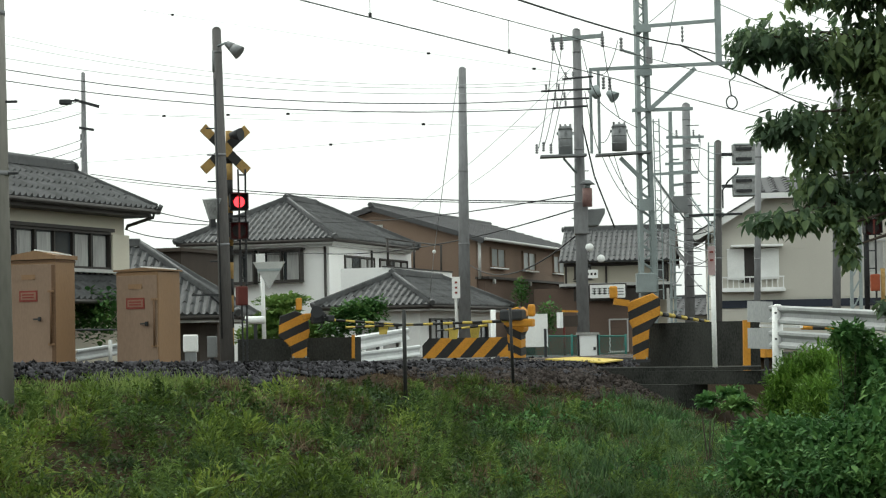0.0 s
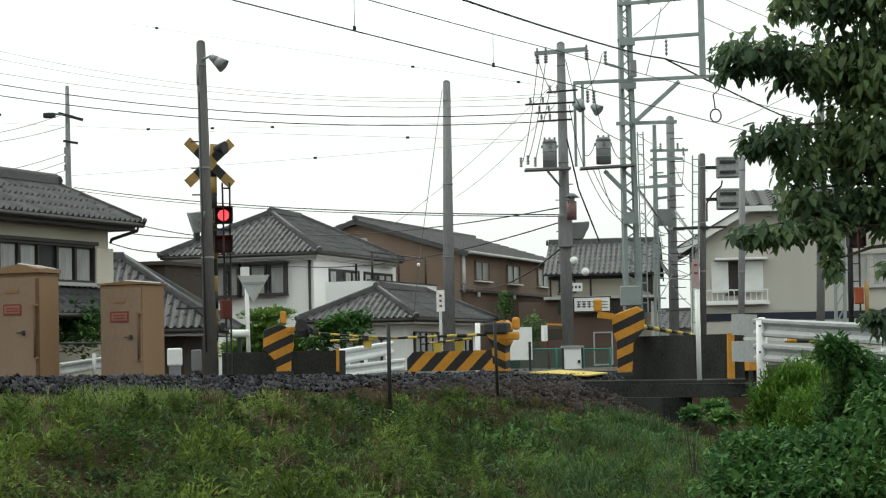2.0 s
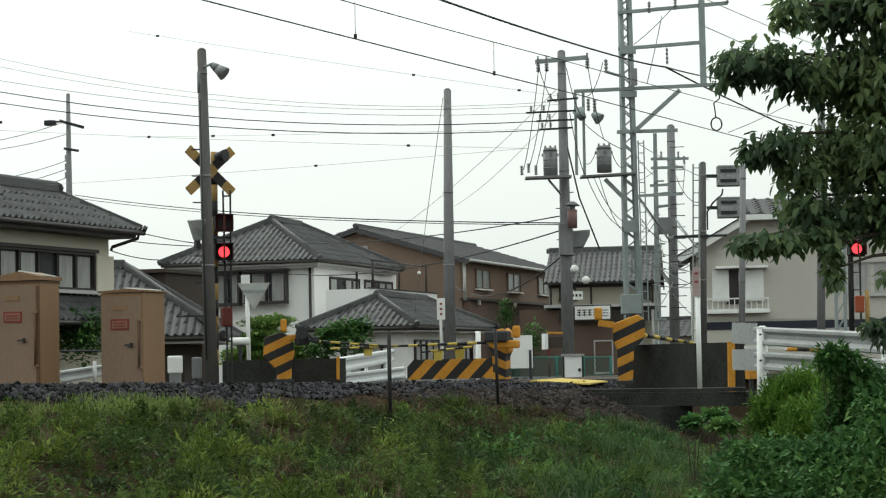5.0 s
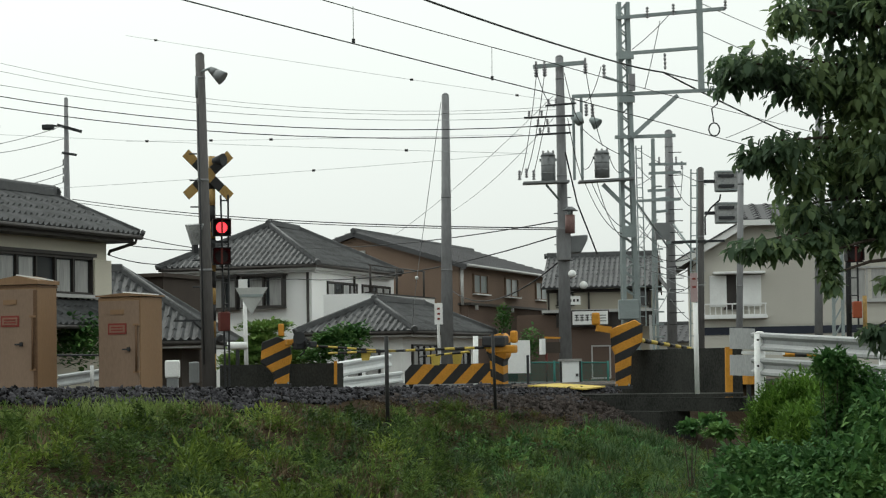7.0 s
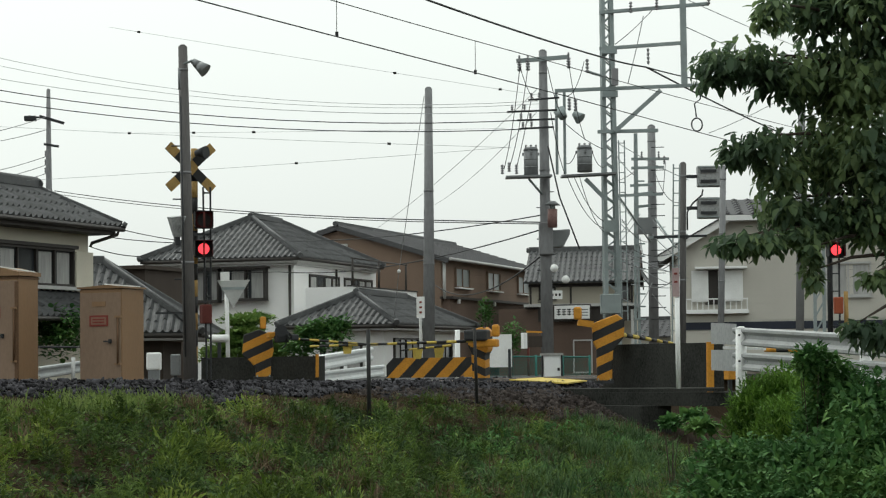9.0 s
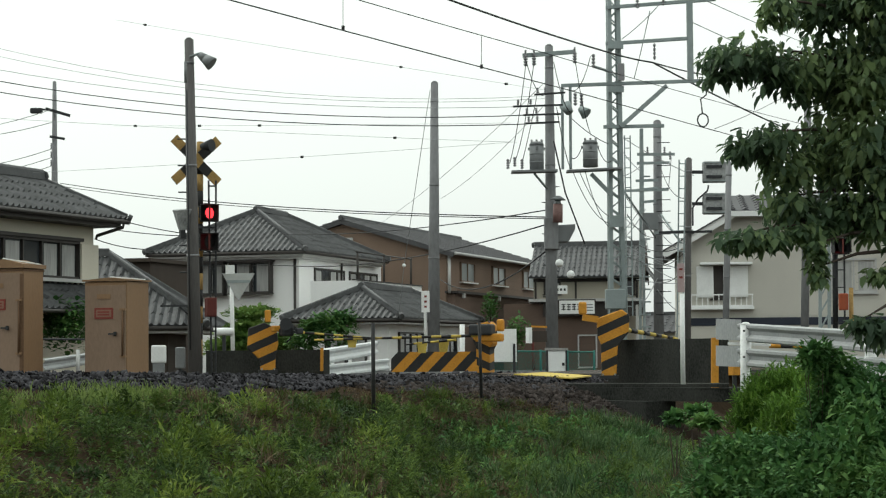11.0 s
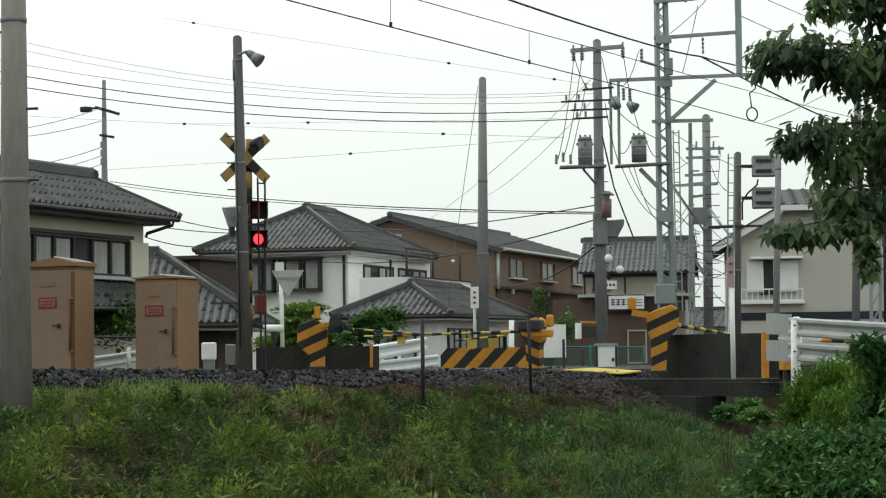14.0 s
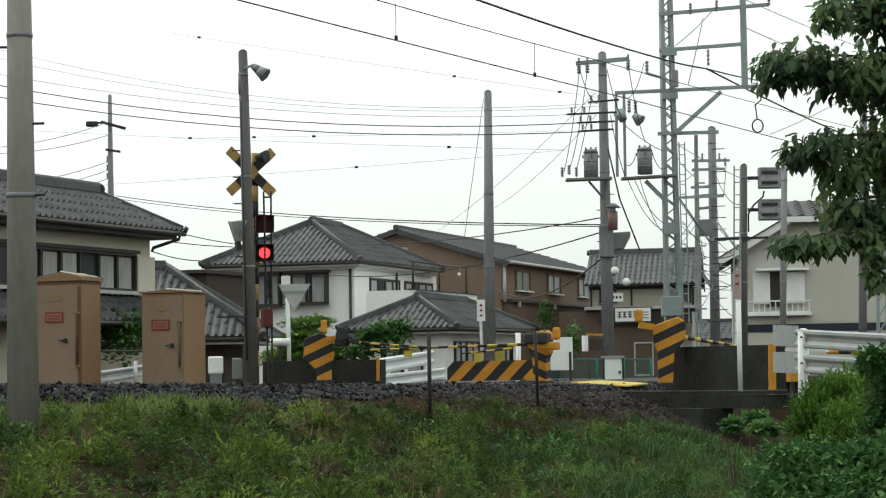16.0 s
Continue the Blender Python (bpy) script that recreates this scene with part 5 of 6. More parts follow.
t = post_thing("marker_post", (3.949, 29.6, -0.071), (3.951, 29.6, 1.23), 0.036, WHITE_PAINT, "white marker post against the parapet", sunk=0.02)
o = t.matrix_basis.translation
part("plate", boxed(Vector((3.937, 29.6, 1.461)) - o, (0.1, 0.03, 0.42)), mat("pink_notice", (0.4, 0.3, 0.3), 0.6), t)
for z in (-0.06, 0.06):
    part("mark", boxed(Vector((3.932, 29.55, 1.525)) - o + Vector((0, 0, z)), (0.05, 0.01, 0.03)), NOTICE_RED, t)
t = post_thing("marker_post", (0.278, 40, 0.004), (0.267, 40, 1.537), 0.028, SASH_PALE, "pale post with a small notice plate")
o = t.matrix_basis.translation
part("plate", boxed(Vector((0.276, 39.9, 1.401)) - o, (0.16, 0.02, 0.42)), WHITE_PAINT, t)
for z in (0.1, 0.0, -0.1):
    part("mark", boxed(Vector((0.276, 39.87, 1.4)) - o + Vector((0, 0, z)), (0.05, 0.01, 0.04)), NOTICE_RED, t)
post_thing("marker_post", (0.988, 40, -0.002), (0.996, 40, 0.953), 0.05, WHITE_PAINT, "short white post at the road")
bx = thing("meter_box", (2.987, 42, -0.061), "small white metal cabinet with a dark latch", "cabinet")
part("body", boxed((0, 0, 0.24), (0.36, 0.25, 0.5), bevel=0.01), WHITE_PAINT, bx)
part("side_frame", boxed((0.2, 0, 0.24), (0.03, 0.27, 0.52)), BLACK, bx)
part("side_frame", boxed((-0.2, 0, 0.24), (0.03, 0.27, 0.52)), BLACK, bx)
part("lid", boxed((0, 0, 0.51), (0.46, 0.32, 0.05)), CONCRETE, bx)
part("latch", boxed((0.13, -0.14, 0.2), (0.05, 0.03, 0.06)), BLACK, bx)
part("plinth", boxed((0, 0, -0.2), (0.4, 0.3, 0.4)), CONCRETE, bx)
pl = thing("white_board", (1.657, 39.5, 0.107), "plain white board behind the barrier machine", "board")
part("panel", boxed((0, 0, 0.42), (0.76, 0.03, 0.64)), WHITE_PAINT, pl)
part("leg", boxed((-0.33, 0, 0), (0.05, 0.05, 0.9)), DARK_STEEL, pl)
part("leg", boxed((0.33, 0, 0), (0.05, 0.05, 0.9)), DARK_STEEL, pl)

# green wire fence
gf = thing("wire_fence", (1.564, 43, -0.084), "low green wire mesh fence", "fence")
o = Vector(gf.matrix_basis.translation)
f0, f1 = Vector((1.588, 43, -0.036)) - o, Vector((3.86, 43, -0.078)) - o
for k in range(5):
    p = f0.lerp(f1, k / 4)
    part("post", rodded(p - Vector((0, 0, 0.4)), p + Vector((0, 0, 0.5)), 0.025, seg=8), GREEN_MESH, gf)
for z in (0.0, 0.46):
    part("rail", rodded(f0 + Vector((0, 0, z)), f1 + Vector((0, 0, z)), 0.018, seg=6), GREEN_MESH, gf)
bm = bmesh.new()
for k in range(60):
    for s in (-1, 1):
        p = f0.lerp(f1, k / 60)
        q = f0.lerp(f1, min(1, max(0, k / 60 + s * 0.06))) + Vector((0, 0, 0.46))
        bar(bm, p, q, 0.006, 0.006)
part("mesh", bm, GREEN_MESH, gf)


def w_rail(t, p, q, hgt=0.33, name="rail", material=None):
    """A corrugated crash-barrier beam from p to q."""
    p, q = Vector(p), Vector(q)
    d = (q - p).normalized()
    nrm = Vector((d.y, -d.x, 0)).normalized()
    prof = [(0, -0.5), (0.045, -0.42), (0.045, -0.28), (0.0, -0.1), (0.0, 0.1), (0.045, 0.28), (0.045, 0.42), (0, 0.5)]
    bm = bmesh.new()
    rings = []
    for e in (p, q):
        rings.append([bm.verts.new(e + nrm * dep + Vector((0, 0, z * hgt))) for dep, z in prof])
        rings[-1] += [bm.verts.new(e + nrm * (dep - 0.006) + Vector((0, 0, z * hgt))) for dep, z in reversed(prof)]
    n = len(rings[0])
    for k in range(n):
        bm.faces.new((rings[0][k], rings[0][(k + 1) % n], rings[1][(k + 1) % n], rings[1][k]))
    bm.faces.new(rings[0]), bm.faces.new(rings[1][::-1])
    bmesh.ops.recalc_face_normals(bm, faces=bm.faces[:])
    return part(name, bm, material or RAIL_WHITE, t)


gr = thing("guard_rail", (0, 0, 0), "white corrugated double guard rail along the road", "guard rail")
w_rail(gr, (3.984, 24.6, 0.618), (4.828, 19, 0.428), 0.22)
w_rail(gr, (3.979, 24.6, 0.317), (4.823, 19, 0.174), 0.22)
for p, q in (((3.985, 24.3, -0.141), (4.005, 24.3, 0.703)), ((4.635, 20.5, -0.181), (4.644, 20.5, 0.583))):
    part("post", rodded(Vector(p) - Vector((0, 0, 0.3)), q, 0.066, seg=14), WHITE_PAINT, gr)
    part("post_cap", rod(bmesh.new(), Vector(q), Vector(q) + Vector((0, 0, 0.03)), 0.07, 0.03, 14), WHITE_PAINT, gr)
for q in ((4.061, 24.2, 0.627), (4.057, 24.2, 0.317), (3.96, 24.2, 0.628), (3.955, 24.2, 0.318)):
    part("bolt", rodded(Vector(q), Vector(q) - Vector((0, 0.06, 0)), 0.012, seg=8), BLACK, gr)
part("end_wing", poly(bmesh.new(), [(3.788, 25.2, 0.794), (4, 24.6, 0.769), (3.996, 24.6, 0.515), (3.784, 25.2, 0.535)], (0, 0.05, 0)), RAIL_WHITE, gr)
part("end_wing", poly(bmesh.new(), [(3.783, 25.2, 0.458), (3.995, 24.6, 0.454), (3.991, 24.6, 0.194), (3.78, 25.2, 0.206)], (0, 0.05, 0)), RAIL_WHITE, gr)
part("arm_rest", barred((3.907, 25, 0.484), (4.321, 24.5, 0.458), 0.05, 0.03), WHITE_PAINT, gr)
ra = thing("boom_gate", (0, 0, 0), "yellow and black lowered barrier arm across the road", "barrier")
inv = Matrix()
striped_arm(ra, (4.674, 26.5, 0.455), (5.369, 26, 0.419), 0.03, 5, YELLOW)
part("holder", boxed((4.131, 26, 0.14), (0.12, 0.1, 0.12), 30), YELLOW, ra)
part("holder_post", barred(Vector((4.126, 26, -0.178)), (4.131, 26, 0.183), 0.05, 0.05), DARK_STEEL, ra)
part("arm_post", barred(Vector((5.359, 26, -0.188)), (5.37, 26, 0.448), 0.05, 0.05), DARK_STEEL, ra)

# white guard rail that runs down the far road
g2 = thing("guard_rail", (0, 0, 0), "white corrugated guard rail along the sloping far road", "guard rail")
w_rail(g2, (-1.68, 38, 0.335), (-0.8, 46.2, 0.52), 0.3, "rail", BRIGHT_RAIL)
w_rail(g2, (-1.68, 38, 0.05), (-0.56, 47, 0.14), 0.26, "rail", BRIGHT_RAIL)
for p, q in (((-1.56, 40, -0.204), (-1.56, 40, 0.4)), ((-1.29, 42.5, -0.245), (-1.29, 42.5, 0.46)), ((-0.9, 46, -0.176), (-0.9, 46, 0.56))):
    part("post", rodded(Vector(p) - Vector((0, 0, 0.3)), q, 0.04, seg=10), WHITE_PAINT, g2)
g3 = thing("guard_rail", (0, 0, 0), "white guard rail behind the relay cabinets", "guard rail")
w_rail(g3, (-7.235, 40, 0.21), (-6.927, 44, 0.334), 0.25)
part("post", rodded((-6.874, 42, -0.184), (-6.868, 42, 0.516), 0.04), SASH_PALE, g3)
part("rail_top", rodded((-7.774, 43, 0.746), (-6.766, 43, 0.729), 0.02), DARK_STEEL, g3)
mc = thing("meter_case", (-4.591, 37, 0.109), "small white case beside the pole", "box")
part("case", boxed((0, 0, 0.3), (0.26, 0.2, 0.32), bevel=0.03), WHITE_PAINT, mc)
part("stand", boxed((0, 0, 0.0), (0.2, 0.16, 0.3)), GREY_BOX, mc)
mc = thing("junction_box", (-3.916, 34.5, 0.123), "grey ribbed junction box at the foot of the pole", "box")
part("case", boxed((0, 0, 0.22), (0.16, 0.14, 0.36), bevel=0.02), GREY_BOX, mc)
part("stand", boxed((0, 0, 0.0), (0.06, 0.06, 0.4)), DARK_STEEL, mc)
# rusty red frame by the far road
rf = thing("road_mirror", (2.603, 44, -0.054), "orange steel frame with a small board seen edge-on", "sign")
o = Vector(rf.matrix_basis.translation)
rod_part(rf, "post", (2.628, 44, -0.054), (2.622, 44, 0.605), 0.03, RUST)
beam_part(rf, "top_bar", (2.589, 44, 0.948), (2.932, 44, 0.933), 0.06, 0.04, YELLOW)
part("board", boxed(Vector((2.538, 44, 0.753)) - o, (0.07, 0.3, 0.34), 10), WHITE_PAINT, rf)
part("back", boxed(Vector((2.777, 44.1, 0.727)) - o, (0.3, 0.2, 0.24)), WOOD, rf)

# ---- overhead wires ----
def wire(p, q, sag, r, name="wire", label="black overhead cable between the poles", group="overhead cables", material=None, lumps=()):
    t = part(name, tube(bmesh.new(), sagging(p, q, sag), r), material or WIRE)
    tagged(t, label, "cable", group)
    for u in lumps:
        c = Vector(p).lerp(Vector(q), u) - Vector((0, 0, sag * 4 * u * (1 - u)))
        part("joint", rodded(c - Vector((0.045, 0, 0)), c + Vector((0.045, 0, 0)), 0.032, seg=8), BLACK, t)
    return t


# overhead line over the track
CW = "copper overhead line above the track"
wire((-3.448, 26, 5.269), (3.15, 41, 5.721), 0.01, 0.011, "contact_wire", CW, "overhead line", WIRE)
wire((3.15, 41, 5.721), (12.656, 60, 5.911), 0.01, 0.011, "contact_wire", CW, "overhead line", WIRE)
wire((-2.383, 28, 5.811), (2.699, 41, 6.475), 0.02, 0.009, "messenger_wire", CW, "overhead line", WIRE)
wire((2.699, 41, 6.475), (11.665, 60, 7.098), 0.03, 0.009, "messenger_wire", CW, "overhead line", WIRE)
FC = "thick black feeder cable above the track"
wire((-0.776, 33, 6.711), (4.974, 50, 7.784), 0.06, 0.022, "feeder_cable", FC, "overhead line")
wire((4.974, 50, 7.784), (6.204, 51.5, 7.753), 0.02, 0.022, "feeder_cable", FC, "overhead line")
wire((6.204, 51.5, 7.753), (12.457, 66, 7.547), 0.05, 0.024, "feeder_cable", FC, "overhead line")
wire((6.204, 51.5, 7.753), (8.991, 60, 8.55), 0.03, 0.02, "feeder_cable", FC, "overhead line")
for p, q in (((-1.097, 33.4, 6.355), (-1.1, 33.4, 5.762)), ((1.372, 38.5, 6.447), (1.366, 38.5, 5.829))):
    wire(p, q, 0, 0.006, "dropper", "thin dropper of the overhead line", "overhead line", WIRE)
    wire(Vector(q) - Vector((0, 0, 0.03)), Vector(q) + Vector((0, 0, 0.05)), 0, 0.03, "dropper_clip", "clip of the overhead line", "overhead line")
for p, q in (((7.229, 51.9, 8.874), (18.895, 80, 9.986)), ((7.225, 51.9, 9.608), (16.504, 80, 12.257)), ((6.504, 52, 9.38), (5.448, 51.8, 8.399)), ((6.209, 52, 9.161), (5.777, 52, 7.402)), ((8.751, 58, 6.76), (11.546, 62, 8.197))):
    wire(p, q, 0.05, 0.012, material=WIRE_GREY)
# street cables
for p, q, s, r in (((-14.882, 52, 9.527), (3.416, 51, 6.854), 0.88, 0.006), ((-14.882, 52, 9.232), (3.414, 51, 6.782), 0.83, 0.006), ((-14.883, 52, 8.672), (3.344, 50, 6.475), 0.645, 0.0075),
                   ((-14.883, 52, 8.378), (3.339, 50, 6.264), 0.667, 0.0125), ((-14.883, 52, 8.025), (3.335, 50, 6.04), 0.61, 0.0125)):
    wire(p, q, s, r, material=WIRE_GREY if r < 0.01 else WIRE)
wire((-12.79, 60, 7.462), (2.628, 50, 5.575), 0.05, 0.005, material=WIRE_GREY, lumps=(0.331, 0.804))
wire((-8.46, 58, 6.946), (2.598, 52, 6.281), 0.02, 0.004, material=WIRE_GREY, lumps=(0.233, 0.391))
wire((-12.798, 60, 5.725), (2.738, 55, 6.096), 0.05, 0.005, material=WIRE_GREY, lumps=(0.628,))
wire((-8.724, 60, 10.335), (3.687, 55, 7.515), 0.02, 0.005, material=WIRE_GREY, lumps=(0.075, 0.683, 0.916))
wire((-14.483, 84, 7.513), (3.315, 50, 3.717), 0.27, 0.016)
wire((-14.518, 84.2, 7.412), (3.321, 50.1, 3.682), 0.27, 0.012)
wire((-9.808, 70, 4.976), (-7.309, 70, 4.503), 0.05, 0.016)
wire((-10.241, 70, 4.709), (-7.31, 70, 4.464), 0.05, 0.016)
wire((-11.646, 75, 4.672), (-10.236, 80, 4.54), 0.1, 0.02)
wire((-5.004, 80, 5.1), (3.319, 50, 3.885), 0.2, 0.016)
wire((-5.02, 80, 3.873), (3.311, 50, 3.522), 0.38, 0.018)
wire((-8.59, 80, 3.888), (-5.02, 80, 3.873), 0.02, 0.012)
wire((0.913, 95, 4.224), (3.298, 50, 2.853), 0.9, 0.02)
wire((0.517, 52, 7.14), (-0.204, 58, 2.892), 0.0, 0.009, "guy_wire", "guy wire of the slim pole with a white ball", "guy wires", WIRE_GREY)
wire((-0.204, 58, 2.892), (-0.388, 60, 1.477), 0.0, 0.009, "guy_wire", "guy wire of the slim pole with a white ball", "guy wires", WIRE_GREY)
gb = thing("guy_guard", (-0.204, 57.9, 2.888), "small white ball on the guy wire", "ball")
bm = bmesh.new()
bmesh.ops.create_uvsphere(bm, u_segments=14, v_segments=8, radius=0.055)
part("ball", bm, WHITE_PAINT, gb)
wire((3.283, 50, 7.005), (-1.273, 80, 5.45), 0.2, 0.008, material=WIRE_GREY)
wire((3.277, 50, 6.443), (1.186, 80, 6.462), 0.2, 0.008, material=WIRE_GREY)
for p, q in (((-14.838, 84, 10.588), (-21.21, 90, 10.268)), ((-14.842, 84, 10.044), (-21.211, 90, 10.015)), ((-14.85, 84, 8.934), (-21.216, 90, 8.549)), ((-14.852, 84, 8.58), (-21.218, 90, 8.17)), ((-14.855, 84, 8.227), (-21.219, 90, 7.841))):
    wire(p, q, 0.2, 0.016, material=WIRE_GREY)
# drop leads round the transformers
rng = random.Random(5)
for p, q in (((2.846, 49.6, 7.597), (3.281, 49.6, 6.673)), ((4.056, 49.6, 7.646), (4.473, 50, 5.733)), ((2.859, 49.6, 7.513), (2.427, 49.5, 4.998)), ((3.054, 49.6, 7.512), (2.566, 49.5, 5.067)),
             ((3.547, 49.7, 7.524), (4.015, 50.5, 6.357)), ((4.571, 51, 7.849), (4.061, 51, 6.99)), ((3.115, 49.6, 6.674), (2.732, 49.5, 5.024)), ((3.605, 49.7, 6.405), (3.96, 50, 4.895)),
             ((4.151, 51.75, 5.0), (5.13, 51.98, 3.664)), ((4.322, 51.75, 5.0), (5.13, 51.98, 3.835)), ((4.465, 51.75, 5.0), (5.14, 51.98, 3.55)), ((4.11, 51.9, 6.415), (5.16, 51.98, 5.693)),
             ((4.638, 50, 5.452), (5.118, 51.5, 5.24)), ((4.246, 50, 5.454), (4.071, 51, 5.271)), ((5.558, 52, 3.9), (7.243, 60, 3.762)), ((5.58, 52, 3.319), (6.064, 46, 2.717)),
             ((5.4, 52, 2.884), (7.316, 60, 2.924)), ((7.4, 60, 2.923), (6.009, 44, 2.615)), ((7.393, 60, 2.421), (6.004, 44, 2.246)), ((7.562, 61, 5.866), (6.025, 44, 3.722))):
    wire(p, q, rng.uniform(0.05, 0.3), 0.010)

# slack leads between the far poles
for p, q in (((6.376, 61.0, 5.22), (7.365, 61.0, 3.861)), ((7.385, 60.5, 4.455), (8.37, 60.5, 3.362)), ((7.376, 60.5, 4.0), (8.2, 60.5, 3.263)), ((6.273, 60.0, 3.568), (8.336, 60.0, 2.669)), ((6.201, 60.0, 3.318), (8.344, 60.0, 3.036)), ((6.796, 60.0, 3.059), (8.246, 60.0, 2.337)), ((6.668, 60.0, 2.51), (8.28, 60.0, 2.403)), ((6.915, 61.0, 1.78), (7.406, 61.0, 2.587)), ((6.406, 61.3, 6.89), (8.599, 61.3, 5.691)), ((6.437, 61.5, 4.024), (7.141, 61.5, 4.974)), ((6.433, 61.5, 3.784), (7.135, 61.5, 4.7)), ((6.403, 61.5, 5.707), (7.026, 61.5, 6.041)), ((6.42, 61.5, 6.533), (6.988, 61.5, 5.87)), ((7.926, 61.4, 6.276), (7.818, 61.4, 5.248)), ((7.338, 60.5, 2.233), (7.961, 60.5, 1.552)), ((6.977, 61.0, 3.102), (6.948, 61.0, 1.712)), ((6.531, 61.5, 4.417), (7.036, 61.5, 4.066)), ((7.108, 61.4, 3.974), (7.199, 61.4, 3.425)), ((6.179, 60.0, 2.233), (6.905, 60.0, 1.889)), ((7.33, 60.3, 2.998), (8.332, 60.3, 2.882))):
    wire(p, q, 0.06, 0.012, material=WIRE_GREY)

wp_ = thing("white_pipe", (-3.363, 36.5, 0.803), "short white horizontal pipe behind the ladder", "pipe")
part("pipe", rodded((-0.18, 0, 0), (0.18, 0, 0), 0.07, seg=14), WHITE_PAINT, wp_)
part("stand", boxed((0, 0.02, -0.4), (0.06, 0.06, 0.75)), DARK_STEEL, wp_)


# ---- plants and stones ----
RNG = np.random.default_rng(7)


def scatter(n, b0, b1, a0, a1):
    b, a = RNG.uniform(b0, b1, n), RNG.uniform(a0, a1, n)
    x, y = TX + TS * b + TC * a, TY + TC * b - TS * a
    return x, y, land(x, y), a, b


def turns(n, tilt):
    """Random turn matrices: about z, then a tilt away from upright."""
    an, ti, di = RNG.uniform(0, math.tau, n), RNG.normal(0, 1, n) * tilt, RNG.uniform(0, math.tau, n)
    c, s = np.cos(an), np.sin(an)
    Z = np.zeros((n, 3, 3))
    Z[:, 0, 0], Z[:, 0, 1], Z[:, 1, 0], Z[:, 1, 1], Z[:, 2, 2] = c, -s, s, c, 1
    ax = np.stack([np.cos(di), np.sin(di), np.zeros(n)], -1)
    K = np.zeros((n, 3, 3))
    K[:, 0, 1], K[:, 0, 2], K[:, 1, 0], K[:, 1, 2], K[:, 2, 0], K[:, 2, 1] = -ax[:, 2], ax[:, 1], ax[:, 2], -ax[:, 0], -ax[:, 1], ax[:, 0]
    R = np.eye(3) + np.sin(ti)[:, None, None] * K + (1 - np.cos(ti))[:, None, None] * (K @ K)
    return R @ Z


def many(name, shape, faces, places, rot, size, material, parent=None, jitter=0.0):
    """Copies of one small shape joined into one mesh."""
    n, k = len(places), len(shape)
    v = np.broadcast_to(shape, (n, k, 3)).copy()
    if jitter:
        v += RNG.normal(0, jitter, v.shape)
    v = v * (size[:, None, None] if size.ndim == 1 else size[:, None, :])
    v = np.einsum("nij,nkj->nki", rot, v) + places[:, None, :]
    f = (faces[None] + (np.arange(n) * k)[:, None, None]).reshape(-1, faces.shape[1])
    return raw(name, v.reshape(-1, 3), f, material, parent)


g = (1 + 5 ** 0.5) / 2
ICO = np.array([(-1, g, 0), (1, g, 0), (-1, -g, 0), (1, -g, 0), (0, -1, g), (0, 1, g), (0, -1, -g), (0, 1, -g), (g, 0, -1), (g, 0, 1), (-g, 0, -1), (-g, 0, 1)]) / 1.9
ICOF = np.array([(0, 11, 5), (0, 5, 1), (0, 1, 7), (0, 7, 10), (0, 10, 11), (1, 5, 9), (5, 11, 4), (11, 10, 2), (10, 7, 6), (7, 1, 8),
                 (3, 9, 4), (3, 4, 2), (3, 2, 6), (3, 6, 8), (3, 8, 9), (4, 9, 5), (2, 4, 11), (6, 2, 10), (8, 6, 7), (9, 8, 1)])


def stones(name, n, b0, b1, a0, a1, size, material, label, edge=None):
    x, y, z, a, b = scatter(n, b0, b1, a0, a1)
    if edge is not None:
        keep = edge(a, b)
        x, y, z = x[keep], y[keep], z[keep]
    k = len(x)
    sz = RNG.uniform(0.5, 1.35, (k, 3)) * size * RNG.lognormal(0, 0.25, k)[:, None]
    z = z + RNG.uniform(-0.2, 0.9, k) * size
    ob = many(name, ICO, ICOF, np.stack([x, y, z], -1), turns(k, 1.5), sz, material, jitter=0.26)
    return tagged(ob, label, "gravel", kind="stuff")


stones("ballast", 26000, -9, 16.5, 1.1, 3.0, 0.0245, STONE, "dark grey crushed stone ballast of the track",
       lambda a, b: a < 2.55 + 0.35 * np.sin(b * 1.9) * np.sin(b * 0.7 + 1))
stones("ballast", 2500, -9, 17, -2.0, 1.0, 0.034, STONE, "dark grey crushed stone ballast between the rails")
stones("gravel", 9500, 4.5, 16.5, 2.2, 4.3, 0.03, BROWN_STONE, "brown gravel spilt down the bank", lambda a, b: a < 2.6 + 1.5 * np.exp(-((b - 9.6) / 2.6) ** 2) + RNG.normal(0, 0.15, len(a)))

BLADE = np.array([(-0.5, 0, 0), (0.5, 0, 0), (0.42, 0.1, 0.5), (-0.42, 0.1, 0.5), (0.2, 0.34, 0.85), (-0.2, 0.34, 0.85)])
BLADEF = np.array([(0, 1, 2, 3), (3, 2, 4, 5)])
LEAFV = np.array([(0, 0, 0), (-0.32, 0.3, 0.07), (0, 0.36, -0.03), (0.32, 0.3, 0.07), (-0.24, 0.72, 0.02), (0, 0.74, -0.07), (0.24, 0.72, 0.02), (0, 1.06, -0.14)])
LEAFF = np.array([(0, 2, 1), (0, 3, 2), (1, 2, 5), (1, 5, 4), (2, 3, 6), (2, 6, 5), (4, 5, 7), (5, 6, 7)])


def patch(x, y, s=0.5, o=0.0):
    """A smooth field of patches between 0 and 1."""
    return 0.5 + 0.25 * (np.sin(x * 1.7 * s + 3 * np.sin(y * 0.9 * s + o)) + np.sin(y * 2.3 * s + 2.5 * np.sin(x * 1.1 * s + 1 + o)))


def bank_limit(a, b):
    spill = 1.35 * np.exp(-((b - 9.6) / 2.0) ** 2)
    return 2.45 + 0.25 * np.sin(b * 1.9) + spill


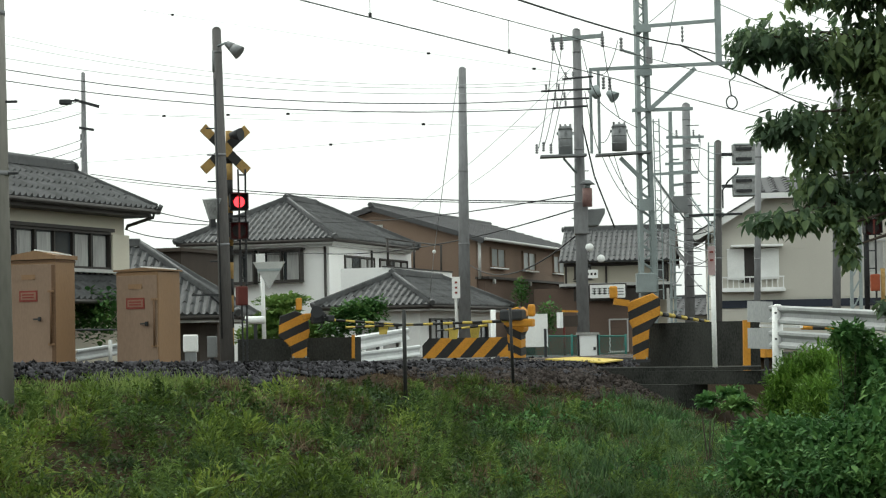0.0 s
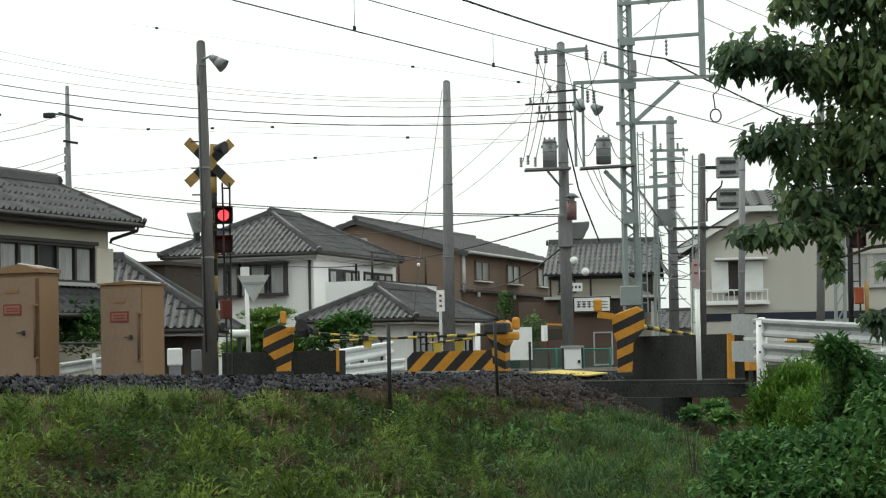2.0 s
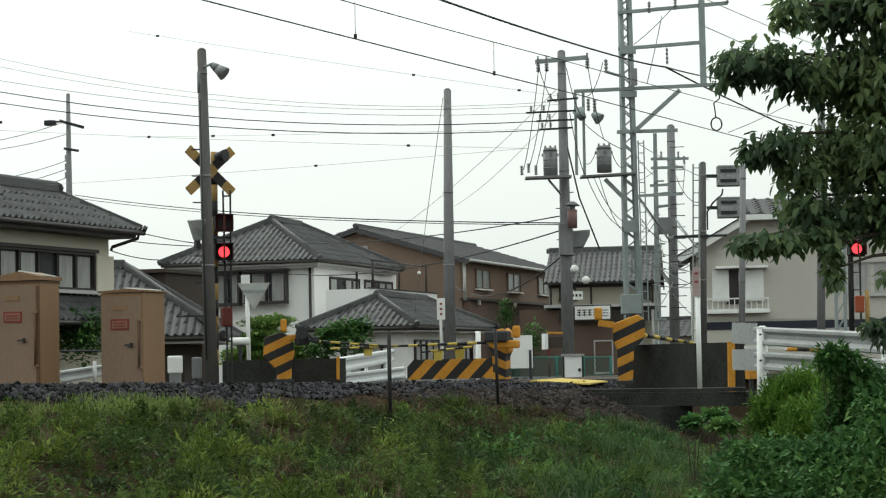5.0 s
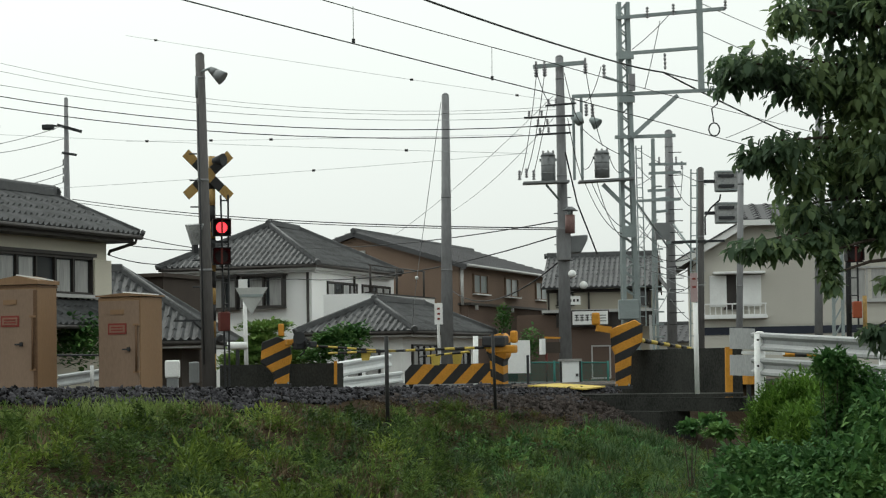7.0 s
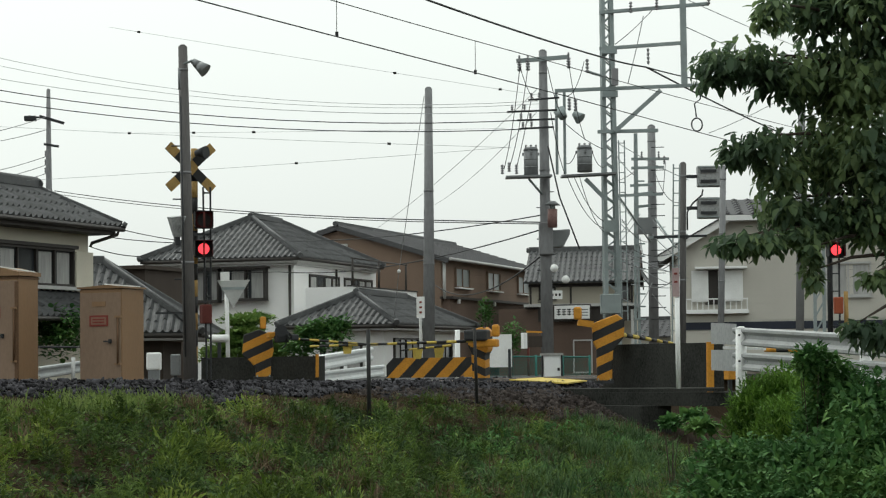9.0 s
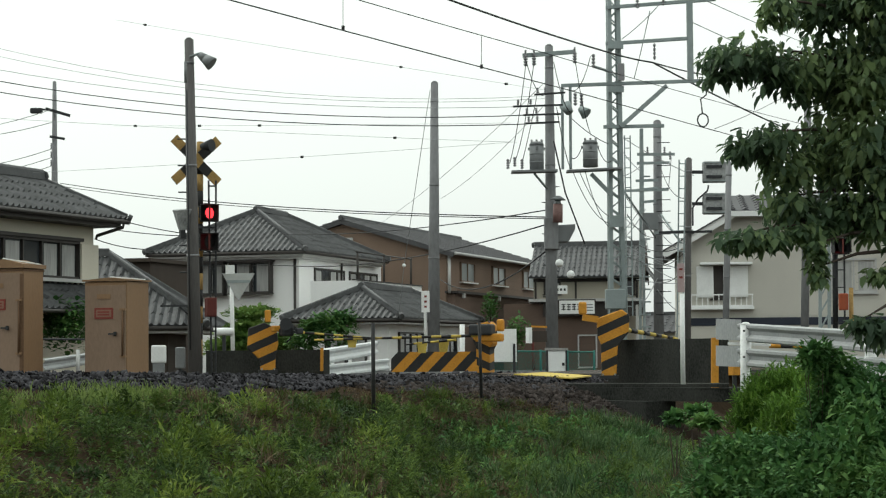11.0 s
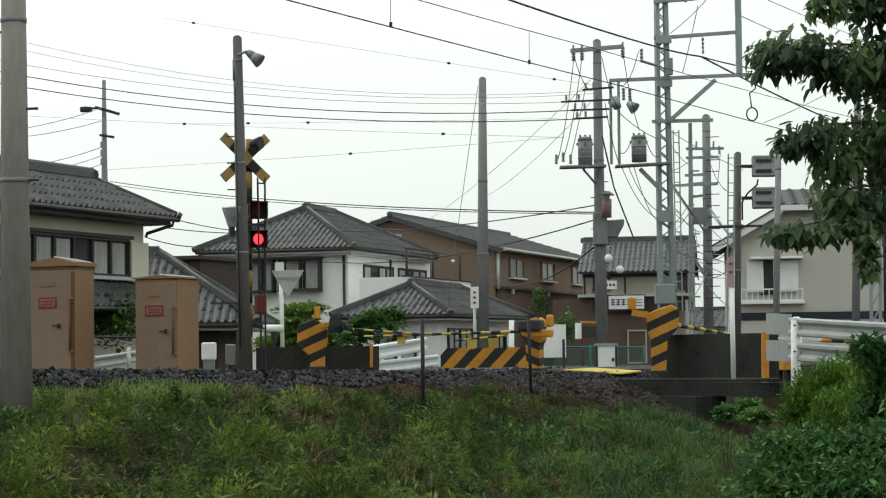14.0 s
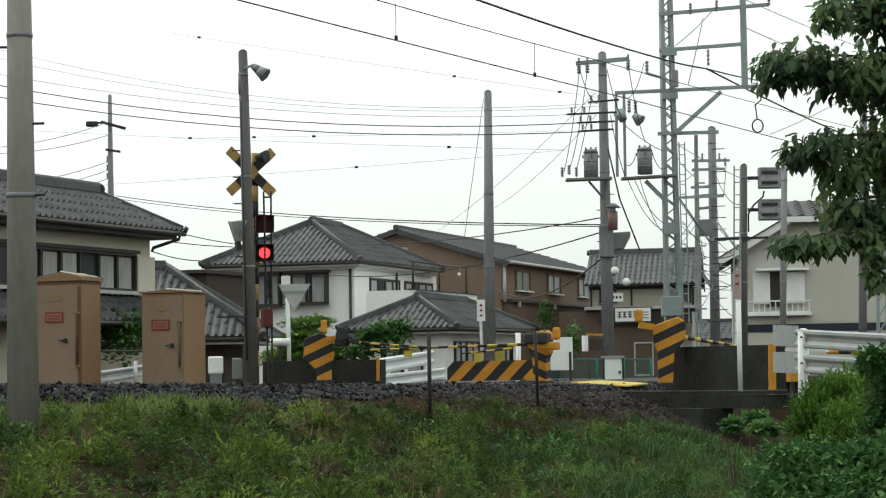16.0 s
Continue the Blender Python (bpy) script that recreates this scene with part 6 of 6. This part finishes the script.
def grass(name, n, hgt, wid, material, label, a1=8.0, keep_fn=None, tilt=0.35):
    x, y, z, a, b = scatter(n, -11, 22, 2.2, a1)
    keep = a > bank_limit(a, b) + RNG.normal(0, 0.12, n)
    if keep_fn is not None:
        keep &= keep_fn(x, y, a, b)
    x, y, z, a = x[keep], y[keep], z[keep], a[keep]
    k = len(x)
    h = hgt * RNG.lognormal(0, 0.35, k) * (0.6 + 0.4 * np.clip((a - 2.4) / 1.5, 0, 1))
    sz = np.stack([wid * RNG.uniform(0.7, 1.3, k), h, h], -1)
    return tagged(many(name, BLADE, BLADEF, np.stack([x, y, z - 0.01], -1), turns(k, tilt), sz, material), label, "grass", kind="stuff")


grass("grass", 52000, 0.11, 0.012, PALE_GRASS, "light green grass along the edge of the ballast", a1=3.3, keep_fn=lambda x, y, a, b: (b < 2 + 2 * np.sin(x)) & (a < 3.05 + 0.2 * np.sin(b * 3)), tilt=0.4)


SMALLV = np.array([(0, 0, 0), (-0.34, 0.42, 0.08), (0, 0.5, -0.03), (0.34, 0.42, 0.08), (0, 1.05, -0.12)])
SMALLF = np.array([(0, 2, 1), (0, 3, 2), (1, 2, 4), (2, 3, 4)])


def seen_bank(x, y):
    """The stretch of bank that is overgrown most thickly."""
    return (np.abs(x) < 0.25 * y + 0.6) & (y > 11)


def spots(n, a0=2.7, a1=9.5, b0=-11, b1=10, gap=0.3, keep_fn=None):
    """Places on the bank, past the ballast's edge, as rows of x, y, z."""
    x, y, z, a, b = scatter(n, b0, b1, a0, a1)
    keep = (a > bank_limit(a, b) + gap) & seen_bank(x, y)
    if keep_fn is not None:
        keep &= keep_fn(x, y, a, b)
    return np.stack([x, y, z], -1)[keep]


def around(c, n, spread):
    """n places scattered about each of the places c, laid on the ground."""
    p = np.repeat(c, n, 0)
    x, y = p[:, 0] + RNG.normal(0, spread, len(p)), p[:, 1] + RNG.normal(0, spread, len(p))
    return np.stack([x, y, land(x, y)], -1)


def leaf_turns(an, el, roll=0.35):
    """Turn matrices for leaves that point along an, raised by el."""
    c, s, ce, se = np.cos(an), np.sin(an), np.cos(el), np.sin(el)
    R = np.zeros((len(an), 3, 3))
    R[:, :, 0] = np.stack([c, s, 0 * c], -1)
    R[:, :, 1] = np.stack([-s * ce, c * ce, se], -1)
    R[:, :, 2] = np.stack([s * se, -c * se, ce], -1)
    q = RNG.normal(0, roll, len(an))
    T = np.zeros_like(R)
    T[:, 0, 0], T[:, 0, 2], T[:, 2, 0], T[:, 2, 2], T[:, 1, 1] = np.cos(q), np.sin(q), -np.sin(q), np.cos(q), 1
    return R @ T


def domes(name, c, leaves, rad, hgt, leaf, material, label, slim=0.5, rise=0.2):
    """Leafy mounds: leaves through the outer part of uneven domes."""
    k = len(c)
    r, h = rad * RNG.lognormal(0, 0.3, k), hgt * RNG.lognormal(0, 0.3, k)
    d = RNG.normal(0, 1, (k, leaves, 3))
    d[..., 2] = np.abs(d[..., 2])
    d /= np.linalg.norm(d, axis=-1, keepdims=True)
    lump = 1 + 0.25 * np.sin(d[..., 0] * 6 + c[:, :1] * 9) * np.sin(d[..., 1] * 5 + c[:, 1:2] * 7)
    d *= (RNG.uniform(0.5, 1.05, (k, leaves)) * lump)[..., None]
    places = (c[:, None] + d * np.stack([r, r, h], -1)[:, None]).reshape(-1, 3)
    d = d.reshape(-1, 3)
    m = len(places)
    an = np.arctan2(-d[:, 0], d[:, 1]) + RNG.normal(0, 0.7, m)
    size = leaf * RNG.lognormal(0, 0.35, m)
    ob = many(name, SMALLV, SMALLF, places, leaf_turns(an, rise + 0.5 * d[:, 2] + RNG.normal(0, 0.4, m)), np.stack([size * slim, size, size], -1), material)
    return tagged(ob, label, "weeds", kind="stuff")


def stalks(name, c, leaves, hgt, leaf, material, label, slim=0.25, rise=0.5):
    """Upright weeds: narrow leaves in whorls up a leaning stem, closest at the tip."""
    k = len(c)
    a, b = (c[:, 0] - TX) * TC - (c[:, 1] - TY) * TS, (c[:, 0] - TX) * TS + (c[:, 1] - TY) * TC
    h = hgt * RNG.lognormal(0, 0.25, k) * np.clip((a - bank_limit(a, b)) / 2.0, 0.35, 1)      # lower towards the dry ballast
    lean = RNG.normal(0, 0.14, (k, 2))
    u = RNG.uniform(0.03, 1, (k, leaves)) ** 0.8
    places = np.stack([c[:, :1] + lean[:, :1] * u * h[:, None], c[:, 1:2] + lean[:, 1:] * u * h[:, None], c[:, 2:] + u * h[:, None]], -1).reshape(-1, 3)
    m = k * leaves
    size = leaf * RNG.lognormal(0, 0.25, m) * (1.2 - 0.55 * u.ravel())
    ob = many(name, SMALLV, SMALLF, places, leaf_turns(RNG.uniform(0, math.tau, m), RNG.normal(rise, 0.3, m) + 0.6 * (u.ravel() - 0.6)), np.stack([size * slim, size, size], -1), material)
    return tagged(ob, label, "weeds", kind="stuff")


def tufts(name, c, blades, hgt, wid, material, label, tilt=0.5):
    """Tufts of arching blades that spread from one foot."""
    k = len(c)
    p = np.repeat(c, blades, 0) + np.stack([RNG.normal(0, 0.05, k * blades), RNG.normal(0, 0.05, k * blades), np.zeros(k * blades)], -1)
    h = hgt * np.repeat(RNG.lognormal(0, 0.25, k), blades) * RNG.uniform(0.55, 1.15, k * blades)
    ob = many(name, BLADE, BLADEF, p, turns(k * blades, tilt), np.stack([wid * RNG.uniform(0.7, 1.3, k * blades), h, h], -1), material)
    return tagged(ob, label, "grass", kind="stuff")


west = lambda x, y, a, b: x + RNG.normal(0, 0.8, len(x)) < -0.9
middle = lambda x, y, a, b: np.abs(x + RNG.normal(0, 0.6, len(x)) + 0.3) < 2.0
east = lambda x, y, a, b: x + RNG.normal(0, 0.5, len(x)) > 1.1

domes("weeds", spots(3000, gap=0.2), 24, 0.13, 0.05, 0.034, WEED, "low green weeds that cover the railway bank", 0.6)
domes("creeper", around(spots(200, a0=3.4, keep_fn=middle), 6, 0.2), 40, 0.16, 0.09, 0.04, CREEPER, "dark small-leaved creeper on the railway bank", 0.75)
domes("creeper", around(spots(200, a0=3.2, keep_fn=west), 5, 0.2), 44, 0.16, 0.1, 0.042, CREEPER, "dark small-leaved creeper on the railway bank", 0.7)
domes("weeds", around(spots(110, a0=3.3, gap=0.75, keep_fn=west), 3, 0.15), 200, 0.17, 0.25, 0.05, BANK_YELLOW, "yellow-green bushy weeds on the bank", 0.42, 0.4)
domes("weeds", around(spots(60, a0=3.6, gap=0.8, keep_fn=middle), 3, 0.12), 170, 0.13, 0.2, 0.044, BANK_LIGHT, "light green bushy weeds on the bank", 0.4, 0.4)
domes("weeds", around(spots(130, a0=3.5, gap=0.5, keep_fn=middle), 3, 0.16), 110, 0.15, 0.14, 0.045, WEED, "mid-green bushy weeds on the bank", 0.45, 0.3)
stalks("weeds", around(spots(95, a0=3.2, gap=0.75, keep_fn=west), 7, 0.08), 64, 0.36, 0.07, BANK_LIGHT, "tall light green feathery weeds on the bank")
stalks("weeds", around(spots(100, a0=3.2, gap=0.7, keep_fn=middle), 6, 0.07), 60, 0.31, 0.062, BANK_LIGHT, "tall light green feathery weeds on the bank")
stalks("weeds", around(spots(70, a0=2.9, gap=0.35), 4, 0.06), 50, 0.2, 0.05, BANK_YELLOW, "small yellow-green weeds near the ballast")
stalks("weeds", around(spots(200, a0=2.9, gap=0.5), 5, 0.12), 40, 0.22, 0.052, WEED, "green narrow-leaved weeds on the bank")
tufts("grass", around(spots(620, a0=4.0, a1=12.5, keep_fn=east), 5, 0.16), 46, 0.19, 0.013, SEDGE, "long dark arching grass at the foot of the bank", 0.75)
domes("weeds", around(spots(260, a0=4.2, a1=12.5, keep_fn=east), 4, 0.18), 100, 0.16, 0.12, 0.05, VINE, "dark broad-leaved weeds at the foot of the bank", 0.6)
domes("weeds", around(spots(80, a0=4.2, gap=0.6, keep_fn=east), 3, 0.15), 90, 0.13, 0.13, 0.045, BANK_LIGHT, "light green weeds at the foot of the bank", 0.4)
tufts("grass", around(spots(260, a0=2.7, gap=0.0), 3, 0.12), 24, 0.12, 0.011, GRASS, "short green grass tufts on the bank", 0.5)
tufts("dry_grass", around(spots(130, a0=2.8, gap=0.1), 3, 0.14), 30, 0.18, 0.009, STRAW, "dry brown stalks among the weeds", 0.75)
domes("dry_weeds", around(spots(90, a0=2.7, gap=0.1), 3, 0.15), 50, 0.14, 0.08, 0.045, STRAW, "withered brown weeds in patches on the bank", 0.3)
domes("dry_weeds", around(spots(260, a0=2.6, a1=4.6, b0=3, gap=-0.2), 2, 0.14), 40, 0.14, 0.05, 0.036, STRAW, "withered brown weeds on the gravel", 0.25)


def clump(name, parent, c, r, n, leaf, material, droop=-0.2, shell=0.5, spread=0.4, slim=1.0):
    """A cloud of leaves inside an uneven ellipsoid."""
    d = RNG.normal(0, 1, (n, 3))
    d /= np.linalg.norm(d, axis=1)[:, None]
    rad = RNG.uniform(shell, 1.0, n) * (1 + 0.22 * np.sin(d[:, 0] * 5 + c[0]) * np.sin(d[:, 2] * 6 + c[2]) + RNG.normal(0, 0.06, n))
    places = np.array(c) + d * rad[:, None] * np.array(r)
    an = np.arctan2(-d[:, 0], d[:, 1]) + RNG.normal(0, 0.8, n)
    el = RNG.normal(droop, spread, n)
    cc, s, ce, se = np.cos(an), np.sin(an), np.cos(el), np.sin(el)
    R = np.zeros((n, 3, 3))
    R[:, :, 0] = np.stack([cc, s, 0 * cc], -1)
    R[:, :, 1] = np.stack([-s * ce, cc * ce, se], -1)
    R[:, :, 2] = np.stack([s * se, -cc * se, ce], -1)
    size = leaf * RNG.lognormal(0, 0.25, n)
    return many(name, LEAFV, LEAFF, places, R, np.stack([size * slim, size, size], -1), material, parent)


# the tree that hangs into the view
tree = thing("tree", (0, 0, 0), "dark green broad-leaved tree with drooping branches", "tree")
root = Vector((4.6, 14.6, float(land(np.array(4.6), np.array(14.6)))))
fork = root + Vector((-0.15, 0.1, 2.0))
bm = bmesh.new()
rod(bm, root - Vector((0, 0, 0.3)), fork, 0.15, 0.11, 14)
rod(bm, fork, fork + Vector((0.1, 0, 1.9)), 0.11, 0.05, 12)
part("trunk", bm, BARK, tree)
TIPS = [((2.177, 14, 2.394), 0.19, 0.16), ((2.383, 14.1, 2.446), 0.24, 0.17), ((2.678, 14.2, 2.358), 0.28, 0.2), ((2.999, 14.4, 2.363), 0.32, 0.3), ((3.236, 14.2, 2.293), 0.36, 0.4),
        ((2.527, 13.8, 2.753), 0.13, 0.14), ((2.889, 14.2, 2.859), 0.26, 0.24), ((3.166, 14, 2.901), 0.34, 0.34), ((3.518, 14.5, 2.7), 0.4, 0.5),
        ((2.275, 14, 1.801), 0.11, 0.11), ((2.473, 14, 1.858), 0.2, 0.13), ((2.645, 14.1, 1.669), 0.22, 0.17), ((2.966, 14.3, 1.825), 0.3, 0.28), ((3.221, 14.1, 1.762), 0.36, 0.4),
        ((2.639, 14.1, 1.412), 0.2, 0.14), ((2.247, 13.9, 1.159), 0.16, 0.08), ((2.441, 13.9, 1.173), 0.2, 0.1), ((2.734, 14, 1.223), 0.22, 0.09), ((3.015, 14.2, 1.376), 0.26, 0.16), ((3.27, 14.1, 1.346), 0.32, 0.2),
        ((2.774, 13.8, 0.925), 0.04, 0.1), ((2.75, 13.8, 1.079), 0.07, 0.1), ((3.199, 13.8, 0.921), 0.09, 0.05), ((3.475, 14, 1.004), 0.2, 0.2), ((3.023, 13.6, 0.573), 0.12, 0.06), ((3.212, 13.6, 0.533), 0.2, 0.12),
        ((4.9, 15.4, 3.4), 0.9, 0.8), ((5.4, 14.2, 2.6), 0.9, 0.8), ((4.4, 14.6, 4.0), 0.9, 0.6), ((4.4, 15.3, 2.4), 0.5, 0.5)]
for c, r, hz in TIPS:
    c = Vector(c)
    start = fork + Vector((0, 0, max(-0.9, min(1.7, (c.z - fork.z) * 0.7 - 0.1))))
    mid = start.lerp(c, 0.55) + Vector((0, 0, 0.22))
    pts = [start, start.lerp(mid, 0.5) + Vector((0, 0, 0.08)), mid, mid.lerp(c, 0.6) + Vector((0, 0, 0.06)), c + Vector((0, 0, hz * 0.4))]
    bm = bmesh.new()
    for k in range(4):
        rod(bm, pts[k], pts[k + 1], 0.034 * (1 - k / 4.6), 0.034 * (1 - (k + 1) / 4.6), 7)
    limb = part("limb", bm, BARK, tree)
    tagged(clump("foliage", limb, c, (r, r * 1.3, hz), int(1900 * (r * hz) ** 0.5 * (r + hz) * 2) + 60, 0.075, LEAF, droop=-0.8, shell=0.3, spread=0.5, slim=0.85), kind="stuff")


def shrub(name, label, blobs, leaf, material, droop=0.3, shell=0.35, dens=900, slim=1.0):
    t = thing(name, (0, 0, 0), label, "shrub")
    for c, r, hz in blobs:
        c = Vector(c)
        z = float(land(np.array(c.x), np.array(c.y)))
        for k in range(5):
            an = k * 1.25
            st = part("stem", rodded((c.x, c.y, z - 0.05), (c.x + 0.7 * r * math.cos(an), c.y + 0.7 * r * math.sin(an), max(c.z, z + 0.1)), 0.006, 0.003, 5), BARK, t)
        tagged(clump("foliage", st, c, (r, r * 1.1, hz), int(dens * (r * r + r * hz) / leaf * 0.06 / max(r, 0.1)), leaf, material, droop, shell, 0.6, slim), kind="stuff")
    return t


shrub("shrub", "light green feathery bush on the bank", [((3.003, 18, -0.184), 0.2, 0.3), ((3.156, 18, -0.086), 0.26, 0.34), ((3.383, 18, -0.014), 0.32, 0.32), ((3.593, 17.8, -0.037), 0.36, 0.33), ((3.314, 17.4, -0.218), 0.4, 0.3), ((3.612, 17.2, -0.19), 0.4, 0.3)], 0.05, BUSH, 0.8, 0.25, 5200, 0.45)
shrub("shrub", "dark green leafy creeper mound on the bank", [((3.272, 16.4, 0.339), 0.16, 0.14), ((3.472, 16.5, 0.131), 0.22, 0.24), ((3.374, 16.5, -0.12), 0.24, 0.26), ((3.631, 16.2, -0.002), 0.32, 0.28), ((3.624, 15.8, -0.233), 0.4, 0.4), ((3.003, 15.8, -0.445), 0.5, 0.2), ((2.63, 16.2, -0.416), 0.4, 0.16), ((3.291, 15.5, -0.432), 0.5, 0.3), ((3.0, 15.2, -0.66), 0.55, 0.28), ((3.5, 14.9, -0.62), 0.5, 0.28), ((2.5, 15.8, -0.66), 0.45, 0.22)], 0.06, VINE, 0.1, 0.3, 3000, 0.8)
shrub("shrub", "green fern-like weeds at the ditch", [((3.035, 21, -0.335), 0.16, 0.08), ((2.844, 22, -0.323), 0.14, 0.07), ((3.02, 21.5, -0.238), 0.16, 0.06)], 0.07, VINE, 0.1, 0.2, 1500)
# garden plants by the houses
pine = thing("garden_pine", ground_at((-4.503, 58, 1.124)), "clipped garden pine with a rounded crown", "tree")
o = Vector(pine.matrix_basis.translation)
part("trunk", rodded((0, 0, -0.1), (0.1, 0, 1.7), 0.09, 0.06), BARK, pine)
for q, r, hz in (((-4.546, 58, 1.528), 0.75, 0.2), ((-4.599, 57.6, 1.185), 0.55, 0.16), ((-4.906, 57.4, 0.932), 0.6, 0.22), ((-4.269, 57.4, 0.763), 0.8, 0.25), ((-5.212, 57.2, 0.57), 0.7, 0.3), ((-3.696, 57.4, 0.658), 0.5, 0.25)):
    tagged(clump("foliage", pine, Vector(q) - o, (r, r, hz), 900, 0.13, PINE, 0.5, 0.4), kind="stuff")
shr = thing("garden_tree", ground_at((-2.369, 56, 1.067)), "small dark green garden tree before the annexe", "tree")
o = Vector(shr.matrix_basis.translation)
part("trunk", rodded((0, 0, -0.1), (0, 0, 1.6), 0.06, 0.04), BARK, shr)
for q, r, hz in (((-2.367, 56, 1.222), 0.55, 0.35), ((-1.898, 56, 1.308), 0.4, 0.28), ((-2.759, 56, 1.073), 0.35, 0.3), ((-2.131, 55.8, 0.875), 0.7, 0.4), ((-2.909, 55.8, 0.732), 0.5, 0.35)):
    tagged(clump("foliage", shr, Vector(q) - o, (r, r, hz), 500, 0.13, VINE, 0.2, 0.3), kind="stuff")
hed = thing("hedge", ground_at((-9.543, 56, 1.183)), "dark shrubs in the shade beside the house", "shrub")
o = Vector(hed.matrix_basis.translation)
for q, r, hz in (((-9.777, 56, 1.343), 0.5, 0.6), ((-9.339, 56, 1.414), 0.6, 0.6), ((-9.51, 55.8, 1.025), 0.9, 0.6)):
    tagged(clump("foliage", hed, Vector(q) - o, (r, r, hz), 500, 0.15, VINE, 0.2, 0.3), kind="stuff")
for q in ((3.63, 70, 1.042), (3.5, 90, 2.36)):
    t = thing("garden_shrub", ground_at(q), "slim green shrub against the brown wall", "shrub", "wall shrubs")
    c = Vector(q) - Vector(t.matrix_basis.translation)
    part("stem", rodded((0, 0, -0.1), (0, 0, c.z), 0.03), BARK, t)
    tagged(clump("foliage", t, c, (0.4, 0.4, 0.7), 400, 0.13, VINE, 0.4, 0.2), kind="stuff")


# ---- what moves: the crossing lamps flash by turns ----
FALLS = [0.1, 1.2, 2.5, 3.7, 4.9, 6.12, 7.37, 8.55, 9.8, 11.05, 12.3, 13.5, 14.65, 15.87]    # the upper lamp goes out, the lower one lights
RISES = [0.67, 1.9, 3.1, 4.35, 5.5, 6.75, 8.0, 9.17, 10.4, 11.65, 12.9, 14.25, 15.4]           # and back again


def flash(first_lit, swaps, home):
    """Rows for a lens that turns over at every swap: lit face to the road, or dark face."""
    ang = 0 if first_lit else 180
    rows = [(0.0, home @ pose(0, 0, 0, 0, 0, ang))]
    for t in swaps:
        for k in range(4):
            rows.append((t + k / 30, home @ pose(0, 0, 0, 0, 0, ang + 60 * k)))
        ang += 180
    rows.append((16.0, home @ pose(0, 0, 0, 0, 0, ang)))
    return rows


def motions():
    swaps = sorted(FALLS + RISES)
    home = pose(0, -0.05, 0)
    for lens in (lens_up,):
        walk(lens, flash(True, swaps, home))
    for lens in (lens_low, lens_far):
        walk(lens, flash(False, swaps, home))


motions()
